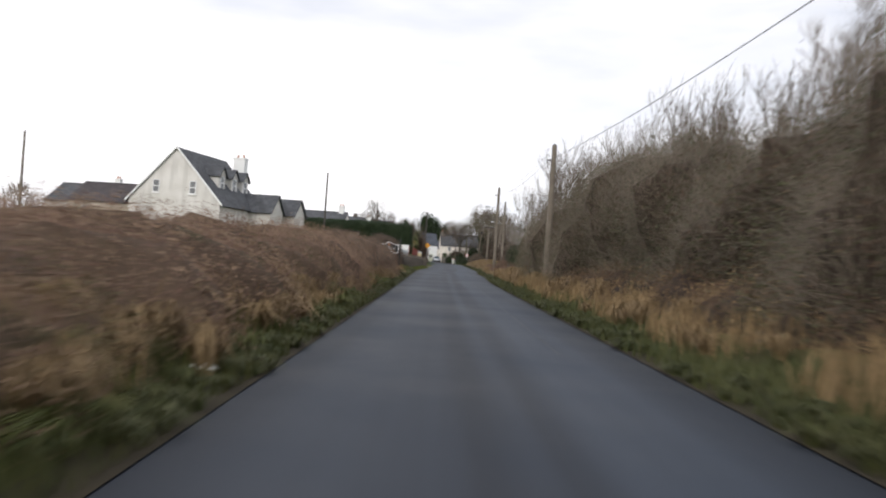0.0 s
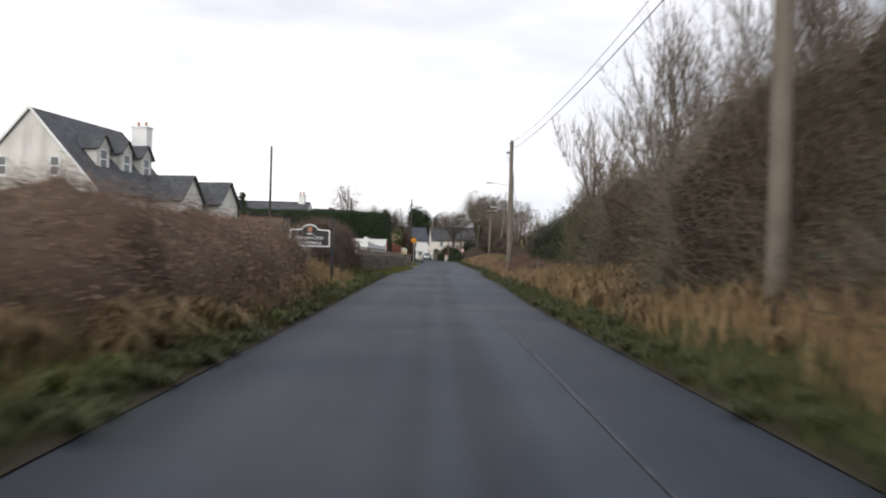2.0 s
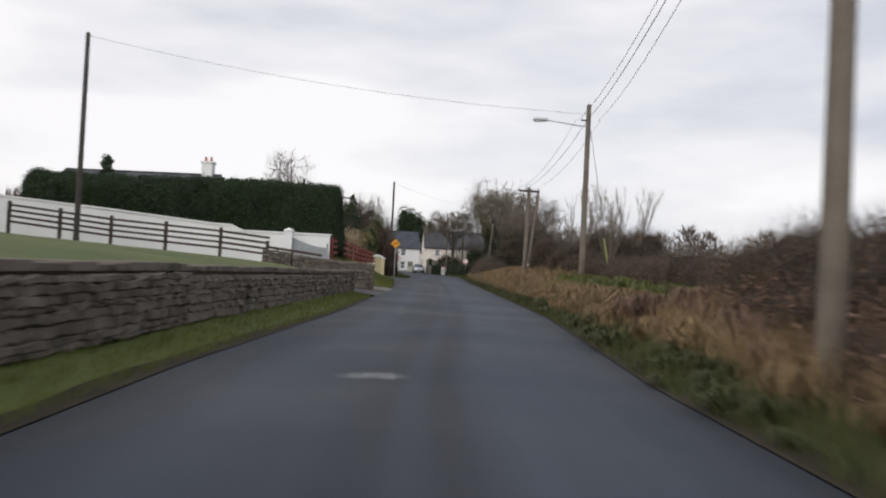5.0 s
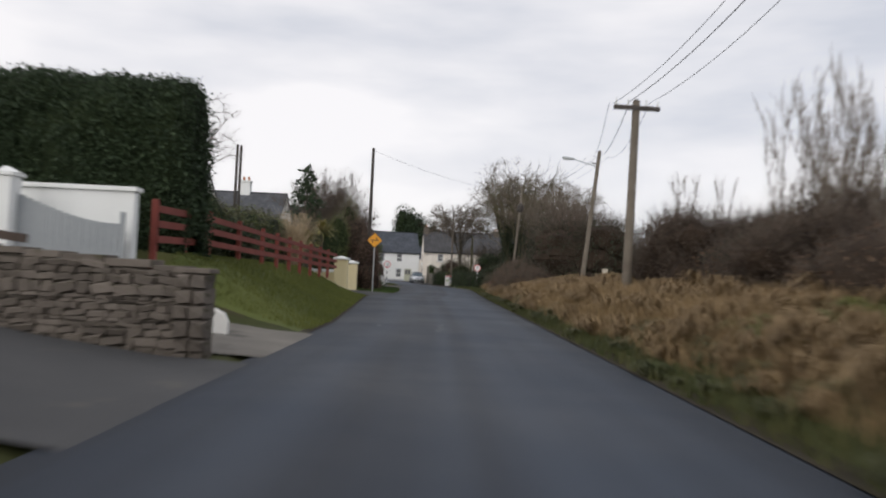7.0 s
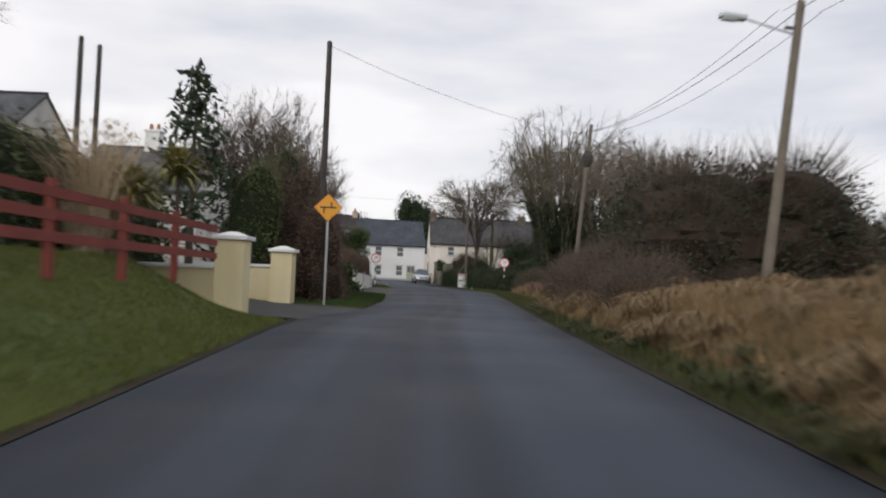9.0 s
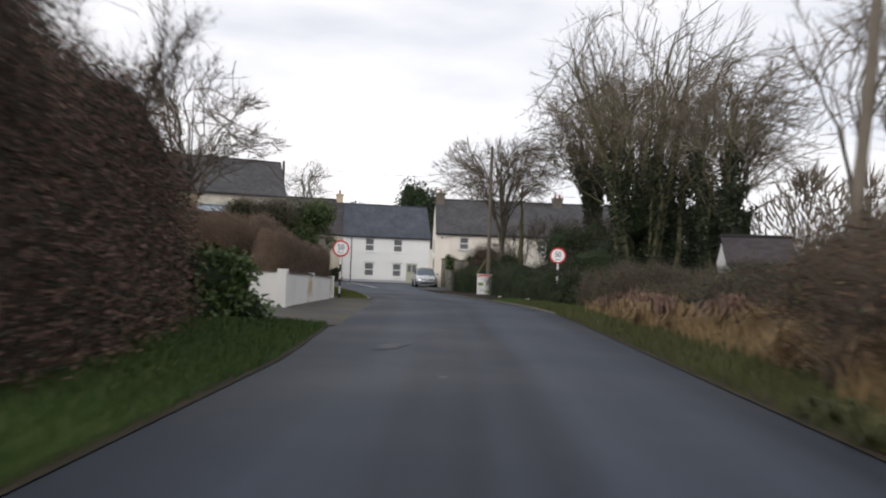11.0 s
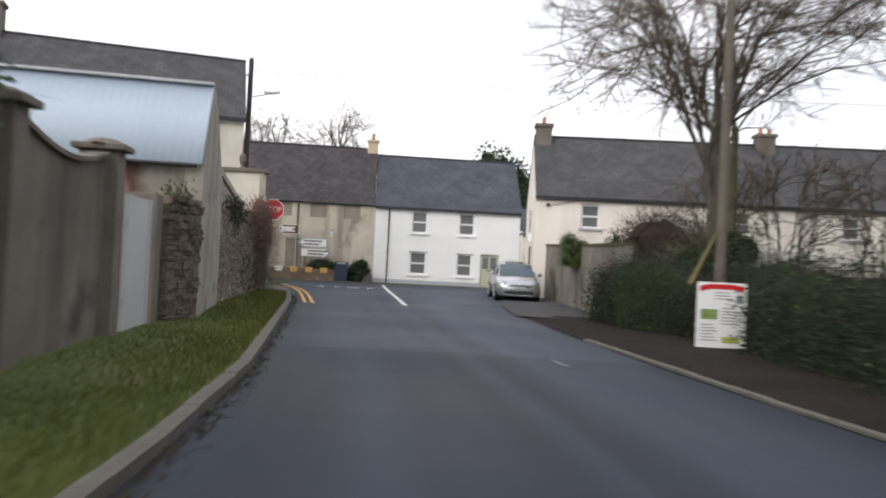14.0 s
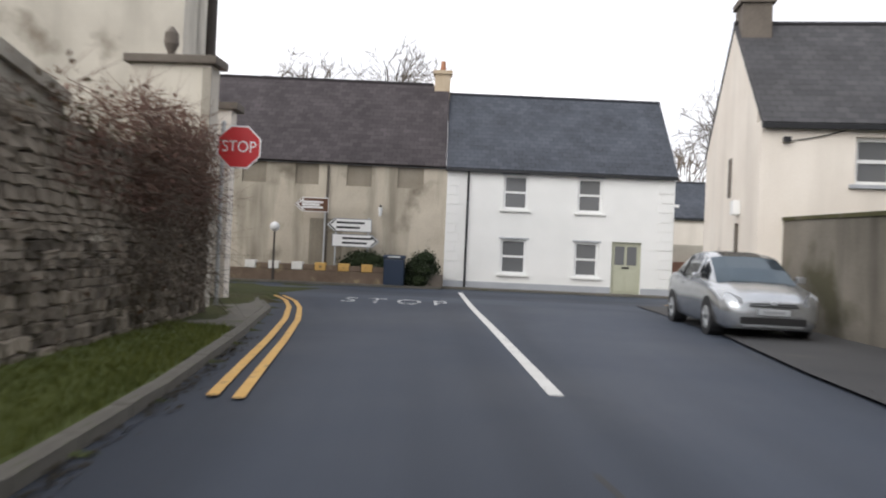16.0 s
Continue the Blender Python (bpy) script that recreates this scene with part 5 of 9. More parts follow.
for k, (x, y, h) in enumerate(((9.3, 103.2, 5.0), (10.1, 104.4, 5.6), (10.9, 105.2, 5.4), (11.6, 104.0, 5.8), (10.4, 102.6, 4.6), (12.3, 106.2, 5.8), (9.6, 110.6, 4.2))):
    bare_tree("sapling", (x, y, 0.5), h, "slender leafless saplings with straight upright stems", stems=5, seed=60 + k, depth=2, twig=M_TWIG_PALE, fine=1200, spread=0.2, up=0.55, r=0.024, first=0.6, shrink=0.5, foot=0.08)
leafy_bush("bramble_mound", (9.9, 134.0, 0.3), 4.0, 3.8, 5.4, "large dark bramble and ivy mound beside the lane", M_CORE, M_IVY, 17000, 0.125, seed=41, twigs=5200, twig=M_TWIG_DARK, lumps=14, fill=0.72, near=0.62)
leafy_bush("bramble_mound", (8.0, 136.5, 0.4), 1.7, 2.3, 2.7, "brown bramble mound with olive leaves", M_CORE, M_LEAF_OLIVE, 5200, 0.08, seed=42, twigs=900, twig=M_TWIG_DARK, fill=0.72, near=0.62)
# straw bank on the far side
grass("dead_grass", np.concatenate([band_points(8000, 78, 100, 0.5, 1.9, 1, clump=0.15, seed=14.0), band_points(54000, 99, 140, 0.5, 4.0, 1, clump=-0.2, seed=15.0)]), 0.42, 0.010, M_GRASS_DEAD, "long straw-coloured grass on the roadside bank", 0.65)
grass("verge_grass", band_points(17000, 76, 165, 0.02, 1.0, 1, seed=16.0), 0.18, 0.012, M_GRASS_VERGE, "short green verge grass along the asphalt")
grass("field_grass", band_points(24000, 78, 101, 1.6, 9.0, 1, clump=0.0, seed=17.0), 0.20, 0.014, M_GRASS_GREEN, "rough green field grass behind the bank")
grass("dead_grass", band_points(14000, 140, 157.5, 0.9, 4.5, 1, clump=0.05, seed=18.0), 0.42, 0.013, M_GRASS_DEAD, "straw-coloured grass under the trees", 0.6)
hedge("bramble_bank", [(8.6, 139, .4, 1.2, 1.3), (8.6, 145, .4, 0.95, 1.2), (8.6, 152, .4, 0.9, 1.3), (8.3, 159, .3, 1.1, 1.4), (8.0, 164.5, .2, 1.3, 1.6)], "brown brambles and briars under the trees", "hedge", M_CORE, M_TWIG_DARK, 100, 0.6, 0.008,
      M_IVY, 320, 0.06, M_LEAF_OLIVE, 240, rough=1.1, scale=0.5, seed=19.0)
hedge("briar_thicket", [(7.0, 127.5, .3, .6, .9), (7.2, 131.5, .3, 1.1, 1.2), (7.45, 136.5, .3, 1.5, 1.5), (7.9, 141, .3, 1.6, 1.5), (8.3, 145, .3, 1.3, 1.3)], "dark brown briars and saplings close to the lane", "hedge", M_CORE, M_TWIG_DARK, 150, 0.7, 0.008,
      M_BRACKEN, 130, 0.075, M_LEAF_OLIVE, 40, spread=0.4, rough=0.9, scale=0.5, seed=37.0, upward=0.6)
for x, y, h, s in ((9.3, 143.2, 6.6, 57), (12.0, 145.5, 6.2, 58)):
    leafy_bush("ivy_column", (x, y, 0.3), 1.15, 1.2, h, "tall tree trunk smothered in dark ivy", M_CORE_GREEN, M_IVY, 6500, 0.11, lumps=9, seed=s, category="tree", twigs=300, fill=0.45, near=0.55)

# ---- house side, before and after the gates ----
grass("lawn_grass", np.concatenate([band_points(46000, 104.2, 128.6, 0.05, 3.3, -1), band_points(7000, 67, 92.5, 0.05, 1.1, -1)]), 0.10, 0.008, M_GRASS_MOSS, "short green grass on the sloping roadside bank")
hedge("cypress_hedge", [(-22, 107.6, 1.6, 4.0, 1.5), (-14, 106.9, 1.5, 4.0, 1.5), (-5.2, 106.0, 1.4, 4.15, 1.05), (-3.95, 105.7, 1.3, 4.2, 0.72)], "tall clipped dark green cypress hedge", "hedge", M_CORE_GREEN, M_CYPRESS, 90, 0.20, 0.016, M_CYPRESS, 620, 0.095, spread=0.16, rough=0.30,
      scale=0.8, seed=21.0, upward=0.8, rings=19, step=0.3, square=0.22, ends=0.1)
leafy_bush("garden_shrub", (-6.8, 117.0, 1.6), 1.6, 3.0, 1.5, "low green shrubs behind the red fence", M_CORE_GREEN, M_LEAF_DARK, 6000, 0.08, seed=44)
leafy_bush("garden_hedge", (-4.75, 136.4, 0.2), 1.3, 1.1, 5.0, "bright green garden hedge beside the gate", M_CORE_GREEN, M_HEDGE_BRIGHT, 9500, 0.07, seed=45)
hedge("garden_shrubs", [(-8.6, 109, 1.6, 1.3, 1.1), (-8.2, 114, 1.6, 1.7, 1.2), (-7.4, 119, 1.5, 1.9, 1.3), (-6.9, 123.5, 1.4, 2.1, 1.3), (-7.0, 129, 1.2, 2.3, 1.2), (-7.4, 133, 0.9, 2.8, 1.1)], "mixed olive and dark green shrubs along the garden", "shrub", M_CORE_GREEN, M_TWIG, 25, 0.5, 0.008, M_LEAF_OLIVE, 130, 0.10, M_HEDGE_BRIGHT, 60, spread=0.3, rough=0.9, scale=0.55, seed=47.0)
leafy_bush("garden_shrub", (-8.4, 124.5, 1.5), 2.2, 3.0, 2.7, "rounded green garden shrubs", M_CORE_GREEN, M_LEAF_DARK, 7000, 0.08, seed=46)


def cordyline(at, h, label, seed=1, n=260, ln=0.95, material=None, trunk=True):
    rnd = np.random.default_rng(seed)
    root = thing("cordyline", label, "plant", at)
    if trunk:
        part("stem", tubed((0, 0, -0.1), (0, 0, h), 0.07, 0.05, 8), M_BARK, root)
    el = rnd.uniform(-0.25, 1.45, n)
    az = rnd.uniform(0, 6.283, n)
    d = np.stack([np.cos(az) * np.cos(el), np.sin(az) * np.cos(el), np.sin(el)], 1)
    p = np.tile([[0, 0, h]], (n, 1)) + d * 0.03
    s = unit(np.cross(d, [[0, 0, 1.0]])) * 0.02
    l = (ln * rnd.uniform(0.7, 1.1, n))[:, None]
    droop = np.array([[0, 0, -0.28]]) * l
    v = np.stack([p - s, p + s, p + d * l * 0.6 + s * 1.3, p + d * l * 0.6 - s * 1.3, p + d * l + droop], 1).reshape(-1, 3)
    i = np.arange(n)[:, None] * 5
    f = np.concatenate([i + np.array([[0, 1, 2]]), i + np.array([[0, 2, 3]]), i + np.array([[3, 2, 4]])], 0)
    part("foliage", big_mesh("foliage", v, f, material or M_YUCCA), material or M_YUCCA, root)
    return root


cordyline((-4.15, 127.6, 1.2), 2.0, "spiky green and yellow cordyline in the garden", 3)
cordyline((-4.75, 126.6, 1.3), 1.3, "spiky green cordyline in the garden", 4)


def pampas(at, h, seed, label, heads=2400):
    rnd = np.random.default_rng(seed)
    root = thing("pampas_grass", label, "plant", at)
    n = 420
    az = rnd.uniform(0, 6.283, n)
    p = np.stack([0.35 * np.cos(az), 0.35 * np.sin(az), np.zeros(n)], 1) * rnd.uniform(0, 1, (n, 1))
    part("foliage", blade_mesh("foliage", p, h * 1.0, 0.012, M_PAMPAS, 0.75), M_PAMPAS, root)
    n = 34
    az = rnd.uniform(0, 6.283, n)
    d = unit(np.stack([0.25 * np.cos(az), 0.25 * np.sin(az), np.ones(n)], 1))
    part("stalk_growth", spike_mesh("stalk_growth", np.zeros((n, 3)), d, h, 0.008, M_GRASS_DEAD), M_GRASS_DEAD, root)
    k = rnd.integers(0, n, heads)
    q = d[k] * (h * rnd.uniform(0.72, 1.08, (heads, 1))) + rnd.normal(size=(heads, 3)) * 0.05
    part("plumage", leaf_mesh("plumage", q, 0.11, M_PAMPAS, up=d[k] * 1.5, aspect=0.35), M_PAMPAS, root, "pale feathery plumes")
    return root


pampas((-5.2, 125.6, 1.3), 2.5, 5, "straw-coloured pampas grass behind the red fence", 160)
pampas((-5.6, 127.2, 1.3), 2.6, 6, "straw-coloured pampas grass behind the red fence", 160)
pampas((-9.0, 157.6, 0.5), 3.3, 7, "tall pampas grass with pale plumes behind the white wall")
pampas((-7.9, 158.2, 0.5), 2.9, 8, "tall pampas grass with pale plumes behind the white wall")


def conifer(at, h, rad, label, seed=1, n=2600):
    rnd = np.random.default_rng(seed)
    root = thing("conifer", label, "tree", at)
    part("trunk", tubed((0, 0, -0.2), (0, 0, h * 0.97), h * 0.022, 0.02, 8), M_BARK, root)
    segs, tips = [], []
    for k in range(int(h * 9)):
        z = h * (0.12 + 0.86 * (k / (h * 9)))
        a = rnd.uniform(0, 6.283)
        ln = rad * (1.05 - z / h) * rnd.uniform(0.6, 1.25)
        e = np.array([math.cos(a) * ln, math.sin(a) * ln, z + ln * rnd.uniform(-0.1, 0.25)])
        segs.append((np.array([0, 0, z]), e, 0.02, 0.008))
        tips.append((np.array([0, 0, z]), e))
    part("branchwork", frusta("branchwork", segs, M_BARK), M_BARK, root)
    k = rnd.integers(0, len(tips), n)
    f = rnd.uniform(0.4, 1.05, (n, 1))
    a, b = np.array([t[0] for t in tips])[k], np.array([t[1] for t in tips])[k]
    p = a * (1 - f) + b * f + rnd.normal(size=(n, 3)) * 0.06 * rad
    part("crown", leaf_mesh("crown", p, 0.13 * rad, M_CYPRESS, aspect=0.5), M_CYPRESS, root)
    return root


conifer((-6.3, 135.0, 0.6), 7.1, 2.3, "small ragged dark conifer behind the garden", 2, 1000)
conifer((-23, 120, 2.2), 6.2, 1.8, "dark conifer beyond the hedge", 5, 2200)
# ivy-clad hedge and trees by the yellow sign
leafy_bush("ivy_column", (-5.0, 146.6, 0.2), 1.0, 1.1, 4.8, "dead trunk smothered in dark ivy", M_CORE_GREEN, M_IVY, 5000, 0.11, lumps=8, seed=59, category="tree", twigs=200, fill=0.6, near=0.6)
hedge("ivy_hedge", [(-4.6, 136.6, .3, 3.3, 1.5), (-4.2, 138.6, .3, 3.8, 2.0), (-4.4, 141, .3, 4.0, 1.8), (-4.8, 145.5, .3, 3.6, 1.5), (-5.2, 148.5, .3, 2.4, 1.2)], "tall dark ivy-choked hedge with dead stems", "hedge", M_CORE, M_TWIG_DARK, 110, 0.6, 0.008, M_IVY, 190, 0.06, M_BRACKEN_RED, 420,
      spread=0.4, rough=0.7, scale=0.6, seed=23.0, rings=15)
for k, (x, y, h, s) in enumerate(((-5.4, 139.6, 8.2, 71), (-5.8, 143.0, 7.4, 72), (-5.5, 147.0, 6.0, 73))):
    bare_tree("ivy_tree", (x, y, 0.3), h, "leafless tree with ivy-covered trunk behind the hedge", stems=2, seed=s, depth=4, twig=M_TWIG_DARK, spread=0.45, ivy=420, ivy_top=0.6)
leafy_bush("ivy_column", (-2.66, 137.55, 0.1), 0.95, 1.2, 4.3, "brown ivy and dead leaves round a pole in the hedge", M_CORE, M_BRACKEN_RED, 9000, 0.06, lumps=9, seed=58, category="hedge", twigs=700, twig=M_TWIG_DARK, fill=0.80, near=0.78)
leafy_bush("evergreen_tree", (-4.3, 138.9, 0.3), 1.3, 1.4, 6.4, "olive evergreen tree rising out of the hedge", M_CORE_GREEN, M_HEDGE_BRIGHT, 20000, 0.065, seed=57, category="tree", twigs=900, twig=M_TWIG, fill=0.66, near=0.62)
grass("verge_grass", band_points(22000, 136, 149.5, 0.03, 3.2, -1), 0.13, 0.012, M_GRASS_DEEP, "short deep green verge grass by the hedge")
leafy_bush("laurel_bush", (-3.6, 148.3, 0.05), 1.5, 1.6, 1.7, "glossy green laurel bush at the verge", M_CORE_GREEN, M_LAUREL, 6500, 0.14, seed=48)
leafy_bush("fern_clump", (-3.2, 140.5, 0.1), 0.7, 2.6, 0.7, "green ferns and ivy at the foot of the hedge", M_CORE_GREEN, M_LEAF_DARK, 3200, 0.10, seed=49)
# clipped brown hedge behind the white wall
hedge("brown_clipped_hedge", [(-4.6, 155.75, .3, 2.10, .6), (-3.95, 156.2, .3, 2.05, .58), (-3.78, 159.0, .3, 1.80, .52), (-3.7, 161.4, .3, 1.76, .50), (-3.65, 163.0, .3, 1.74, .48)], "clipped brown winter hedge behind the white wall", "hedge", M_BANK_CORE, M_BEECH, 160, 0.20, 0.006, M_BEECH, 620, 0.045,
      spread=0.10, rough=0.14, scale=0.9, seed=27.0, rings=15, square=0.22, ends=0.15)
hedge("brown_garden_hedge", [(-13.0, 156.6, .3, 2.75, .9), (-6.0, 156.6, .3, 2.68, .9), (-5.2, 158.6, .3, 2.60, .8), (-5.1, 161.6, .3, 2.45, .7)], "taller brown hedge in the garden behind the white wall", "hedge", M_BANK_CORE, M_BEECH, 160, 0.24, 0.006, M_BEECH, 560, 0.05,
      spread=0.14, rough=0.30, scale=0.8, seed=28.0, rings=15, square=0.3, ends=0.4)
domed_tree("garden_tree", (-8.6, 161.5, 0.4), 8.8, 3.6, "leafless garden tree behind the hedge", stems=7, limbs=10, seed=81, twig=M_TWIG, fork=1.2, low=0.2, r=0.12, twig_r=0.007, fine=6)
domed_tree("garden_tree", (-10.9, 127.2, 1.8), 9.0, 2.7, "leafless tree with a fan of slender limbs beside a bungalow", stems=7, limbs=8, seed=86, twig=M_TWIG, fork=1.9, low=0.16, r=0.10, twig_r=0.006, fine=3)
for x, y, z, rx, h, mt, s_, tw, lab in ((-5.15, 166.4, 2.15, 1.55, 2.4, M_LAUREL, 50, 900, "glossy green evergreen tree overhanging the panel wall"), (-6.5, 165.4, 1.6, 1.7, 2.7, M_LEAF_OLIVE, 74, 2600, "olive evergreen tree with pale upright shoots")):
    ev = leafy_bush("evergreen_tree", (x, y, z), rx, rx, h, lab, M_CORE_GREEN, mt, 20000, 0.09, seed=s_, twigs=tw, twig=M_TWIG_PALE, fill=0.62, near=0.6, category="tree")
    part("trunk", tubed((-0.25, 0.2, -z - 0.3), (-0.1, 0.0, h * 0.4), 0.14, 0.08, 8), M_BARK, ev)
# grass strip by the village walls
strip_y = rng.uniform(164, 187.1, 24000)
strip_f = rng.uniform(0, 1, 24000)
el = np.interp(strip_y, EDGE_Y, EDGE_L) - 0.16
wl_ = -3.45 - (strip_y - 164) * 0.2412 + 0.05
sx = el + (wl_ - el) * strip_f
ok = sx < el
grass("verge_grass", np.stack([sx, strip_y, np.full(24000, 0.09)], 1)[ok], 0.085, 0.009, M_GRASS_MOSS, "short mossy grass strip between kerb and wall")

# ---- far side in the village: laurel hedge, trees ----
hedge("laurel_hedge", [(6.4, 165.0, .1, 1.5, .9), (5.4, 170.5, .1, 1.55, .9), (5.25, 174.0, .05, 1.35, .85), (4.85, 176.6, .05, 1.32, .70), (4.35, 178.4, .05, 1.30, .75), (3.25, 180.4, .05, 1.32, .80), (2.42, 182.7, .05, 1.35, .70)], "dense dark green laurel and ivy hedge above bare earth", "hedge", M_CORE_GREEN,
      M_TWIG_DARK, 60, 0.4, 0.006, M_LAUREL_SHADED, 680, 0.058, M_LAUREL, 25, spread=0.34, rough=0.75, scale=0.8, seed=29.0)
leafy_bush("garden_bush", (1.72, 188.3, 1.45), 0.55, 0.9, 1.15, "green shrub hanging over the concrete wall", M_CORE_GREEN, M_LAUREL, 4500, 0.06, seed=52, twigs=200, fill=0.55, near=0.6)
leafy_bush("garden_bush", (4.4, 187.0, 0.2), 1.9, 2.2, 3.7, "large brown and olive bush behind the yard wall", M_CORE, M_BRAMBLE, 18000, 0.06, seed=55, twigs=1200, twig=M_TWIG_DARK, fill=0.72, near=0.7)
leafy_bush("garden_bush", (3.0, 187.4, 0.2), 0.75, 0.9, 3.1, "dark evergreen shrub behind the yard wall", M_CORE_GREEN, M_IVY, 5000, 0.07, seed=51, fill=0.6, near=0.6)
leafy_bush("garden_bush", (4.9, 183.4, 0.1), 1.6, 1.7, 2.9, "green bush behind the laurel hedge", M_CORE_GREEN, M_LEAF_OLIVE, 12000, 0.06, seed=56, twigs=400, fill=0.6, near=0.6)
domed_tree("roadside_tree", (5.05, 183.0, 0.1), 10.4, 4.9, "leafless spreading tree with a rounded twiggy crown", stems=7, limbs=13, seed=91, bark=M_BARK, twig=M_TWIG, fork=2.6, low=0.30, r=0.15, lean=(-0.3, 0.0), fine=8)
domed_tree("roadside_tree", (6.7, 188.0, 0.1), 8.6, 1.9, "lopped upright tree with short bare shoots", stems=3, limbs=7, seed=89, bark=M_BARK_GREEN, twig=M_TWIG, fork=5.2, low=0.5, r=0.14, fine=5)
domed_tree("ash_tree", (10.6, 167.2, 0.1), 13.9, 6.4, "large many-stemmed leafless tree with a domed crown and ivy", stems=13, limbs=11, seed=92, bark=M_BARK_GREEN, twig=M_TWIG_PALE, low=0.14, r=0.14, ivy=70, ivy_top=0.36, foot=0.8, fine=5)
domed_tree("ash_tree", (12.4, 176.6, 0.1), 13.2, 4.8, "tall leafless tree with mossy stems and ivy", stems=7, limbs=13, seed=96, bark=M_BARK_GREEN, twig=M_TWIG, fork=1.4, low=0.18, r=0.17, ivy=260, ivy_top=0.55, fine=7)
for x, y, h, r_, s_ in ((6.9, 190.8, 5.6, 2.4, 121), (9.2, 189.6, 6.2, 2.6, 122), (11.6, 188.6, 6.0, 2.6, 123), (14.2, 187.4, 6.2, 2.6, 124)):
    domed_tree("garden_tree", (x, y, 0.1), h, r_, "small bushy leafless tree before the cream house", stems=7, limbs=6, seed=s_, bark=M_BARK, twig=M_TWIG, low=0.1, r=0.06, foot=0.5, fine=4)
domed_tree("ash_tree", (12.6, 163.6, 0.1), 10.5, 4.0, "smaller leafless tree with dark ivy-covered stems", stems=7, limbs=10, seed=93, bark=M_BARK_GREEN, twig=M_TWIG_PALE, low=0.2, r=0.12, ivy=150, ivy_top=0.5, foot=0.5, fine=5)
domed_tree("ash_tree", (10.7, 181.0, 0.1), 13.5, 4.4, "dark leafless tree with thick ivy up its trunk", stems=6, limbs=13, seed=94, twig=M_TWIG_DARK, fork=3.2, low=0.25, r=0.22, ivy=330, ivy_top=0.62, fine=7)
domed_tree("ash_tree", (17.5, 176.0, 0.1), 12.5, 4.6, "leafless tree at the back of the garden", stems=6, limbs=12, seed=97, twig=M_TWIG, fork=2.4, low=0.2, r=0.16, fine=7)
for x, y, h, r_, s in ((11.2, 150.5, 8.6, 2.4, 98), (14.6, 154.5, 9.2, 2.6, 99)):
    domed_tree("field_tree", (x, y, 0.3), h, r_, "slender leafless tree with upright limbs", stems=4, limbs=6, seed=s, twig=M_TWIG_PALE, fork=2.6, low=0.35, r=0.11, fine=4)
leafy_bush("ivy_thicket", (6.5, 164.0, 0.1), 0.75, 1.1, 1.55, "dark ivy round the foot of the speed sign", M_CORE_GREEN, M_IVY, 3600, 0.09, seed=73, twigs=160, twig=M_TWIG_DARK)
for x, y, r_, h, s in ((9.6, 174.8, 1.9, 5.4, 60), (11.2, 168.5, 2.4, 5.6, 61), (14.8, 170.5, 2.8, 6.0, 62), (12.5, 176.0, 2.6, 5.6, 63)):
    leafy_bush("ivy_thicket", (x, y, 0.1), r_, r_, h, "dark ivy and holly under the trees", M_CORE_GREEN, M_IVY, 5000, 0.13, seed=s, twigs=400, twig=M_TWIG_DARK, fill=0.7, near=0.55)
leafy_bush("ivy_thicket", (8.6, 168.5, 0.1), 1.9, 2.6, 3.2, "dark ivy-covered undergrowth below the trees", M_CORE_GREEN, M_IVY, 9500, 0.11, seed=53, twigs=300, twig=M_TWIG_DARK)
leafy_bush("ivy_thicket", (8.0, 172.8, 0.1), 1.7, 2.4, 4.2, "dark ivy-covered undergrowth below the trees", M_CORE_GREEN, M_IVY, 9500, 0.11, seed=54, twigs=300, twig=M_TWIG_DARK)
for k, (x, y, h, s) in enumerate(((9.4, 143.5, 7.6, 101), (12.0, 146.0, 7.2, 102))):
    bare_tree("ivy_tree", (x, y, 0.4), h, "lopped tree thick with ivy in the field hedge", stems=2, seed=s, depth=3, twig=M_TWIG, spread=0.35, up=0.4, ivy=500, ivy_top=0.6, r=0.13)
for x, y, h, r_, s in ((-20.8, 221.5, 13.4, 3.2, 111), (-15.6, 222.5, 13.9, 3.6, 112), (-24.5, 226.0, 12.6, 3.0, 113)):
    domed_tree("garden_tree", (x, y, 0.0), h, r_, "leafless tree behind the old building", stems=5, limbs=7, seed=s, twig=M_TWIG, fork=5.0, low=0.5, r=0.2, twig_r=0.013, fine=4)
grass("verge_grass", band_points(9000, 158, 168, 0.15, 1.6, 1), 0.10, 0.009, M_GRASS_DEEP, "short deep green grass at the foot of the laurel hedge")

# bracken and briars mixed into the grass below the thicket
hedge("bracken_verge", [(5.9, -14, .35, .75, 1.3), (5.9, 10, .35, .8, 1.3), (5.8, 25, .35, .75, 1.2), (5.9, 40, .35, .8, 1.2), (6.1, 52, .3, .6, 1.0), (6.6, 58, .25, .4, .8)], "dead bracken and briars below the thicket", "hedge", M_CORE, M_BRACKEN, 55, 0.4, 0.007,
      M_BRACKEN, 260, 0.05, M_GRASS_DEAD, 90, spread=0.3, rough=0.6, scale=0.7, seed=33.0, square=0.9)
hedge("bracken_verge", [(6.4, 62.5, .2, .5, .8), (6.3, 67, .25, .7, .9), (6.2, 71, .3, .8, .9), (6.6, 75, .4, .6, .9)], "dead bracken and briars by the broken gate", "hedge", M_CORE, M_BRACKEN, 90, 0.4, 0.006,
      M_BRACKEN, 170, 0.075, M_BRACKEN_RED, 60, spread=0.3, rough=0.5, scale=0.7, seed=35.0, square=0.9)


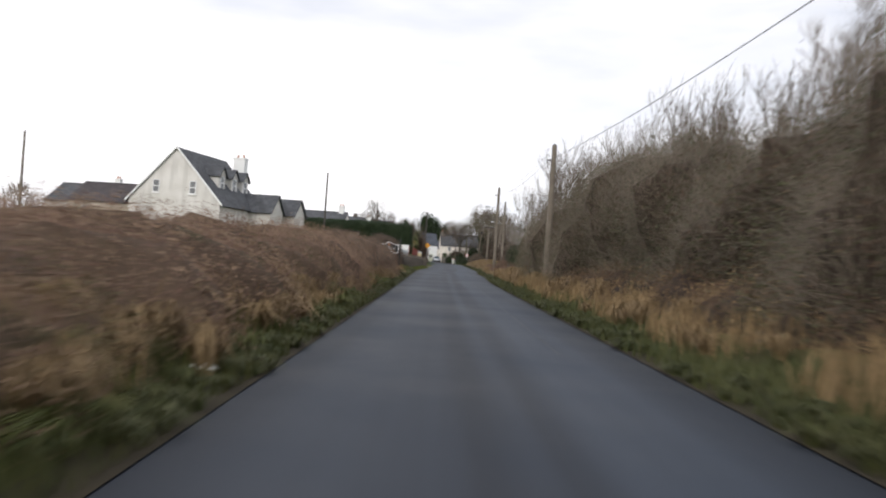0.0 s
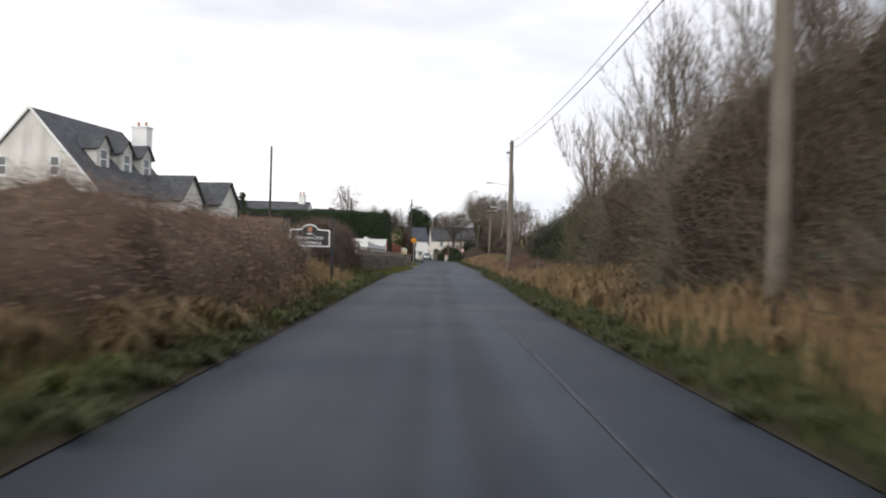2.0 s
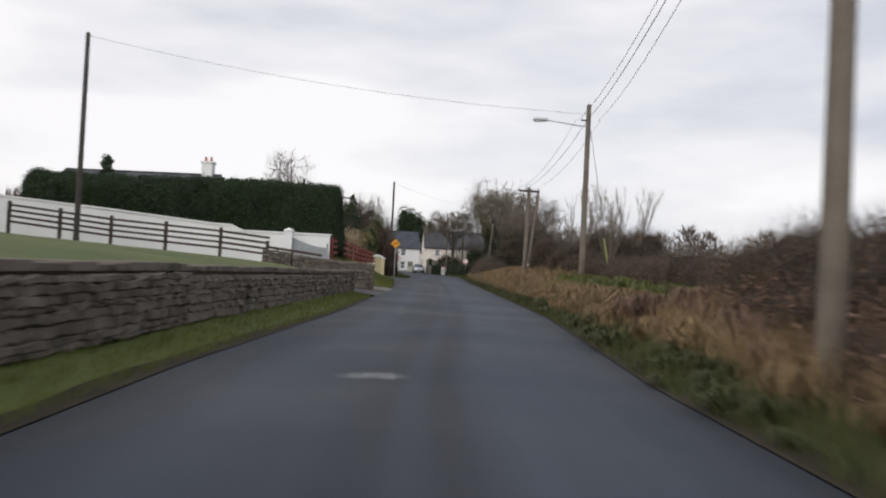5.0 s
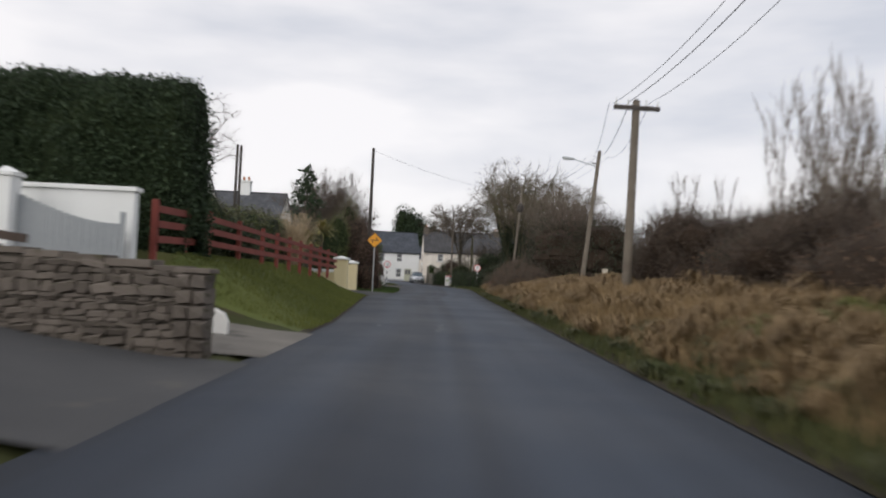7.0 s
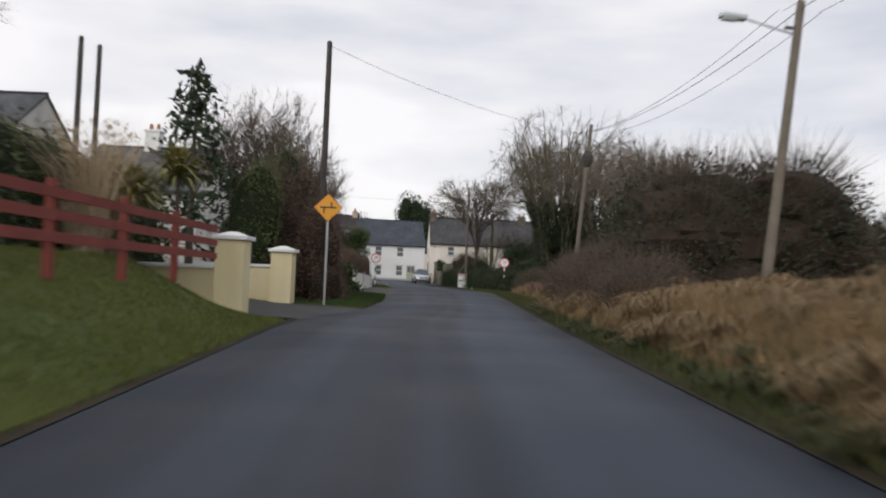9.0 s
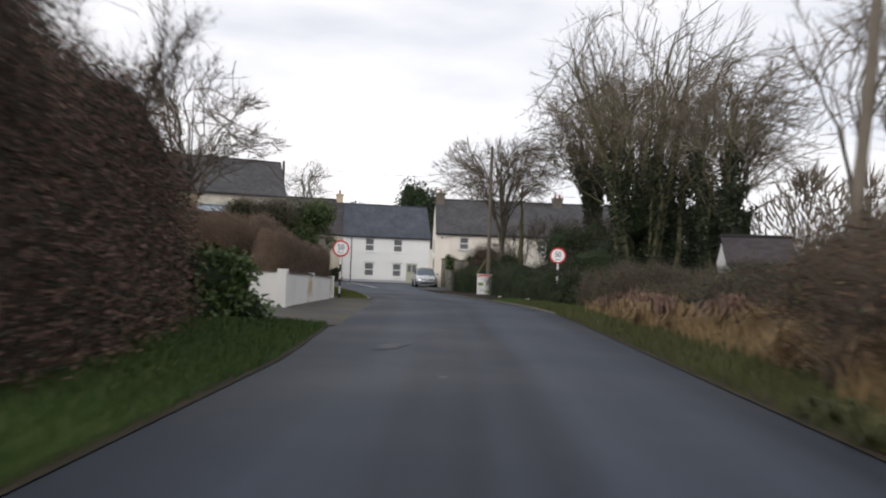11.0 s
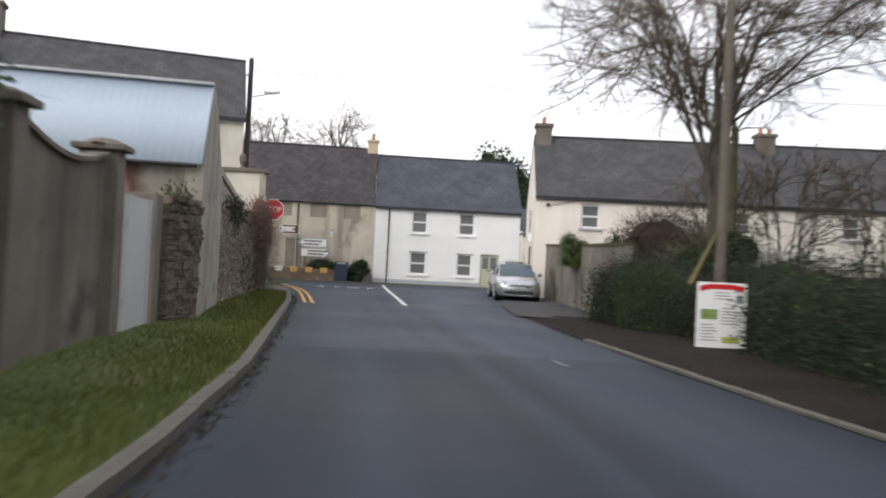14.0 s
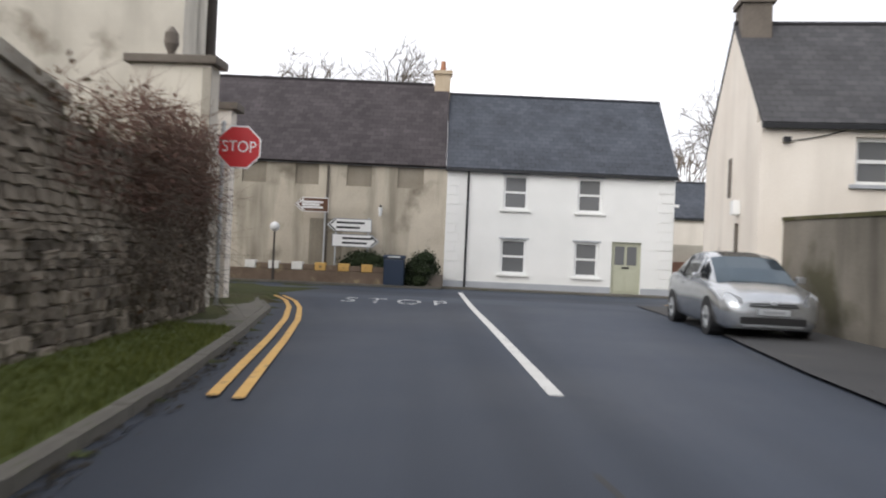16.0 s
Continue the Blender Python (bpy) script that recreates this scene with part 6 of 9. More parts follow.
# fallen leaves in the gutter and on the bare earth
def fallen(name, x, y, z, size, material, label):
    n = len(x)
    a = rng.uniform(0, 6.283, n)
    d = np.stack([np.cos(a), np.sin(a), rng.uniform(-0.1, 0.35, n)], 1)
    e = np.stack([-np.sin(a), np.cos(a), rng.uniform(-0.2, 0.2, n)], 1)
    k = (size * rng.uniform(0.5, 1.4, n))[:, None]
    p = np.stack([x, y, z], 1)
    v = np.stack([p, p + (d * 0.5 + e * 0.35) * k, p + d * k, p + (d * 0.5 - e * 0.35) * k], 1).reshape(-1, 3)
    i = np.arange(n)[:, None] * 4
    return whole(name, big_mesh(name, v, np.concatenate([i + np.array([[0, 1, 2]]), i + np.array([[0, 2, 3]])], 0), material), material, label, "leaves", kind="stuff")


gy = rng.uniform(164.5, 187, 1300)
fallen("fallen_leaves", np.interp(gy, EDGE_Y, EDGE_L) + 0.02 + np.abs(rng.normal(size=1300)) * 0.08, gy, np.full(1300, 0.012), 0.055, M_LITTER, "dark wet leaves gathered along the kerb")
ey = rng.uniform(166, 186, 600)
ed = rng.uniform(-0.1, 1.7, 600)
ex = np.interp(ey, EDGE_Y, EDGE_R) + ed
fallen("fallen_leaves", ex, ey, np.array([max(0.012, ground_z(a, b)) + 0.03 for a, b in zip(ex, ey)]), 0.05, M_LITTER, "brown fallen leaves on bare earth under the hedge")

# ---- buildings ----
def wall_bm(length, height, thick, holes, top=None, base=-0.3):
    """An upright wall in x, z with its face at y = 0 and its body behind; holes: (x0, x1, z0, z1) go right through it."""
    xs = sorted({0, length, *[v for h in holes for v in h[:2]]})
    zs = sorted({base, height, *[v for h in holes for v in h[2:]]})
    bm = bmesh.new()
    fr = [[bm.verts.new((x, 0, z)) for z in zs] for x in xs]
    bk = [[bm.verts.new((x, thick, z)) for z in zs] for x in xs]

    def solid(i, j):
        if not (0 <= i < len(xs) - 1 and 0 <= j < len(zs) - 1):
            return False
        mx, mz = (xs[i] + xs[i + 1]) / 2, (zs[j] + zs[j + 1]) / 2
        return not any(h[0] < mx < h[1] and h[2] < mz < h[3] for h in holes)

    for i in range(len(xs) - 1):
        for j in range(len(zs) - 1):
            if not solid(i, j):
                continue
            bm.faces.new((fr[i][j], fr[i + 1][j], fr[i + 1][j + 1], fr[i][j + 1]))
            bm.faces.new((bk[i][j + 1], bk[i + 1][j + 1], bk[i + 1][j], bk[i][j]))
            for di, dj, p, q in ((-1, 0, (i, j + 1), (i, j)), (1, 0, (i + 1, j), (i + 1, j + 1)), (0, -1, (i, j), (i + 1, j)), (0, 1, (i + 1, j + 1), (i, j + 1))):
                if not solid(i + di, j + dj):
                    a, b = fr[p[0]][p[1]], fr[q[0]][q[1]]
                    c, d = bk[q[0]][q[1]], bk[p[0]][p[1]]
                    bm.faces.new((b, a, d, c))
    return bm


def window(parent, x0, x1, z0, z1, depth=0.1, rails=1, sill=True, frame_mat=None, bars=0, surround=None, sill_mat=None):
    """A window set back in its opening: frame with a middle rail, a pane behind it, a sill before it."""
    fm = frame_mat or M_UPVC
    fw = 0.085
    dims = [(x0, x0 + fw, depth, depth + 0.07, z0, z1), (x1 - fw, x1, depth, depth + 0.07, z0, z1), (x0 + fw, x1 - fw, depth, depth + 0.07, z0, z0 + fw), (x0 + fw, x1 - fw, depth, depth + 0.07, z1 - fw, z1)]
    for k in range(rails):
        zm = z0 + (z1 - z0) * (k + 1) / (rails + 1)
        dims.append((x0 + fw, x1 - fw, depth - 0.01, depth + 0.07, zm - 0.04, zm + 0.04))
    for k in range(bars):
        xm = x0 + (x1 - x0) * (k + 1) / (bars + 1)
        dims.append((xm - 0.03, xm + 0.03, depth - 0.005, depth + 0.07, z0 + fw, z1 - fw))
    win = part("window", boxes(*dims), fm, parent)
    part("pane", boxes((x0 + fw, x1 - fw, depth + 0.03, depth + 0.05, z0 + fw, z1 - fw)), M_GLASS_SKY, win)
    if sill:
        part("sill", boxes((x0 - 0.12, x1 + 0.12, -0.09, depth, z0 - 0.09, z0 - 0.002), bevel=0.012), sill_mat or M_WHITE, win)
    if surround:
        part("surround", boxes((x0 - 0.12, x0 - 0.002, -0.025, 0.0, z0, z1 + 0.12), (x1 + 0.002, x1 + 0.12, -0.025, 0.0, z0, z1 + 0.12), (x0 - 0.002, x1 + 0.002, -0.025, 0.0, z1 + 0.002, z1 + 0.12)), surround, win)
    return win


def roof_mesh(name, pts_front, pts_back, material, thick=0.10):
    """Two slopes as slabs. pts: four corners each, eave left, eave right, ridge right, ridge left. UV in metres in the slope's plane."""
    verts, faces, uvs = [], [], []
    for q in (pts_front, pts_back):
        q = [Vector(p) for p in q]
        nrm = (q[1] - q[0]).cross(q[3] - q[0]).normalized()
        if nrm.z < 0:
            nrm = -nrm
        b = len(verts)
        verts += [tuple(p + nrm * thick) for p in q] + [tuple(p) for p in q]
        faces += [(b, b + 1, b + 2, b + 3), (b + 7, b + 6, b + 5, b + 4)] + [(b + i, b + 4 + i, b + 4 + (i + 1) % 4, b + (i + 1) % 4) for i in range(4)]
        ex = (q[1] - q[0]).normalized()
        ey = nrm.cross(ex)
        uvs += [((p - q[0]).dot(ex) + 50, (p - q[0]).dot(ey) + 50) for p in q] * 2
    me = mesh_from(name, verts, faces, material)
    la = me.uv_layers.new(name="UVMap")
    for lo in me.loops:
        la.data[lo.index].uv = uvs[lo.vertex_index]
    return me


def gable_roof(parent, length, depth, eave, ridge, material, over=0.12, verge=0.05, y0=0.0, name="roof", fascia=True, ridge_y=None):
    rise = (ridge - eave) / (depth / 2)
    ry = y0 + depth / 2 if ridge_y is None else ridge_y
    e = eave - over * rise
    fr = [(-verge, y0 - over, e), (length + verge, y0 - over, e), (length + verge, ry, ridge), (-verge, ry, ridge)]
    bk = [(length + verge, y0 + depth + over, e), (-verge, y0 + depth + over, e), (-verge, ry, ridge), (length + verge, ry, ridge)]
    rf = part(name, roof_mesh(name, fr, bk, material), material, parent)
    part("ridge_tiles", tubed((-verge, ry, ridge + 0.10), (length + verge, ry, ridge + 0.10), 0.09, n=8), material, rf)
    if fascia:
        part("gutter", boxes((-verge, length + verge, y0 - over - 0.07, y0 - over + 0.03, e - 0.07, e + 0.045), bevel=0.015), M_FASCIA, rf)
    return rf


def gable_walls(parent, length, depth, eave, ridge, material, thick=0.3, y0=0.0, base=-0.3, sides=(0, 1), holes=()):
    """End walls up under the slopes."""
    for k in sides:
        x0, x1 = (0.003, thick) if k == 0 else (length - thick, length - 0.003)
        bm = bmesh.new()
        pts = [(y0 + thick, base), (y0 + depth - 0.003, base), (y0 + depth - 0.003, eave - 0.02), (y0 + depth / 2, ridge - 0.02), (y0 + thick, eave - 0.02 + (ridge - eave) * thick / (depth / 2))]
        a = [bm.verts.new((x0, y, z)) for y, z in pts]
        b = [bm.verts.new((x1, y, z)) for y, z in pts]
        bm.faces.new(a)
        bm.faces.new(list(reversed(b)))
        for i in range(len(pts)):
            j = (i + 1) % len(pts)
            bm.faces.new((a[j], a[i], b[i], b[j]))
        part("wall", bm, material, parent)


def chimney(parent, x, y, z0, z1, wx, wy, material, cap_mat, pots=1, pot_h=0.35):
    st = part("chimney", boxes((x - wx / 2, x + wx / 2, y - wy / 2, y + wy / 2, z0, z1 - 0.14), bevel=0.01), material, parent)
    part("chimney_cap", boxes((x - wx / 2 - 0.07, x + wx / 2 + 0.07, y - wy / 2 - 0.07, y + wy / 2 + 0.07, z1 - 0.15, z1), bevel=0.02), cap_mat, st)
    for k in range(pots):
        px = x + (k - (pots - 1) / 2) * wx * 0.5
        part("chimney_pot", tubed((px, y, z1 - 0.02), (px, y, z1 + pot_h), 0.12, 0.09, 10), M_POT, st)
    return st


# white two-storey house across the street
wh = thing("house", "white two-storey house with dark slate roof, quoins and sash-style windows", "house", (-8.62, 204.69, 0.0), 11.65)
WL, WD, WE, WR = 8.35, 5.5, 4.5, 7.55
wh_open = [(2.08, 2.98, 2.98, 4.24), (4.80, 5.70, 2.98, 4.24), (2.06, 3.00, 0.62, 1.90), (4.76, 5.64, 0.62, 1.90), (6.12, 7.20, -0.06, 1.96)]
part("wall", wall_bm(WL, WE, 0.35, wh_open), M_WHITE, wh)
part("wall", boxes((0.003, WL - 0.003, WD - 0.3, WD, -0.3, WE)), M_WHITE, wh)
gable_walls(wh, WL, WD, WE, WR, M_WHITE, y0=0.0, thick=0.352)
gable_roof(wh, WL, WD, WE, WR, M_SLATE, over=0.14)
for h in wh_open[:4]:
    window(wh, *h, depth=0.09, rails=1)
    part("window_hood", boxes((h[0] - 0.08, h[1] + 0.08, -0.03, 0.0, h[3] + 0.002, h[3] + 0.05)), M_PLINTH, wh)
dr = part("door", boxes((6.16, 7.16, 0.12, 0.17, -0.06, 1.92), bevel=0.008), M_DOOR_PAINT, wh, "sage green panelled front door")
part("door_pane", boxes((6.26, 6.61, 0.105, 0.12, 1.12, 1.80)), M_GLASS_SKY, dr)
part("door_pane", boxes((6.71, 7.06, 0.105, 0.12, 1.12, 1.80)), M_GLASS_SKY, dr)
part("door_panel", boxes((6.26, 6.61, 0.10, 0.118, 0.15, 0.95), bevel=0.01), M_DOOR_PAINT, dr)
part("door_panel", boxes((6.71, 7.06, 0.10, 0.118, 0.15, 0.95), bevel=0.01), M_DOOR_PAINT, dr)
part("letter_plate", boxes((6.52, 6.80, 0.095, 0.112, 0.99, 1.05)), M_FASCIA, dr)
part("door_frame", boxes((6.12, 6.16, 0.08, 0.20, -0.06, 1.96), (7.16, 7.20, 0.08, 0.20, -0.06, 1.96), (6.16, 7.16, 0.08, 0.20, 1.92, 1.96)), M_DOOR_PAINT, wh)
part("doorstep", boxes((6.05, 7.27, -0.30, -0.002, -0.2, -0.05), bevel=0.015), M_KERB, wh)
part("plinth", boxes((0.0, 6.10, -0.025, -0.001, -0.3, 0.29), (7.22, WL, -0.025, -0.001, -0.3, 0.29)), M_PLINTH, wh, "grey painted plinth")
for cx0, cx1 in ((0.02, 0.50), (WL - 0.60, WL - 0.02)):
    for k in range(12):
        wdt = 0.06 if k % 2 else 0.0
        x0_, x1_ = (cx0, cx1 - wdt * 2) if cx0 < 1 else (cx0 + wdt * 2, cx1)
        part("quoin", boxes((x0_, x1_, -0.03, -0.001, 0.32 + k * 0.345, 0.32 + k * 0.345 + 0.32), bevel=0.012), M_WHITE, wh)
part("downpipe", tubed((0.78, -0.06, -0.03), (0.78, -0.06, 4.40), 0.04, n=8), M_FASCIA, wh)
part("bracket_light", boxes((WL - 0.02, WL + 0.16, -0.02, 0.1, 3.3, 3.42), bevel=0.02), M_UPVC, wh)
chimney(wh, -0.35, 2.75, 6.6, 8.55, 0.62, 0.55, M_CHIMNEY, M_CHIMNEY, 1, 0.42)

# long grey building joined to it
gb = thing("old_building", "long grey rendered building with blocked-up windows and a brown slate roof", "building", (-8.62, 204.69, 0.0), 11.65)
GL, GE, GR = 15.0, 4.5, 7.9
blind = [(-7.50, -6.62), (-5.55, -4.70), (-3.68, -2.76), (-1.82, -0.86)]
bm = wall_bm(GL, GE, 0.35, [(a + GL, b + GL, 3.58, 4.42) for a, b in blind])
for v in bm.verts:
    v.co.x -= GL
part("wall", bm, M_RENDER_GREY, gb, "streaked grey render")
for a, b in blind:
    part("blocked_window", boxes((a, b, 0.06, 0.12, 3.58, 4.42)), M_DARK_STAIN, gb, "window opening filled with darker render")
bm = boxes((-GL + 0.003, -0.003, 5.2, 5.5, -0.3, GE))
part("wall", bm, M_RENDER_GREY, gb)
rf = part("roof", roof_mesh("roof", [(-GL - 0.05, -0.12, GE - 0.14), (-0.06, -0.12, GE - 0.14), (-0.06, 2.75, GR), (-GL - 0.05, 2.75, GR)],
          [(-0.06, 5.62, GE - 0.14), (-GL - 0.05, 5.62, GE - 0.14), (-GL - 0.05, 2.75, GR), (-0.06, 2.75, GR)], M_SLATE_BROWN), M_SLATE_BROWN, gb, "weathered brown slates")
part("ridge_tiles", tubed((-GL, 2.75, GR + 0.08), (-0.7, 2.75, GR + 0.08), 0.1, n=8), M_SLATE_BROWN, rf)
part("eaves_band", boxes((-GL, -0.02, -0.05, -0.001, GE - 0.16, GE - 0.02)), M_PLINTH, gb)
for x in (-4.35, -8.9):
    part("downpipe", tubed((x, -0.05, 0.0), (x, -0.05, GE - 0.2), 0.045, n=8), M_CHIM_DARK, gb)
part("doorway_patch", boxes((-4.95, -3.75, -0.02, -0.001, 0.0, 2.35)), M_DARK_STAIN, gb, "doorway filled with grey render")

# cream house on the other side of the gap, gable towards the lane's end
rh = thing("house", "long cream rendered two-storey house with grey slate roof", "house", (0.34, 195.25, 0.0), 4.0)
RL, RD, RE, RR = 17.4, 5.8, 4.5, 7.4
rh_open = [(1.98, 2.78, 3.14, 4.18), (8.45, 9.2, 3.14, 4.14), (13.0, 13.8, 3.14, 4.14), (2.0, 2.9, 0.7, 1.9), (8.4, 9.3, 0.7, 1.9), (10.3, 11.3, 0.05, 2.1)]
part("wall", wall_bm(RL, RE, 0.4, rh_open), M_CREAM, rh)
part("wall", boxes((0.003, RL - 0.003, RD - 0.3, RD, -0.3, RE)), M_CREAM, rh)
gable_walls(rh, RL, RD, RE, RR, M_CREAM, thick=0.402)
gable_roof(rh, RL, RD, RE, RR, M_SLATE_GREY, over=0.12, verge=0.02)
for h in rh_open[:5]:
    window(rh, *h, depth=0.12, rails=1, sill_mat=M_PLINTH)
part("door", boxes((10.34, 11.26, 0.14, 0.2, 0.05, 2.06), bevel=0.01), M_DOOR_PAINT, rh)
part("barge_coping", extrude_poly(bmesh.new(), [(0.0, 0.0), (0.08, 0.0), (0.08, 0.08), (0.0, 0.08)], 0.2, 0.6), M_CREAM, rh)
chimney(rh, 0.42, 2.75, 6.4, 8.05, 0.72, 0.75, M_CHIM_DARK, M_CHIM_DARK, 1, 0.35)
chimney(rh, 10.6, 2.75, 6.6, 8.0, 0.8, 0.7, M_CHIM_DARK, M_CHIM_DARK, 2, 0.3)
part("gable_niche", boxes((-0.02, 0.004, 2.6, 2.9, 3.0, 4.0)), M_CHIM_DARK, rh, "narrow dark slit in the gable")
part("gable_box", boxes((-0.18, 0.0, 1.55, 1.85, 2.5, 2.85), bevel=0.03), M_UPVC, rh, "white meter box on the gable")
part("gable_pipe", tubed((-0.05, 1.7, 0.0), (-0.05, 1.7, 2.3), 0.04, n=8), M_CHIM_DARK, rh)
part("wall_lamp", boxes((0.45, 0.60, -0.14, 0.0, 4.02, 4.14), bevel=0.02), M_FASCIA, rh)
bm = bmesh.new()
for k in range(10):
    a, b = k / 10, (k + 1) / 10
    tube(bm, (0.55 + 1.3 * a, -0.03, 4.05 + 0.30 * a - 0.15 * a * (1 - a)), (0.55 + 1.3 * b, -0.03, 4.05 + 0.30 * b - 0.15 * b * (1 - b)), 0.012, n=5)
part("service_cable", bm, M_WIRE, rh)

# small buildings glimpsed through the gap
gh = thing("cottage", "small cream cottage seen through the gap", "house", (-0.4, 222.0, 0.0), 8.0)
part("wall", boxes((0, 6, 0, 5, -0.3, 3.9)), M_CREAM, gh)
gable_roof(gh, 6, 5, 3.9, 6.0, M_SLATE)
whole("boundary_wall", boxes((-0.2, 2.2, 214.0, 214.25, -0.2, 2.15), bevel=0.02), M_ROUGHCAST, "grey rendered yard wall behind the houses", "wall", kind="structure")
whole("boundary_wall", boxes((-0.2, 2.2, 213.6, 213.95, -0.2, 1.35), bevel=0.02), M_BRICK, "low red brick wall behind the houses", "wall", kind="structure")

# tall building behind the village wall
tb = thing("house", "tall cream rendered house with blue-black slate roof behind the wall", "house", (-21.21, 186.57, 0.0), 24.0)
part("wall", wall_bm(10.9, 6.7, 0.35, [(2.0, 2.9, 4.4, 5.8), (5.4, 6.3, 4.4, 5.8)]), M_ROUGHCAST, tb)
part("wall", boxes((0.003, 10.897, 5.2, 5.5, -0.3, 6.7)), M_ROUGHCAST, tb)
gable_walls(tb, 10.9, 5.5, 6.7, 9.45, M_ROUGHCAST, thick=0.352)
gable_roof(tb, 10.9, 5.5, 6.7, 9.45, M_SLATE_GREY, over=0.15)
window(tb, 2.0, 2.9, 4.4, 5.8)
window(tb, 5.4, 6.3, 4.4, 5.8)
part("eaves_board", boxes((8.6, 10.92, -0.09, -0.072, 6.42, 6.54)), M_UPVC, tb)
chimney(tb, 1.2, 2.75, 8.4, 10.7, 0.9, 0.7, M_CHIM_DARK, M_CHIM_DARK, 0)

# big gabled house on the rise near the start
dh = thing("house", "large white dormer house with grey roof on a rise", "house", (-32.6, 79.6, 2.3), -10.5)
# its own x runs across the gable, y along the ridge
DW, DL, DE, DR = 10.2, 10.6, 2.95, 8.35
front = bmesh.new()
extrude_poly(front, [(0, -0.6), (DW, -0.6), (DW, DE), (DW / 2, DR), (0, DE)], 0.0, 0.3)
part("wall", front, M_OFFWHITE, dh, "rain-streaked white gable")
part("wall", boxes((0.004, 0.3, 0.3, DL, -0.6, DE)), M_OFFWHITE, dh)
part("wall", boxes((DW - 0.3, DW - 0.004, 0.3, DL, -0.6, DE)), M_OFFWHITE, dh)
back = bmesh.new()
extrude_poly(back, [(0, -0.6), (DW, -0.6), (DW, DE), (DW / 2, DR), (0, DE)], DL - 0.3, DL)
part("wall", back, M_OFFWHITE, dh)
ov = 0.35
sl = (DR - DE) / (DW / 2)
part("roof", roof_mesh("roof", [(DW + ov, -0.15, DE - ov * sl), (DW + ov, DL + 0.15, DE - ov * sl), (DW / 2, DL + 0.15, DR), (DW / 2, -0.15, DR)],
     [(-ov, DL + 0.15, DE - ov * sl), (-ov, -0.15, DE - ov * sl), (DW / 2, -0.15, DR), (DW / 2, DL + 0.15, DR)], M_TILE_GREY, 0.14), M_TILE_GREY, dh)
for sgn in (-1, 1):
    bmv = bmesh.new()
    xe = DW / 2 + sgn * (DW / 2 + ov)
    tubes = [(xe, -0.17, DE - ov * sl), (DW / 2, -0.17, DR)]
    a, b = Vector(tubes[0]), Vector(tubes[1])
    vs = [bmv.verts.new(p) for p in (a, b, b + Vector((0, 0, 0.24)), a + Vector((0, 0, 0.24)))]
    bmv.faces.new(vs)
    r_ = bmesh.ops.extrude_face_region(bmv, geom=list(bmv.faces))
    for v in [g for g in r_["geom"] if isinstance(g, bmesh.types.BMVert)]:
        v.co.y -= 0.05
    part("bargeboard", bmv, M_UPVC, dh)


def gable_window(parent, x, z, w, h, label=""):
    wn_ = part("window", boxes((x - w / 2, x - w / 2 + 0.08, -0.05, 0.0, z, z + h), (x + w / 2 - 0.08, x + w / 2, -0.05, 0.0, z, z + h), (x - w / 2, x + w / 2, -0.05, 0.0, z, z + 0.08), (x - w / 2, x + w / 2, -0.05, 0.0, z + h - 0.08, z + h),
                              (x - w / 2, x + w / 2, -0.05, 0.0, z + h / 2 - 0.04, z + h / 2 + 0.04)), M_UPVC, parent, label)
    part("pane", boxes((x - w / 2 + 0.08, x + w / 2 - 0.08, -0.03, -0.002, z + 0.08, z + h - 0.08)), M_GLASS_SKY, wn_)
    part("sill", boxes((x - w / 2 - 0.1, x + w / 2 + 0.1, -0.12, -0.0, z - 0.1, z), bevel=0.01), M_WHITE, wn_)


gable_window(dh, 3.0, 3.7, 0.75, 1.35)
gable_window(dh, 7.1, 3.7, 0.75, 1.35)
for k, yy in enumerate((3.0, 5.9, 8.6)):
    d_ = part("dormer", boxes((7.0, 8.75, yy - 0.75, yy + 0.75, 3.6, 6.05)), M_OFFWHITE, dh, "white dormer with a small gabled roof")
    bmf = bmesh.new()
    vs = [bmf.verts.new(p) for p in ((8.80, yy - 0.78, 6.0), (8.80, yy + 0.78, 6.0), (8.80, yy, 6.95))]
    bmf.faces.new(vs)
    r_ = bmesh.ops.extrude_face_region(bmf, geom=list(bmf.faces))
    for v in [g for g in r_["geom"] if isinstance(g, bmesh.types.BMVert)]:
        v.co.x -= 0.3
    part("dormer_gable", bmf, M_OFFWHITE, d_)
    part("dormer_roof", roof_mesh("dormer_roof", [(9.0, yy - 0.95, 5.85), (5.9, yy - 0.95, 5.85), (5.9, yy, 6.95), (9.0, yy, 6.95)], [(5.9, yy + 0.95, 5.85), (9.0, yy + 0.95, 5.85), (9.0, yy, 6.95), (5.9, yy, 6.95)], M_TILE_GREY, 0.08), M_TILE_GREY, d_)
    wn_ = part("window", boxes((8.75, 8.80, yy - 0.45, yy - 0.36, 4.5, 5.95), (8.75, 8.80, yy + 0.36, yy + 0.45, 4.5, 5.95), (8.75, 8.80, yy - 0.45, yy + 0.45, 4.5, 4.6), (8.75, 8.80, yy - 0.45, yy + 0.45, 5.85, 5.95), (8.75, 8.80, yy - 0.45, yy + 0.45, 5.18, 5.26)), M_UPVC, d_)
    part("pane", boxes((8.752, 8.78, yy - 0.36, yy + 0.36, 4.6, 5.85)), M_GLASS_SKY, wn_)
chimney(dh, 7.0, DL + 0.2, 0.0, 8.9, 1.35, 0.9, M_WHITE, M_WHITE, 2, 0.4)
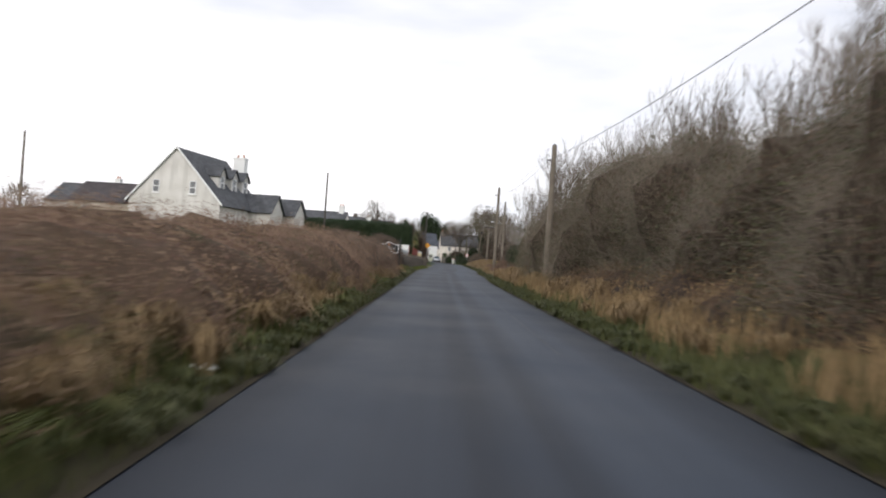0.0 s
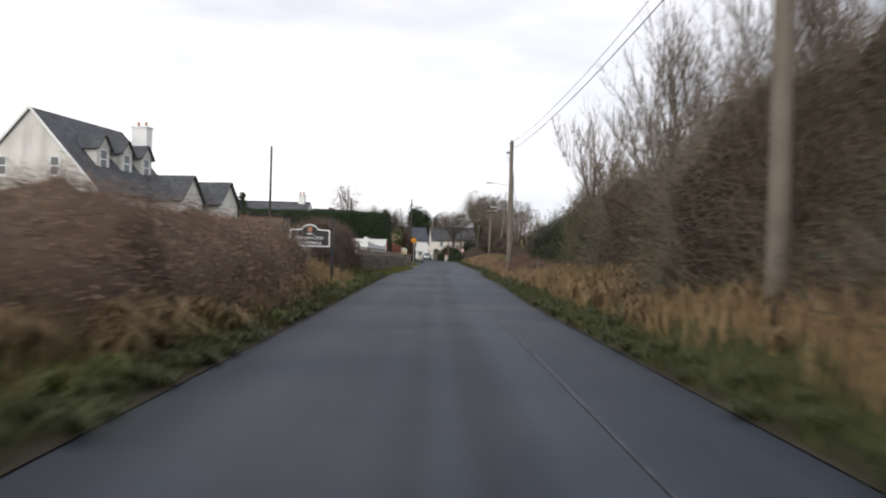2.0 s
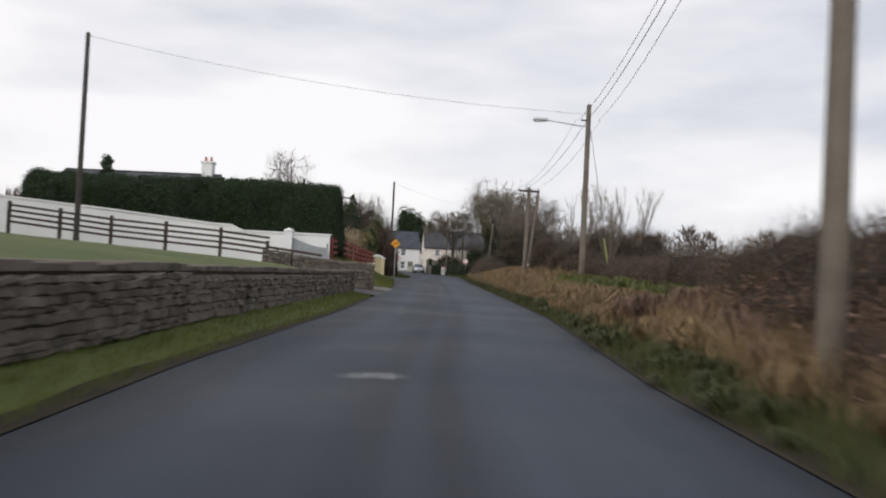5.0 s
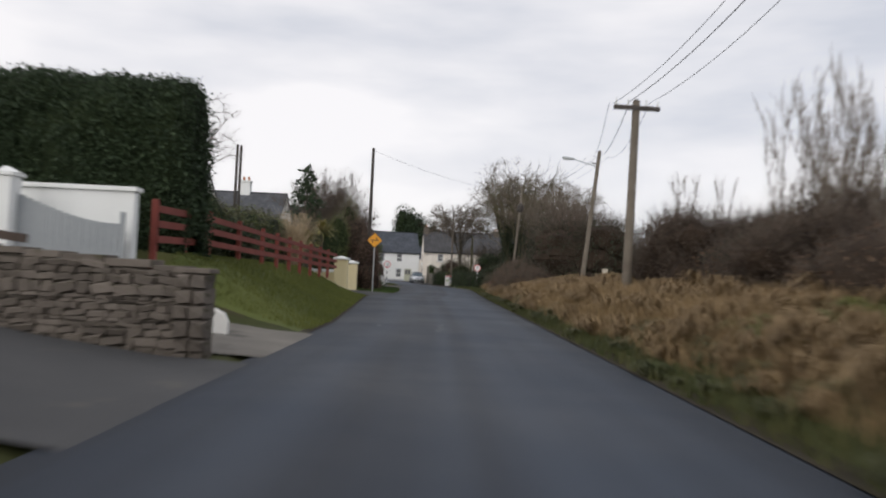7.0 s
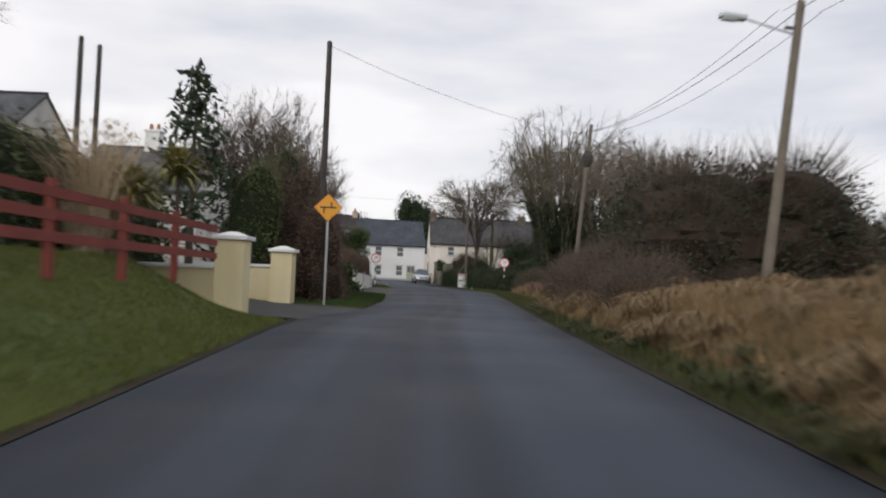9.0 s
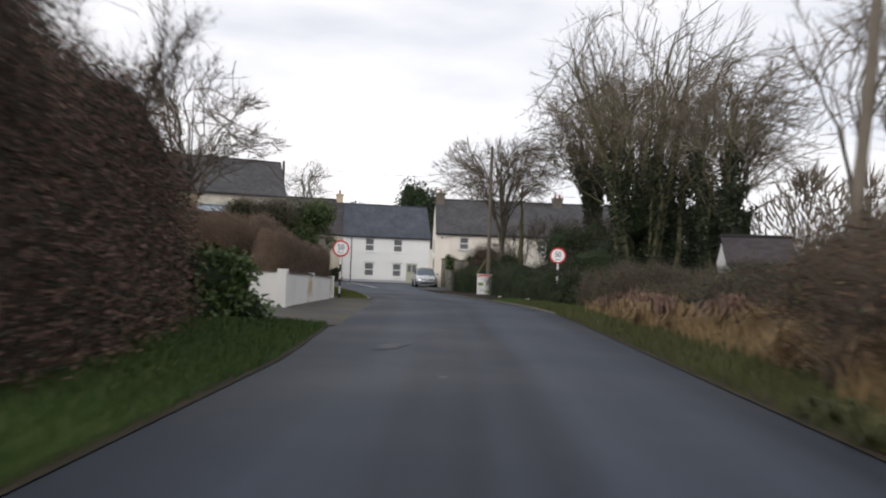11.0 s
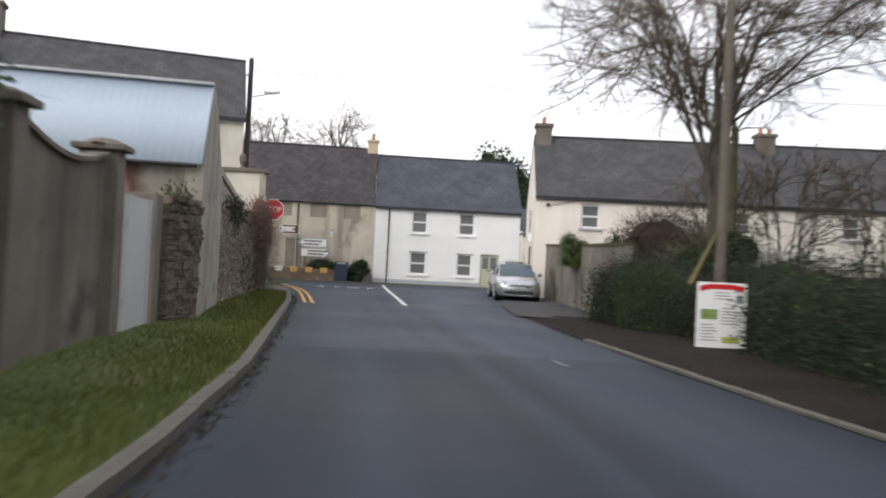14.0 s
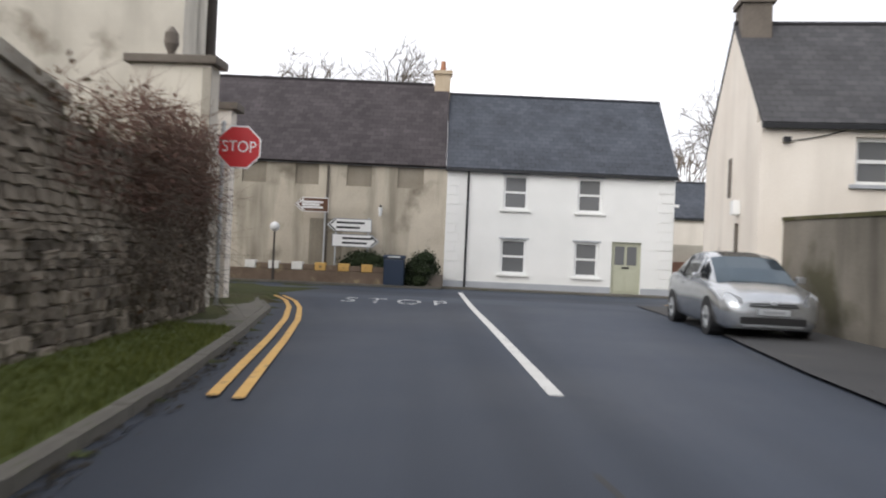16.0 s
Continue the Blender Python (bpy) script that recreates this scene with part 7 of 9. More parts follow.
# porch wings on the lane side
for yy, xx, hh in ((8.6, DW + 2.6, 4.6), (13.0, DW + 3.6, 4.5)):
    bmf = bmesh.new()
    vs = [bmf.verts.new(p) for p in ((xx, yy - 1.7, -0.6), (xx, yy + 1.7, -0.6), (xx, yy + 1.7, 2.7), (xx, yy, hh), (xx, yy - 1.7, 2.7))]
    bmf.faces.new(vs)
    r_ = bmesh.ops.extrude_face_region(bmf, geom=list(bmf.faces))
    for v in [g for g in r_["geom"] if isinstance(g, bmesh.types.BMVert)]:
        v.co.x -= 4.6
    pw = part("wing", bmf, M_OFFWHITE, dh, "white gabled side wing")
    part("wing_roof", roof_mesh("wing_roof", [(xx + 0.25, yy - 2.0, 2.45), (xx - 5.2, yy - 2.0, 2.45), (xx - 5.2, yy, hh), (xx + 0.25, yy, hh)], [(xx - 5.2, yy + 2.0, 2.45), (xx + 0.25, yy + 2.0, 2.45), (xx + 0.25, yy, hh), (xx - 5.2, yy, hh)], M_TILE_GREY, 0.1), M_TILE_GREY, pw)


def simple_house(at, turn, L, D, E_, R_, wall, roof, label, wins=(), chim=()):
    """A plain gabled house far off: walls with openings, roof, windows, chimneys."""
    h = thing("house", label, "house", at, turn)
    part("wall", wall_bm(L, E_, 0.3, list(wins), base=-1.0), wall, h)
    part("wall", boxes((0.003, L - 0.003, D - 0.3, D, -1.0, E_)), wall, h)
    gable_walls(h, L, D, E_, R_, wall, base=-1.0, thick=0.302)
    gable_roof(h, L, D, E_, R_, roof, over=0.2)
    for w in wins:
        window(h, *w)
    for c in chim:
        chimney(h, c, D / 2, R_ - 0.8, R_ + 1.1, 0.8, 0.7, M_WHITE, M_WHITE, 2)
    return h


simple_house((-56, 108, 2.6), -12, 12, 7, 3.0, 5.6, M_OFFWHITE, M_TILE_GREY, "far white bungalow with brown roof", [(2, 3.2, 1.0, 2.2), (6, 7.2, 1.0, 2.2)], (9,))
simple_house((-47, 96, 2.6), -10, 9, 7, 2.8, 5.2, M_RENDER_GREY, M_SLATE_BROWN, "low grey bungalow beyond the field", [(2, 3.2, 1.0, 2.2)])
simple_house((-27, 118, 2.3), -4, 12, 7, 2.7, 4.9, M_OFFWHITE, M_TILE_GREY, "white bungalow with grey roof behind the cypress hedge", [(2, 3.2, 1.0, 2.2)], (11.0,))
simple_house((-22.5, 137, 1.6), 0, 8.5, 7, 3.4, 5.9, M_OFFWHITE, M_TILE_GREY, "bungalow with grey hipped roof behind the garden", [(2, 3.2, 1.0, 2.2)])
simple_house((-17.5, 150, 0.8), 0, 6.5, 6, 4.2, 6.6, M_OFFWHITE, M_TILE_GREY, "white house behind the garden trees", [(2, 3.2, 2.0, 3.2)], (3.0,))
simple_house((34, 128, -0.3), -8, 10, 7, 2.6, 4.8, M_WHITE, M_SLATE, "far white farmhouse with slate roof across the field", [(1.5, 2.6, 1.0, 2.0), (4.5, 5.6, 1.0, 2.0)], (9.0,))
simple_house((41, 110, -0.3), -14, 12, 7, 3.9, 6.0, M_WHITE, M_SLATE, "far white two-storey house with slate roof across the field", [(1.5, 2.8, 2.2, 3.3), (4.5, 5.8, 2.2, 3.3), (8, 9.3, 2.2, 3.3)], ())
simple_house((11.6, 160.0, 0.3), -12, 2.4, 3.0, 1.7, 2.6, M_WHITE, M_SLATE_BROWN, "small white outhouse behind the grass bank")

for at, turn, ln in (((17.9, 137.0, 0.0), -3, 9.0),):
    sh = thing("farm_shed", "grey corrugated farm shed across the grass", "shed", at, turn)
    part("wall", boxes((0, ln, 0, 4, -0.3, 2.75)), M_YARD, sh)
    part("roof", roof_mesh("roof", [(-0.2, -0.2, 2.75), (ln + 0.2, -0.2, 2.75), (ln + 0.2, 2, 3.8), (-0.2, 2, 3.8)], [(ln + 0.2, 4.2, 2.75), (-0.2, 4.2, 2.75), (-0.2, 2, 3.8), (ln + 0.2, 2, 3.8)], M_SHED_ROOF), M_SHED_ROOF, sh)

# ---- walls, fences, poles, signs, car ----
def wl(y, off=0.0):
    """A place on the line of the village wall; off: metres towards the lane."""
    return (-3.45 - (y - 164) * 0.2412 + off * 0.972, y + off * 0.2345)


WALL_TURN = math.degrees(math.atan2(1.0, -0.2412))


def pole_mesh(h, r0, r1, n=12):
    bm = bmesh.new()
    tube(bm, (0, 0, -0.4), (0, 0, h), r0, r1, n)
    return bm


def wire(name, a, b, sag, label, r=0.012, group="overhead wires"):
    bm = bmesh.new()
    a, b = Vector(a), Vector(b)
    n = 24
    pts = [a.lerp(b, k / n) - Vector((0, 0, sag * 4 * (k / n) * (1 - k / n))) for k in range(n + 1)]
    rings = []
    q = (b - a).to_track_quat("Z", "Y").to_matrix()
    for p in pts:
        rings.append([bm.verts.new(p + q @ Vector((r * math.cos(i * 2.094), r * math.sin(i * 2.094), 0))) for i in range(3)])
    for r0, r1 in zip(rings, rings[1:]):
        for i in range(3):
            bm.faces.new((r0[i], r0[(i + 1) % 3], r1[(i + 1) % 3], r1[i]))
    return whole(name, bm, M_WIRE, label, "cable", group=group)


def utility_pole(at, h, label, r=0.14, mat=None, lean=(0, 0), arm=0.0, lamp=0.0, pins=True, lamp_z=0.9, bulb=0.0):
    """Timber pole with its top fittings, street lamp or crossarm where it has them. Leans by degrees about x and y."""
    root = thing("utility_pole", label, "utility pole", at, group="poles along the lane")
    root.matrix_world = pose(*at, lean[0], lean[1], 0)
    mt = mat or M_POLE_WOOD
    part("pole", pole_mesh(h, r, r * 0.72), mt, root)
    part("pole_cap", tubed((0, 0, h), (0, 0, h + 0.06), r * 0.76, r * 0.3, 10), M_POLE_DARK, root)
    if arm:
        cr = part("crossarm", boxes((-arm / 2, arm / 2, -0.12, -0.02, h - 0.25, h - 0.13), bevel=0.01), M_POLE_DARK, root)
        for x in (-arm * 0.45, -arm * 0.2, arm * 0.2, arm * 0.45):
            part("insulator", tubed((x, -0.07, h - 0.13), (x, -0.07, h + 0.05), 0.035, 0.02, 8), M_UPVC, cr)
    elif pins:
        br = part("bracket", boxes((-0.32, 0.02, -0.05, 0.05, h - 0.72, h - 0.66), bevel=0.01), M_POLE_DARK, root)
        part("insulator", tubed((-0.30, 0, h - 0.66), (-0.30, 0, h - 0.5), 0.035, 0.02, 8), M_UPVC, br)
    if lamp:
        z = h - lamp_z
        ar = part("lamp_arm", tubed((0, 0, z - 0.05), (-lamp + 0.3, 0, z + 0.18), 0.03, 0.025, 8), M_STEEL, root)
        bmv = bmesh.new()
        box(bmv, -lamp - 0.35, -lamp + 0.32, -0.13, 0.13, z + 0.13, z + 0.26, bevel=0.05)
        hd = part("lamp_head", bmv, M_STEEL, root, "grey street lamp head")
        part("lens", boxes((-lamp - 0.28, -lamp + 0.1, -0.10, 0.10, z + 0.09, z + 0.128), bevel=0.02), M_UPVC, hd)
    if bulb:
        z = h - 1.45
        bmv = bmesh.new()
        prof = ((-0.38, 0.05), (-0.30, 0.17), (-0.1, 0.24), (0.12, 0.24), (0.24, 0.15), (0.34, 0.12))
        for (z0, r0), (z1, r1) in zip(prof, prof[1:]):
            tube(bmv, (0, 0, z + z0), (0, 0, z + z1), r0, r1, 14, caps=False)
        part("joint_box", bmv, M_POLE_DARK, root, "black bulging cable joint box")
    return root


utility_pole((4.95, 34.8, 0.8), 6.0, "grey timber pole at the edge of the thicket", 0.15)
utility_pole((5.2, 70.8, 0.4), 7.75, "tall grey timber pole by the bushes", 0.15)
utility_pole((8.1, 97.8, 0.8), 8.2, "grey timber pole with a street lamp", 0.15, lean=(0, 0), lamp=2.2, lamp_z=0.95)
M_LICHEN = surface("yellow_lichened_bark", (0.075, 0.064, 0.028), (0.17, 0.145, 0.058), 2.0, 0.9, 20.0, 0.4)
M_GUARD = surface("yellow_green_plastic", (0.19, 0.20, 0.065), (0.27, 0.27, 0.10), 2.0, 0.5, 20.0, 0.05)
sy = thing("stay_wire", "slanting pole stay with a yellow-green plastic guard", "cable", (8.1, 97.9, 0.0))
part("wire", tubed((0.06, 0.0, 8.3), (1.55, 0.0, 0.2), 0.012, n=6), M_WIRE, sy)
part("guard", tubed((0.98, 0.0, 2.95), (1.42, 0.0, 0.6), 0.055, n=8), M_GUARD, sy)
utility_pole((6.85, 108.7, 0.8), 5.45, "grey timber pole with a crossarm of insulators", 0.14, lean=(0, 0.9), arm=1.25)
utility_pole((9.75, 129.8, 0.6), 7.9, "leaning timber pole with a street lamp", 0.14, lean=(0, 5.5), lamp=1.65, lamp_z=0.8)
utility_pole((7.35, 143.5, 0.4), 7.5, "thin pale leaning pole with a black joint box", 0.10, lean=(0, 4.4), bulb=1, pins=False, mat=M_POLE_WOOD)
utility_pole((-14.9, 97.9, 1.9), 9.2, "tall slim dark timber pole beyond the garden", 0.13, mat=M_POLE_DARK, pins=False)
utility_pole((-2.58, 137.75, 0.15), 9.15, "dark timber pole in the hedge behind the warning sign", 0.13, mat=M_POLE_DARK, pins=False)
utility_pole((3.85, 177.3, 0.05), 8.7, "brown timber pole beside the roadside tree", 0.115, mat=M_POLE_BROWN, pins=True)
lb = thing("leaning_branch", "yellow lichened dead branch leaning out of the hedge", "branch", (3.0, 176.7, 0.0))
part("limb", tubed((0.15, -0.1, 1.15), (0.75, 0.6, 2.15), 0.045, 0.035, 8), M_LICHEN, lb)
part("limb", tubed((0.75, 0.6, 2.15), (1.25, 1.0, 3.1), 0.035, 0.018, 8), M_BARK, lb)
utility_pole((-12.1, 193.6, 0.1), 9.6, "dark timber pole with fittings at the street corner", 0.14, mat=M_POLE_DARK, lamp=-1.0, lamp_z=1.6)
utility_pole((-11.4, 137.7, 0.8), 8.3, "timber pole in the gardens", 0.12, mat=M_POLE_DARK, pins=False)
utility_pole((-11.7, 139.8, 0.8), 8.6, "timber pole in the gardens", 0.12, mat=M_POLE_DARK, pins=False)
utility_pole((-43, 78, 2.6), 8.6, "timber pole beyond the white house", 0.14, pins=False)
utility_pole((12.6, 152.0, 0.3), 3.3, "pale slanting post in the field", 0.09, lean=(0, -6), pins=False)

P_TOPS = ((6.3, -2.0, 6.4), (4.7, 34.8, 6.1), (5.0, 70.8, 7.55), (8.1, 97.8, 8.4), (6.75, 108.7, 6.25), (10.5, 129.8, 8.3), (8.0, 143.5, 7.6), (3.85, 177.3, 8.3))
for k, (a, b) in enumerate(zip(P_TOPS, P_TOPS[1:])):
    wire("overhead_wire", a, b, 0.45, "black overhead cable between poles", 0.012)
    if k in (2, 3, 4, 5):
        for o in (-0.5, 0.5):
            wire("overhead_wire", (a[0] + o * (0.3 if k == 2 else 1.1), a[1], a[2] - 0.05), (b[0] + o * 0.9, b[1], b[2] - 0.08), 0.55, "thin overhead wire between poles", 0.0085)
wire("overhead_wire", (4.6, 34.8, 6.3), (5.0, 70.8, 8.0), 0.5, "thin overhead wire between poles", 0.0075)
wire("overhead_wire", (-14.9, 97.9, 11.0), (8.1, 97.8, 8.6), 0.5, "thin service wire across the lane", 0.008)
wire("overhead_wire", (-12.1, 193.6, 9.2), (24.0, 199.0, 9.6), 0.3, "thin wire along the street", 0.010)
wire("overhead_wire", (-2.58, 137.75, 9.2), (8.0, 143.5, 7.4), 0.4, "thin wire across the lane", 0.008)


# --- signs ---
def post_sign(name, at, turn, h, label, post_mat, r=0.038):
    root = thing(name, label, "road sign", at, turn)
    part("post", tubed((0, 0.03, -0.2), (0, 0.03, h), r, n=10), post_mat, root)
    return root


def disc(bm, x, y0, y1, z, r, n=32, turn=0.0):
    return tube(bm, (x, y0, z), (x, y1, z), r, r, n)


def speed_sign(at, turn, label, z=2.1, banded=True):
    root = thing("speed_limit_sign", label, "road sign", at, turn, group="speed limit signs")
    if banded:
        n = 6
        for k in range(n):
            z0, z1 = k * 1.75 / n, (k + 1) * 1.75 / n
            part("post", tubed((0, 0.035, z0 - (0.2 if k == 0 else 0)), (0, 0.035, z1), 0.042, n=10), M_BLACK if k % 2 == 0 else M_WHITE_PAINT, root, "black painted band" if k % 2 == 0 else "white painted band")
        part("post", tubed((0, 0.035, 1.75), (0, 0.035, z + 0.28), 0.038, n=10), M_STEEL, root)
    else:
        part("post", tubed((0, 0.035, -0.2), (0, 0.035, z + 0.28), 0.042, n=10), M_BLACK, root)
    pl = part("plate", disc(bmesh.new(), 0, -0.012, -0.004, z, 0.335), M_RED_SIGN, root, "red rim of the round plate")
    part("face", disc(bmesh.new(), 0, -0.016, -0.0122, z, 0.272), M_WHITE_PAINT, pl, "white face")
    writing("lettering", "50", 0.33, M_BLACK, pl, pose(0, -0.0185, z + 0.035, 90, 0, 0), 0.82, "black figures 50")
    writing("lettering", "km/h", 0.11, M_BLACK, pl, pose(0, -0.0185, z - 0.17, 90, 0, 0), 0.95)
    part("bracket", boxes((-0.16, 0.16, -0.004, 0.03, z + 0.1, z + 0.14), (-0.16, 0.16, -0.004, 0.03, z - 0.14, z - 0.1)), M_STEEL, root)
    return root


speed_sign((-2.80, 163.1, -0.03), 3, "round red-rimmed speed sign on a black and white post")
speed_sign((6.15, 164.6, 0.08), -8, "round red-rimmed speed sign in the ivy hedge", 2.05, True)

ws = post_sign("warning_sign", (-2.06, 135.75, 0.15), 3, 3.2, "amber diamond junction warning sign on a galvanised post", M_STEEL, 0.04)
bmv = bmesh.new()
s = 0.47
extrude_poly(bmv, [(0, 3.1 - s), (s, 3.1), (0, 3.1 + s), (-s, 3.1)], -0.014, -0.004)
pl = part("plate", bmv, M_YELLOW_SIGN, ws, "amber plate with thin black border")
bmv = bmesh.new()
box(bmv, -0.27, 0.27, -0.019, -0.0145, 3.08, 3.13)
box(bmv, -0.16, -0.11, -0.019, -0.0145, 2.92, 3.08)
box(bmv, 0.08, 0.13, -0.019, -0.0145, 3.13, 3.28)
part("symbol", bmv, M_BLACK, pl, "black staggered junction symbol")
bmv = bmesh.new()
for a, b in (((0, -1), (1, 0)), ((1, 0), (0, 1)), ((0, 1), (-1, 0)), ((-1, 0), (0, -1))):
    o, i = s - 0.008, s - 0.022
    vs = [bmv.verts.new((q[0] * r_, -0.0165, 3.1 + q[1] * r_)) for q, r_ in ((a, o), (b, o), (b, i), (a, i))]
    bmv.faces.new(vs)
part("border", bmv, M_BLACK, pl)

st = post_sign("stop_sign", (-9.72, 190.55, 0.1), 16, 3.45, "red octagonal STOP sign on a grey post by the wall", M_STEEL, 0.04)
for o in st.children:
    o.matrix_basis = Matrix.Translation((-0.32, 0.06, 0))
bmv = bmesh.new()
oc = [(0.40 / math.cos(math.pi / 8) * math.cos(math.pi / 8 + k * math.pi / 4), 2.97 + 0.40 / math.cos(math.pi / 8) * math.sin(math.pi / 8 + k * math.pi / 4)) for k in range(8)]
extrude_poly(bmv, oc, -0.012, -0.004)
pl = part("plate", bmv, M_WHITE_PAINT, st, "white rim of the plate")
bmv = bmesh.new()
extrude_poly(bmv, [(x * 0.93, 2.97 + (z - 2.97) * 0.93) for x, z in oc], -0.016, -0.0122)
part("face", bmv, M_RED_SIGN, pl, "red face")
writing("lettering", "STOP", 0.30, M_WHITE_PAINT, pl, pose(0, -0.0185, 2.97, 90, 0, 0), 0.88, "white letters STOP")
part("bracket", boxes((-0.33, 0.1, -0.004, 0.03, 3.1, 3.15), (-0.33, 0.1, -0.004, 0.03, 2.7, 2.75)), M_STEEL, st)

# town name board on two posts
tn = thing("town_sign", "black place-name board with white rim on two black posts", "sign", (-3.2, 48.9, 0.35), 2)
for x in (-0.70, 0.70):
    p_ = part("post", boxes((x - 0.045, x + 0.045, -0.01, 0.08, -0.6, 1.85 if x > 0 else 1.75), bevel=0.01), M_BLACK, tn)
    part("finial", tubed((x, 0.035, 1.85 if x > 0 else 1.75), (x, 0.035, 1.95 if x > 0 else 1.85), 0.055, 0.03, 10), M_BLACK, p_)


def board_outline(k):
    w, z0, z1, rise = 0.62 - k, 1.05 + k, 1.58 - k, 0.16
    pts = [(-w, z0), (w, z0), (w, z1 - 0.03), (w - 0.05, z1), (0.28, z1 + 0.01)]
    pts += [(0.24 * math.cos(a), z1 + rise * math.sin(a)) for a in np.linspace(0.15, math.pi - 0.15, 9)]
    return pts + [(-0.28, z1 + 0.01), (-w + 0.05, z1), (-w, z1 - 0.03)]


bd = part("board", extrude_poly(bmesh.new(), board_outline(0.0), -0.03, 0.0), M_WHITE_PAINT, tn, "white rim of the board")
part("face", extrude_poly(bmesh.new(), board_outline(0.035), -0.034, -0.0302), M_BLACK, bd, "black face")
writing("lettering", "Baile na Coille", 0.155, M_WHITE_PAINT, bd, pose(0, -0.037, 1.325, 90, 0, 0), 0.95)
writing("lettering", "BALLINAKILL", 0.135, M_WHITE_PAINT, bd, pose(0, -0.037, 1.165, 90, 0, 0), 0.98)
part("crest", extrude_poly(bmesh.new(), [(-0.07, 1.66), (-0.07, 1.54), (0, 1.47), (0.07, 1.54), (0.07, 1.66)], -0.038, -0.0345), M_POT, bd, "terracotta crest shield")
part("scroll", boxes((-0.10, 0.10, -0.038, -0.0345, 1.425, 1.455)), M_WHITE_PAINT, bd)

# notice board at the hedge
nb = thing("notice_board", "white notice board with red heading standing by the hedge", "notice board", (3.62, 176.15, 0.0), 2)
fb = part("panel", boxes((-0.43, 0.43, -0.012, 0.012, 0.02, 1.22), bevel=0.004), M_WHITE_PAINT, nb)
part("heading", extrude_poly(bmesh.new(), [(-0.385, 1.05), (-0.2, 1.10), (0.2, 1.10), (0.385, 1.05), (0.385, 1.15), (0.2, 1.19), (-0.2, 1.19), (-0.385, 1.15)], -0.016, -0.0125), M_RED_SIGN, fb, "dark red curved heading band")
M_PIC_GREEN = surface("printed_green_picture", (0.08, 0.16, 0.03), (0.30, 0.38, 0.14), 9.0, 0.5, 30, 0.0)
M_PIC_YELLOW = surface("printed_yellow_picture", (0.32, 0.36, 0.06), (0.50, 0.50, 0.14), 9.0, 0.5, 30, 0.0)
M_PRINT = plain("grey_print", (0.25, 0.26, 0.27), 0.6)
part("picture", boxes((-0.36, -0.06, -0.016, -0.0125, 0.56, 0.74)), M_PIC_GREEN, fb)
part("picture", boxes((0.02, 0.34, -0.016, -0.0125, 0.15, 0.26)), M_PIC_YELLOW, fb)
part("crest", boxes((0.24, 0.36, -0.016, -0.0125, 0.86, 1.0), bevel=0.002), M_PRINT, fb)
for x0, x1, z0, n in ((-0.12, 0.2, 0.92, 3), (0.0, 0.34, 0.48, 6), (-0.35, -0.06, 0.18, 6)):
    for k in range(n):
        part("text_line", boxes((x0, x1 - 0.04 * (k % 3), -0.016, -0.0125, z0 + k * 0.055, z0 + k * 0.055 + 0.018)), M_PRINT, fb)
for x in (-0.32, 0.32):
    part("stake", boxes((x - 0.025, x + 0.025, 0.013, 0.06, -0.3, 1.1)), M_POLE_DARK, nb)


# direction signs before the grey building (own x along the house fronts)
def direction_sign(s_, z, w, h, way, face, rim, label, lines, group="direction signs"):
    x, y = street(s_, 0.62)
    root = thing("direction_sign", label, "road sign", (x, y, 0.0), 11.65, group=group)
    tip = h * 0.55
    pts = [(-w / 2 + tip, z - h / 2), (w / 2, z - h / 2), (w / 2, z + h / 2), (-w / 2 + tip, z + h / 2), (-w / 2, z)]
    if way > 0:
        pts = [(-p[0], p[1]) for p in reversed(pts)]
    pl_ = part("plate", extrude_poly(bmesh.new(), pts, -0.02, 0.0), rim, root)
    k = 0.88
    cx = 0
    part("face", extrude_poly(bmesh.new(), [(cx + p[0] * 0.965, z + (p[1] - z) * k) for p in pts], -0.025, -0.0205), face, pl_)
    ink = M_BLACK if face is M_WHITE_PAINT else M_WHITE_PAINT
    for j in range(lines):
        zz = z + h * (0.18 - 0.36 * j / max(1, lines - 1))
        part("text_bar", boxes((-w * 0.28, w * (0.34 - 0.1 * (j % 2)), -0.029, -0.0255, zz - h * 0.075, zz + h * 0.075)), ink, pl_)
    bmv = bmesh.new()
    sg = -1 if way < 0 else 1
    for a, b in (((sg * (w / 2 - 0.07), 0), (sg * (w / 2 - tip - 0.02), 1)), ((sg * (w / 2 - 0.07), 0), (sg * (w / 2 - tip - 0.02), -1))):
        v_ = [bmv.verts.new((a[0], -0.0255, z)), bmv.verts.new((b[0], -0.0255, z + b[1] * h * 0.38)), bmv.verts.new((b[0] - sg * 0.07, -0.0255, z + b[1] * h * 0.38)), bmv.verts.new((a[0] - sg * 0.07, -0.0255, z))]
        bmv.faces.new(v_)
    part("chevron", bmv, ink, pl_)
    for px in ((w / 2 - 0.12) * (1 if way < 0 else -1),):
        part("post", tubed((px, 0.035, -0.1), (px, 0.035, z + h / 2 + 0.05), 0.034, n=8), M_STEEL, root)
    return root


direction_sign(-4.83, 2.80, 1.22, 0.52, -1, M_BROWN_SIGN, M_WHITE_PAINT, "brown tourist finger sign with pale text lines", 3)
direction_sign(-3.45, 2.12, 1.62, 0.48, -1, M_WHITE_PAINT, M_PRINT, "white finger direction sign with black text bars", 2)
direction_sign(-3.20, 1.57, 1.70, 0.46, 1, M_WHITE_PAINT, M_PRINT, "white finger direction sign with black text bars", 2)
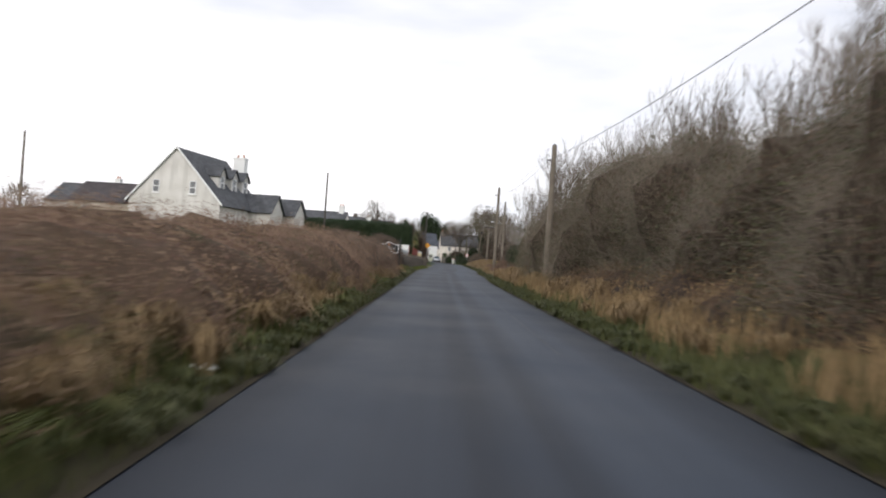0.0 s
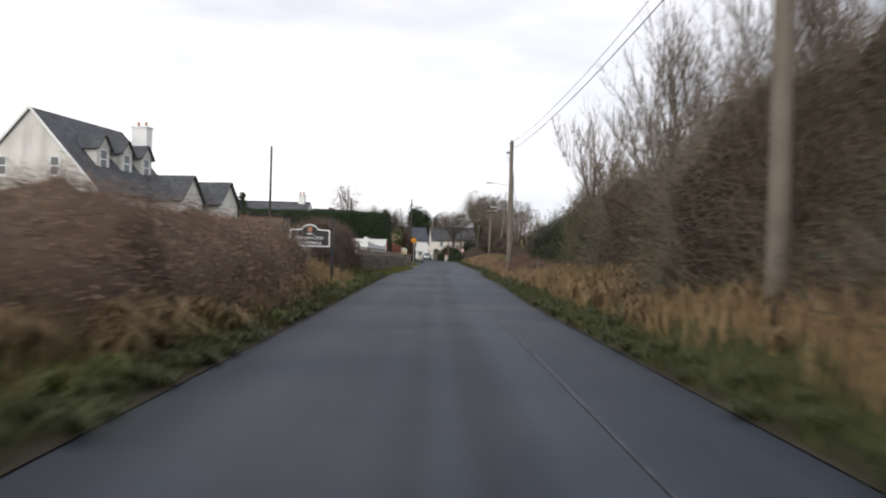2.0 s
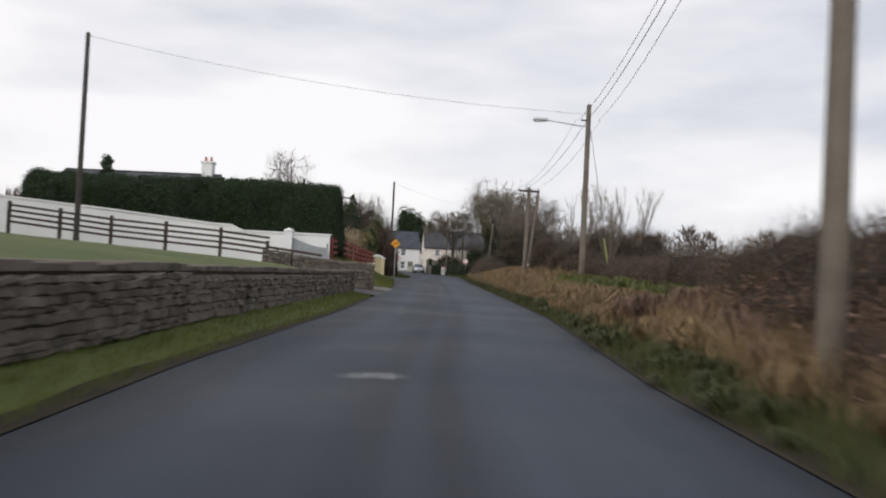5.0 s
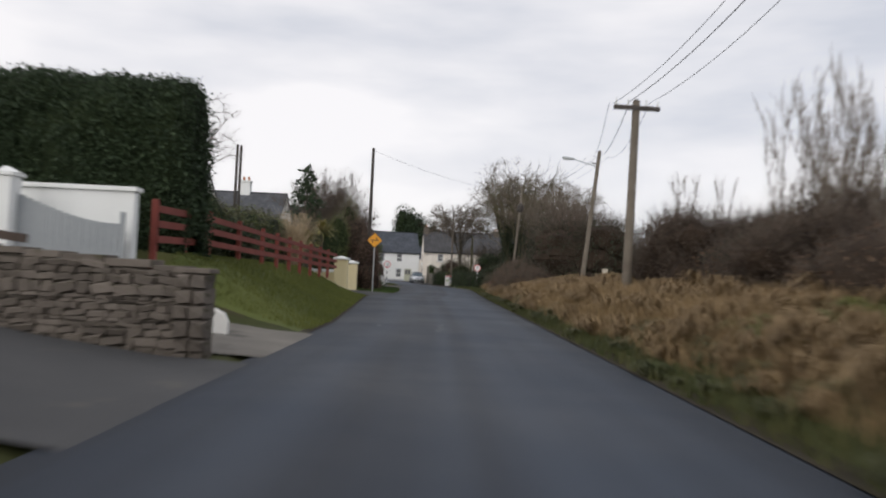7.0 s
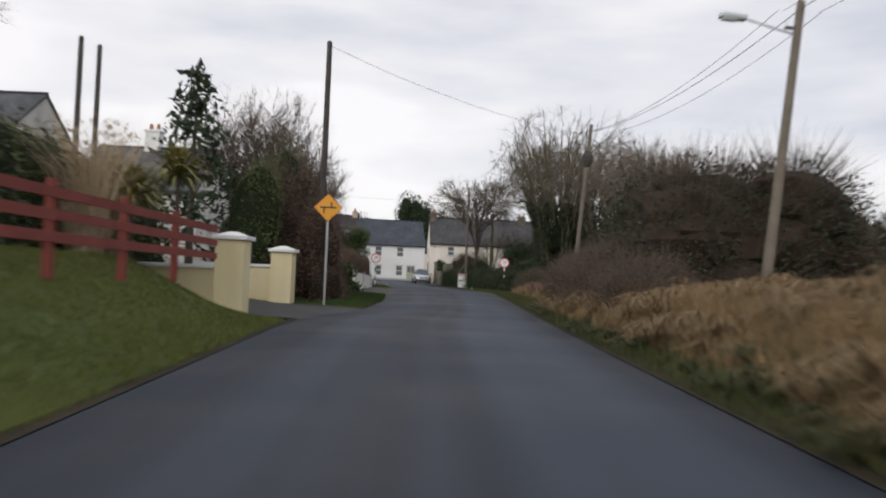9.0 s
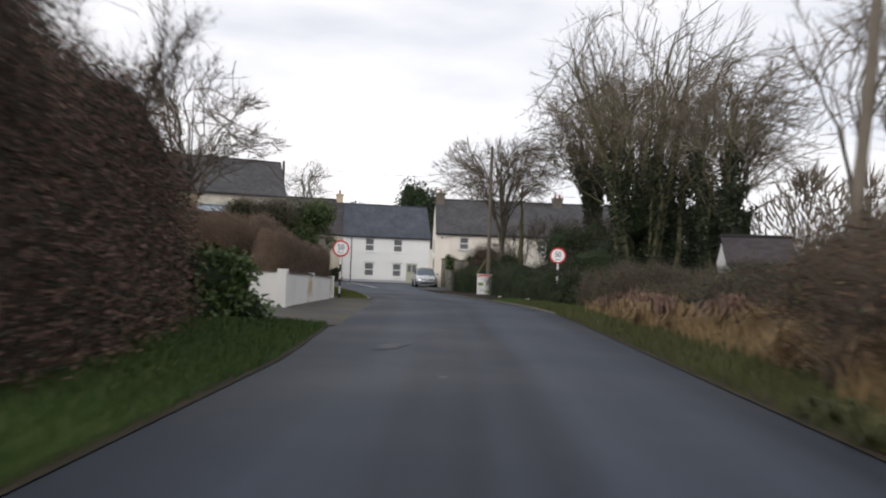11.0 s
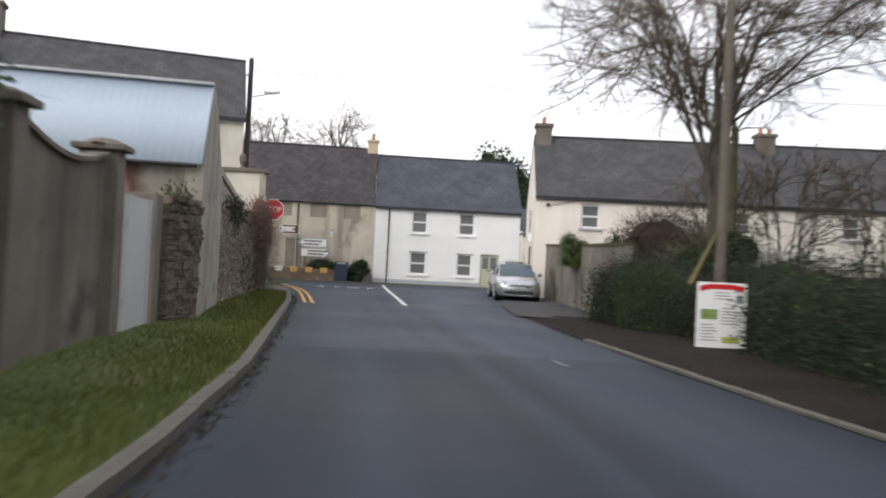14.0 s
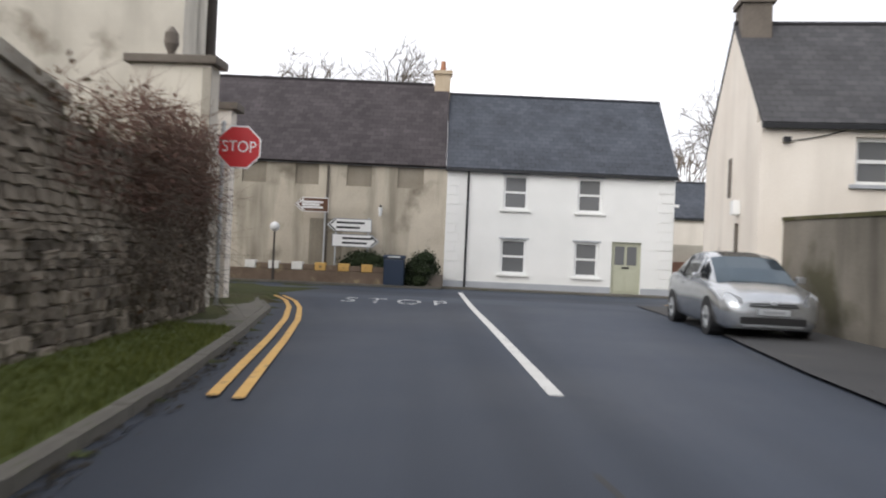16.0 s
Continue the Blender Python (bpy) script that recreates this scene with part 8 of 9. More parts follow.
# planter wall, bin, bushes under the signs
M_PLANT_WALL = surface("brown_planter_wall", (0.12, 0.085, 0.06), (0.20, 0.145, 0.105), 2.0, 0.9, 18, 0.4, spots=((0.30, 0.24, 0.15), 2.5, 0.6))
px_, py_ = street(-3.6, 0.95)
pw = thing("planter_wall", "low brown planter wall with a row of yellow and white painted blocks", "planter", (px_, py_, 0.05), 11.65)
part("wall", boxes((-4.3, 1.9, -0.15, 0.15, -0.1, 0.42), bevel=0.02), M_PLANT_WALL, pw)
for k in range(6):
    part("coping_block", boxes((-3.4 + k * 0.82, -3.02 + k * 0.82, -0.17, 0.17, 0.424, 0.70), bevel=0.03), M_LINE_YELLOW if k > 2 else M_WHITE_DIRTY, pw, "yellow painted block" if k > 2 else "white painted block")
    part("coping_dark", boxes((-3.01 + k * 0.82, -2.59 + k * 0.82, -0.15, 0.15, 0.424, 0.62), bevel=0.03), M_PLANT_WALL, pw)
x, y = street(-2.6, 0.65)
leafy_bush("planter_bush", (x, y, 0.35), 1.3, 0.35, 0.95, "dark green bush in the planter", M_CORE_GREEN, M_LEAF_DARK, 1800, 0.09, seed=71)
x, y = street(-0.85, 0.75)
leafy_bush("planter_bush", (x, y, 0.1), 0.75, 0.6, 1.3, "dark bushy evergreen beside the bin", M_CORE_GREEN, M_IVY, 2200, 0.09, seed=72)
x, y = street(-0.45, 0.9)
whole("planter_box", boxes((-0.55, 0.42, -0.2, 0.2, 0.0, 0.42), bevel=0.02), M_CHIM_DARK, "low dark wooden planter box at the house corner", "planter", (x, y, 0.07), 11.65)
x, y = street(-1.75, 1.05)
bn = thing("litter_bin", "dark blue plastic litter bin on the footpath", "bin", (x, y, 0.07), 11.65)
part("body", boxes((-0.36, 0.36, -0.3, 0.3, 0.0, 0.92), bevel=0.05), M_BIN, bn)
part("lid", boxes((-0.39, 0.39, -0.33, 0.33, 0.925, 1.06), bevel=0.05), M_BIN, bn)
part("label_strip", boxes((-0.22, 0.22, -0.345, -0.332, 0.96, 1.02)), M_GATE_TIN, bn)
lg = thing("globe_lamp", "white globe lamp on a short dark post", "lamp", street(-6.0, 1.1) + (0.07,), 0)
part("post", tubed((0, 0, 0), (0, 0, 1.72), 0.05, 0.035, 8), M_POLE_DARK, lg)
bmv = bmesh.new()
bmesh.ops.create_uvsphere(bmv, u_segments=16, v_segments=10, radius=0.17)
for v in bmv.verts:
    v.co.z += 1.88
part("globe", bmv, M_WHITE_PAINT, lg)
x, y = street(-2.4, 0.12)
wlmp = thing("wall_lamp", "small dark lamp bracket on the grey wall", "lamp", (x, y, 2.6), 11.65)
part("bracket", boxes((-0.03, 0.03, -0.16, 0.11, 0.25, 0.31)), M_FASCIA, wlmp)
part("lantern", tubed((0, -0.14, -0.1), (0, -0.14, 0.22), 0.05, 0.08, 8), M_UPVC, wlmp)


# --- the parked car ---
def car(at, turn):
    """Silver hatchback facing the lane: own y runs from nose (0) to tail, x across."""
    root = thing("car", "silver five-door hatchback parked by the wall, facing the lane", "car", at, turn)
    M_PAINT = surface("silver_car_paint", (0.47, 0.49, 0.51), (0.53, 0.55, 0.57), 2.0, 0.26, 60, 0.0, metal=0.80)
    M_TRIM = plain("black_car_trim", (0.015, 0.015, 0.016), 0.5)
    # grey-blue, part-metal base makes up the sky's reflection on the glass
    M_CGLASS_SKY = plain("car_glass", (0.20, 0.25, 0.29), 0.04, 0.60)
    M_SIDEGLASS = plain("dark_car_glass", (0.03, 0.035, 0.04), 0.06)
    M_LAMP = plain("headlamp_glass", (0.40, 0.42, 0.44), 0.08)
    # stations: y, half width at sill, at waist, bonnet or waist height, sill height
    st_ = ((0.00, 0.50, 0.56, 0.58, 0.24), (0.05, 0.66, 0.71, 0.67, 0.19), (0.20, 0.77, 0.81, 0.76, 0.17), (0.55, 0.81, 0.855, 0.86, 0.17), (1.05, 0.82, 0.862, 0.95, 0.17), (1.6, 0.82, 0.862, 0.97, 0.17),
           (2.4, 0.82, 0.862, 0.99, 0.17), (3.2, 0.82, 0.862, 1.02, 0.17), (3.8, 0.81, 0.845, 1.05, 0.18), (4.25, 0.76, 0.80, 1.05, 0.24), (4.42, 0.66, 0.70, 0.98, 0.34))
    bm = bmesh.new()
    rings = []
    for y, ws_, ww, hw, hs in st_:
        sec = [(ws_ * 0.9, hs), (ws_, hs + 0.07), (ww, hs + (hw - hs) * 0.50), (ww * 0.985, hs + (hw - hs) * 0.80), (ww * 0.90, hw - 0.015), (ww * 0.55, hw + 0.02), (0.0, hw + 0.035)]
        full = [(-x_, z_) for x_, z_ in sec] + [(x_, z_) for x_, z_ in reversed(sec[:-1])]
        rings.append([bm.verts.new((x_, y, z_)) for x_, z_ in full])
    for a, b in zip(rings, rings[1:]):
        for i in range(len(a) - 1):
            bm.faces.new((a[i], a[i + 1], b[i + 1], b[i]))
        bm.faces.new((a[-1], a[0], b[0], b[-1]))
    bm.faces.new(rings[0])
    bm.faces.new(list(reversed(rings[-1])))
    for f in bm.faces:
        f.smooth = True
    body = part("body", bm, M_PAINT, root)
    # cabin: steep arc from bonnet to tail
    cab = ((0.92, 0.73, 0.93, 0.70, 0.945), (1.30, 0.765, 0.95, 0.655, 1.19), (1.70, 0.775, 0.97, 0.615, 1.40), (2.05, 0.775, 0.98, 0.595, 1.485), (2.5, 0.775, 0.99, 0.585, 1.515), (3.1, 0.765, 1.01, 0.575, 1.475), (3.7, 0.735, 1.03, 0.55, 1.34), (4.22, 0.68, 1.04, 0.53, 1.14))
    bm = bmesh.new()
    rings = []
    for y, wb, zb, wt, zt in cab:
        full = [(-wb, zb - 0.04), (-wb * 0.5 - wt * 0.5, zb * 0.45 + zt * 0.55), (-wt, zt - 0.03), (-wt * 0.6, zt), (0, zt + 0.008), (wt * 0.6, zt), (wt, zt - 0.03), (wb * 0.5 + wt * 0.5, zb * 0.45 + zt * 0.55), (wb, zb - 0.04)]
        rings.append([bm.verts.new((x_, y, z_)) for x_, z_ in full])
    for a, b in zip(rings, rings[1:]):
        for i in range(len(a) - 1):
            bm.faces.new((a[i], a[i + 1], b[i + 1], b[i]))
    bm.faces.new(rings[0])
    bm.faces.new(list(reversed(rings[-1])))
    for f in bm.faces:
        f.smooth = True
    part("cabin", bm, M_PAINT, root)

    def skin(i0, i1, j0, j1, push):
        b_ = bmesh.new()
        vs = []
        for y, wb, zb, wt, zt in cab[i0:i1 + 1]:
            full = [(-wb, zb - 0.0), (-wb * 0.5 - wt * 0.5, zb * 0.45 + zt * 0.55), (-wt, zt - 0.03), (-wt * 0.6, zt), (0, zt + 0.008), (wt * 0.6, zt), (wt, zt - 0.03), (wb * 0.5 + wt * 0.5, zb * 0.45 + zt * 0.55), (wb, zb - 0.0)]
            vs.append([Vector((x_, y, z_)) for x_, z_ in full[j0:j1 + 1]])
        g = [[b_.verts.new(v + push(v)) for v in r_] for r_ in vs]
        for a, b in zip(g, g[1:]):
            for i in range(len(a) - 1):
                b_.faces.new((a[i], a[i + 1], b[i + 1], b[i]))
        r_ = bmesh.ops.solidify(b_, geom=list(b_.faces), thickness=0.006)
        return b_

    ws = part("windscreen", skin(0, 2, 2, 6, lambda v: Vector((0, -0.012, 0.014))), M_CGLASS_SKY, root, "reflective windscreen")
    part("rear_window", skin(5, 7, 3, 5, lambda v: Vector((0, 0.012, 0.012))), M_CGLASS_SKY, root)
    for sd, (j0, j1) in ((-1, (0, 2)), (1, (6, 8))):
        b_ = skin(1, 6, j0, j1, lambda v, sd=sd: Vector((sd * 0.012, 0.0, -0.028 if v.z > 1.1 else 0.03)))
        part("side_window", b_, M_SIDEGLASS, root)
        for y in (1.95, 3.05):
            k = [np.interp(y, [c[0] for c in cab], [c[i] for c in cab]) for i in range(1, 5)]
            b_ = bmesh.new()
            tube(b_, (sd * (k[0] + 0.012), y, k[1]), (sd * (k[2] + 0.014), y - 0.05, k[3] - 0.05), 0.035, 0.03, 6)
            part("pillar", b_, M_TRIM if y > 2 else M_PAINT, root)
    # nose: lamps, grille, plate, bumper strip
    for sd in (-1, 1):
        b_ = bmesh.new()
        vs = [Vector((sd * x_, y_, z_)) for x_, y_, z_ in ((0.50, -0.005, 0.60), (0.74, 0.14, 0.60), (0.825, 0.34, 0.74), (0.80, 0.60, 0.83), (0.66, 0.26, 0.775), (0.50, 0.05, 0.68))]
        b_.faces.new([b_.verts.new(v + Vector((sd * 0.012, -0.012, 0.012))) for v in vs])
        bmesh.ops.solidify(b_, geom=list(b_.faces), thickness=0.02)
        part("headlamp", b_, M_LAMP, root)
        mr = part("door_mirror", boxes((sd * 0.86 if sd > 0 else -1.03, 1.03 if sd > 0 else -0.86, 1.32, 1.44, 0.95, 1.09), bevel=0.035), M_PAINT, root)
        part("mirror_glass", boxes((sd * 0.95 - 0.06, sd * 0.95 + 0.06, 1.441, 1.447, 0.97, 1.07)), M_CGLASS_SKY, mr)
        part("door_handle", boxes((sd * 0.87 - 0.012, sd * 0.87 + 0.012, 2.75, 2.95, 0.86, 0.89), bevel=0.008), M_PAINT, root)
    part("grille", boxes((-0.40, 0.40, -0.020, 0.02, 0.565, 0.59), (-0.38, 0.38, -0.006, 0.03, 0.605, 0.625)), M_TRIM, root)
    part("badge", boxes((-0.05, 0.05, -0.02, 0.02, 0.61, 0.655), bevel=0.01), M_LAMP, root)
    part("air_intake", boxes((-0.54, 0.54, -0.014, 0.05, 0.27, 0.39), bevel=0.012), M_TRIM, root)
    part("number_plate", boxes((-0.26, 0.26, -0.035, -0.02, 0.43, 0.53), bevel=0.003), M_LAMP, root)
    part("plate_bar", boxes((-0.18, 0.18, -0.039, -0.0355, 0.455, 0.50)), M_PRINT, root)
    part("bumper_lip", boxes((-0.50, 0.50, -0.012, 0.08, 0.225, 0.25), bevel=0.01), M_PAINT, root)
    part("underbody", boxes((-0.70, 0.70, 0.3, 4.2, 0.16, 0.30)), M_TRIM, root)
    # wheels
    for sd in (-1, 1):
        for y in (0.90, 3.60):
            part("wheel_arch", tubed((sd * 0.60, y, 0.33), (sd * 0.868, y, 0.33), 0.355, n=24), M_TRIM, root)
            b_ = bmesh.new()
            tube(b_, (sd * 0.67, y, 0.305), (sd * 0.865, y, 0.305), 0.305, n=28)
            bmesh.ops.bevel(b_, geom=[e for e in b_.edges if abs(e.verts[0].co.x - e.verts[1].co.x) < 1e-6], offset=0.03, segments=2, affect="EDGES")
            ty = part("wheel", b_, M_TRIM, root)
            part("rim", tubed((sd * 0.80, y, 0.305), (sd * 0.872, y, 0.305), 0.205, n=24), M_STEEL, ty)
            part("hub", tubed((sd * 0.85, y, 0.305), (sd * 0.880, y, 0.305), 0.06, n=12), M_TRIM, ty)
            for k in range(5):
                a = k * 1.2566 + 0.3
                b2 = bmesh.new()
                tube(b2, (sd * 0.873, y + 0.07 * math.cos(a), 0.305 + 0.07 * math.sin(a)), (sd * 0.873, y + 0.19 * math.cos(a), 0.305 + 0.19 * math.sin(a)), 0.022, n=6)
                part("spoke", b2, M_STEEL, ty)
    part("roof_panel", skin(2, 4, 3, 5, lambda v: Vector((0, 0, 0.012))), M_SIDEGLASS, root, "dark glossy roof panel")
    part("wiper", boxes((-0.62, 0.10, 1.03, 1.05, 0.985, 1.0)), M_TRIM, root)
    part("wiper", boxes((0.0, 0.66, 0.99, 1.01, 0.965, 0.98)), M_TRIM, root)
    part("roof_aerial", tubed((0, 3.2, 1.42), (0, 3.35, 1.62), 0.006, n=5), M_TRIM, root)
    return root


car((-0.14, 191.05, 0.02), 7.6)

# --- timber fences ---
def rail_fence(name, pts, posts_gap, h, rails, material, label, post_w=0.11, rail_h=0.12, zs=None, group=""):
    """Post and rail fence over ground points (x, y, z)."""
    root = thing(name, label, "fence")
    for a, b in zip(pts, pts[1:]):
        a, b = Vector(a), Vector(b)
        n = max(1, round((b - a).length / posts_gap))
        for k in range(n):
            p, q = a.lerp(b, k / n), a.lerp(b, (k + 1) / n)
            tr = math.degrees(math.atan2((b - a).y, (b - a).x))
            o = part("post", boxes((-post_w / 2, post_w / 2, -post_w / 2, post_w / 2, -0.4, h + 0.08), bevel=0.008), material, root)
            o.matrix_basis = pose(p.x, p.y, p.z, 0, 0, tr)
            for r_ in range(rails):
                z = h * (r_ + 0.62) / rails
                L_ = (q - p).length
                o = part("rail", boxes((-0.02, L_ + 0.02, -post_w / 2 - 0.035, -post_w / 2 - 0.002, z - rail_h / 2 + rng.uniform(-0.01, 0.01), z + rail_h / 2), bevel=0.005), material, root)
                d_ = q - p
                o.matrix_basis = Matrix.Translation(p) @ d_.to_track_quat("X", "Z").to_matrix().to_4x4()
    return root


rail_fence("red_fence", [(-4.05, 103.6, 1.55), (-4.1, 107.5, 1.62), (-3.95, 113, 1.52), (-3.75, 119, 1.40), (-3.5, 128.2, 1.25)], 2.3, 0.92, 3, M_FENCE_RED, "red-brown three-rail timber fence along the grass bank", 0.12, 0.15)
rail_fence("dark_fence", [(-18.5, 98.9, 2.25), (-13.7, 98.75, 1.80), (-8.6, 98.65, 1.50), (-6.4, 98.6, 1.30)], 2.25, 1.02, 4, M_FENCE_DARK, "dark brown four-rail timber fence beside the driveway", 0.13, 0.10)
rail_fence("dark_fence", [(-6.4, 98.55, 1.45), (-3.9, 98.5, 1.18)], 2.5, 0.55, 1, M_FENCE_DARK, "single sloping dark brown rail on the stone wall", 0.13, 0.12)

# white garden wall with coping and gate pillar before the cypress hedge
gw = thing("garden_wall", "white rendered garden wall with stepped coping", "wall", kind="structure")
part("wall", boxes((-9.0, -4.05, 102.5, 102.72, 0.3, 2.58)), M_WHITE, gw)
part("wall", extrude_poly(bmesh.new(), [(-24.0, 0.3), (-9.003, 0.3), (-9.003, 2.80), (-9.2, 2.86), (-10.0, 2.87), (-15.0, 3.32), (-24.0, 4.0)], 102.5, 102.72), M_WHITE, gw)
part("coping", boxes((-8.55, -4.0, 102.44, 102.78, 2.583, 2.67), bevel=0.015), M_WHITE, gw)
part("coping", extrude_poly(bmesh.new(), [(-8.56, 2.583), (-8.56, 2.67), (-9.18, 2.95), (-10.0, 2.96), (-15.0, 3.41), (-24.0, 4.09), (-24.0, 4.003), (-15.0, 3.323), (-10.0, 2.873), (-9.2, 2.863), (-9.0, 2.80), (-9.0, 2.583)], 102.44, 102.78), M_WHITE, gw)
gp = thing("gate_pillar", "white gate pillar with a pyramid cap", "pillar", (-6.02, 101.7, 0.7))
part("shaft", boxes((-0.19, 0.19, -0.19, 0.19, -0.4, 1.98), bevel=0.01), M_WHITE, gp)
bmv = bmesh.new()
box(bmv, -0.23, 0.23, -0.23, 0.23, 1.983, 2.05, bevel=0.01)
tube(bmv, (0, 0, 2.05), (0, 0, 2.16), 0.27, 0.03, 4)
part("cap", bmv, M_WHITE, gp)
gt = thing("driveway_gate", "pale grey boarded gate with a curved top, closed", "gate", (-5.83, 101.8, 0.75), 12)
for k in range(14):
    x0 = k * 0.122
    zt = 1.62 - 0.42 * math.sin(min(1.0, k / 13) * math.pi * 0.5)
    part("board", boxes((x0, x0 + 0.118, -0.02, 0.02, 0.02, zt), bevel=0.004), M_GATE_GREY, gt)
part("frame", boxes((-0.05, -0.003, -0.04, 0.04, 0.0, 1.68), (1.715, 1.80, -0.04, 0.04, 0.0, 1.42), (0, 1.71, 0.021, 0.05, 0.2, 0.3), (0, 1.71, 0.021, 0.05, 0.95, 1.05)), M_GATE_GREY, gt)
wd = thing("wedge_stone", "white painted wedge-shaped stone at the driveway mouth", "stone", (-2.34, 101.45, 0.08), 8)
part("stone", extrude_poly(bmesh.new(), [(-1.4, -0.1), (0.43, -0.1), (0.43, 0.22), (0.36, 0.36), (-0.25, 0.66), (-1.4, 0.95)], -0.15, 0.15), M_WHITE_DIRTY, wd)

# cream gate piers and wing walls
for at, hgt in (((-3.25, 129.0, 0.1), 1.75), ((-3.36, 135.35, 0.1), 1.62)):
    pr = thing("gate_pier", "cream painted gate pier with a white moulded cap", "pillar", at, group="cream gate piers")
    part("shaft", boxes((-0.34, 0.34, -0.34, 0.34, -0.3, hgt), bevel=0.015), M_CREAM_PAINT, pr)
    cp = part("cap", boxes((-0.42, 0.42, -0.42, 0.42, hgt + 0.003, hgt + 0.10), bevel=0.02), M_WHITE, pr)
    bmv = tubed((0, 0, hgt + 0.10), (0, 0, hgt + 0.20), 0.50, 0.12, 4)
    bmesh.ops.rotate(bmv, verts=bmv.verts, cent=(0, 0, 0), matrix=Matrix.Rotation(math.pi / 4, 3, "Z"))
    part("cap_top", bmv, M_WHITE, cp)
wg = thing("wing_wall", "low cream wing wall with white coping beside the gate pier", "wall", kind="structure")
part("wall", boxes((-8.5, -3.72, 135.25, 135.5, -0.2, 1.22)), M_CREAM_PAINT, wg)
part("coping", boxes((-8.5, -3.72, 135.19, 135.56, 1.223, 1.31), bevel=0.015), M_WHITE, wg)
wg = thing("wing_wall", "low cream wing wall with white coping beside the gate pier", "wall", kind="structure")
part("wall", boxes((-6.5, -3.6, 128.9, 129.12, -0.2, 1.15)), M_CREAM_PAINT, wg)
part("coping", boxes((-6.5, -3.6, 128.84, 129.18, 1.153, 1.24), bevel=0.015), M_WHITE, wg)


def low_wall(name, pts, thick, material, cope_mat, label, cope=0.05):
    """A wall over (x, y, height) points, each stretch a part, with a coping along it."""
    root = thing(name, label, "wall", kind="structure")
    for (x0, y0, h0), (x1, y1, h1) in zip(pts, pts[1:]):
        L_ = math.dist((x0, y0), (x1, y1))
        bm_ = extrude_poly(bmesh.new(), [(0, -0.3), (L_, -0.3), (L_, h1), (0, h0)], 0.0, thick)
        tr = math.degrees(math.atan2(y1 - y0, x1 - x0))
        o = part("wall", bm_, material, root)
        o.matrix_basis = pose(x0, y0, 0, 0, 0, tr)
        if cope:
            o = part("coping", extrude_poly(bmesh.new(), [(-0.01, h0 + 0.003), (L_ + 0.01, h1 + 0.003), (L_ + 0.01, h1 + cope), (-0.01, h0 + cope)], -0.03, thick + 0.03), cope_mat, root)
            o.matrix_basis = pose(x0, y0, 0, 0, 0, tr)
    return root


low_wall("white_wall", [(-14.0, 153.75, 1.12), (-5.3, 154.45, 1.12), (-3.34, 154.72, 1.08)], 0.2, M_WHITE_DIRTY, M_CHIM_DARK, "white painted garden wall with dark coping and stains", 0.04)
low_wall("white_wall", [(-3.20, 154.78, 1.08), (-3.10, 158.8, 0.98), (-3.0, 162.4, 0.86)], 0.2, M_WHITE_DIRTY, M_CHIM_DARK, "white painted garden wall with rusty stains at its foot", 0.04)
for x, y, h in ((-3.27, 154.75, 1.20), (-3.21, 158.8, 1.08), (-3.08, 162.5, 0.95)):
    whole("wall_post", boxes((-0.14, 0.14, -0.14, 0.14, -0.2, h), bevel=0.02), M_WHITE_DIRTY, "white painted end post of the garden wall", "post", (x, y, 0))

# concrete panel wall with capped piers
pwall = thing("panel_wall", "stained concrete panel wall between capped piers", "wall", kind="structure")
pier_ys = (163.8, 166.15, 168.6, 171.65)
for k, y in enumerate(pier_ys):
    x, yy = wl(y)
    o = part("pier", boxes((-0.16, 0.16, -0.05, 0.45, -0.2, 2.5 if k else 2.0), bevel=0.01), M_PANEL, pwall)
    o.matrix_basis = pose(x, yy, 0.08, 0, 0, WALL_TURN)
    if k:
        part("pier_cap", boxes((-0.25, 0.25, -0.14, 0.54, 2.503, 2.58), bevel=0.02), M_PANEL, o)
        part("pier_cap", tubed((0, 0.2, 2.58), (0, 0.2, 2.66), 0.34, 0.16, 4), M_PANEL, o)
    if k < len(pier_ys) - 1:
        a, b = wl(y), wl(pier_ys[k + 1])
        L_ = math.dist(a, b) - 0.5
        h0_, h1_ = (1.95 if k == 0 else 2.40), 2.40
        top = [(0.0, h0_)] + [(L_ * f, h0_ + (h1_ - h0_) * f - 0.20 * math.sin(math.pi * f)) for f in np.linspace(0.08, 0.92, 9)] + [(L_, h1_)]
        o = part("panel", extrude_poly(bmesh.new(), [(0, -0.2), (L_, -0.2)] + top[::-1], 0.08, 0.26), M_PANEL, pwall)
        f0 = 0.25 / (L_ + 0.5)
        p = along(a, b, f0)
        o.matrix_basis = pose(p[0], p[1], 0.08, 0, 0, WALL_TURN)
        o = part("coping", extrude_poly(bmesh.new(), [(x_, z_ + 0.003) for x_, z_ in top] + [(x_, z_ + 0.06) for x_, z_ in top[::-1]], 0.03, 0.31), M_PANEL, pwall)
        o.matrix_basis = pose(p[0], p[1], 0.08, 0, 0, WALL_TURN)
x, y = wl(172.15)
gt = thing("sheet_gate", "tall pale grey sheet-metal gate, shut", "gate", (x, y, 0.08), WALL_TURN)
part("sheet", boxes((0.0, 1.25, 0.0, 0.04, 0.03, 1.98), bevel=0.004), M_GATE_TIN, gt)
for x0 in (0.0, 1.19):
    part("stile", boxes((x0, x0 + 0.06, -0.03, -0.001, 0.03, 1.98)), M_GATE_TIN, gt)
part("hinge", tubed((-0.03, 0.0, 0.4), (-0.03, 0.0, 0.55), 0.025, n=8), M_STEEL, gt)
part("hinge", tubed((-0.03, 0.0, 1.5), (-0.03, 0.0, 1.65), 0.025, n=8), M_STEEL, gt)
x, y = wl(173.75)
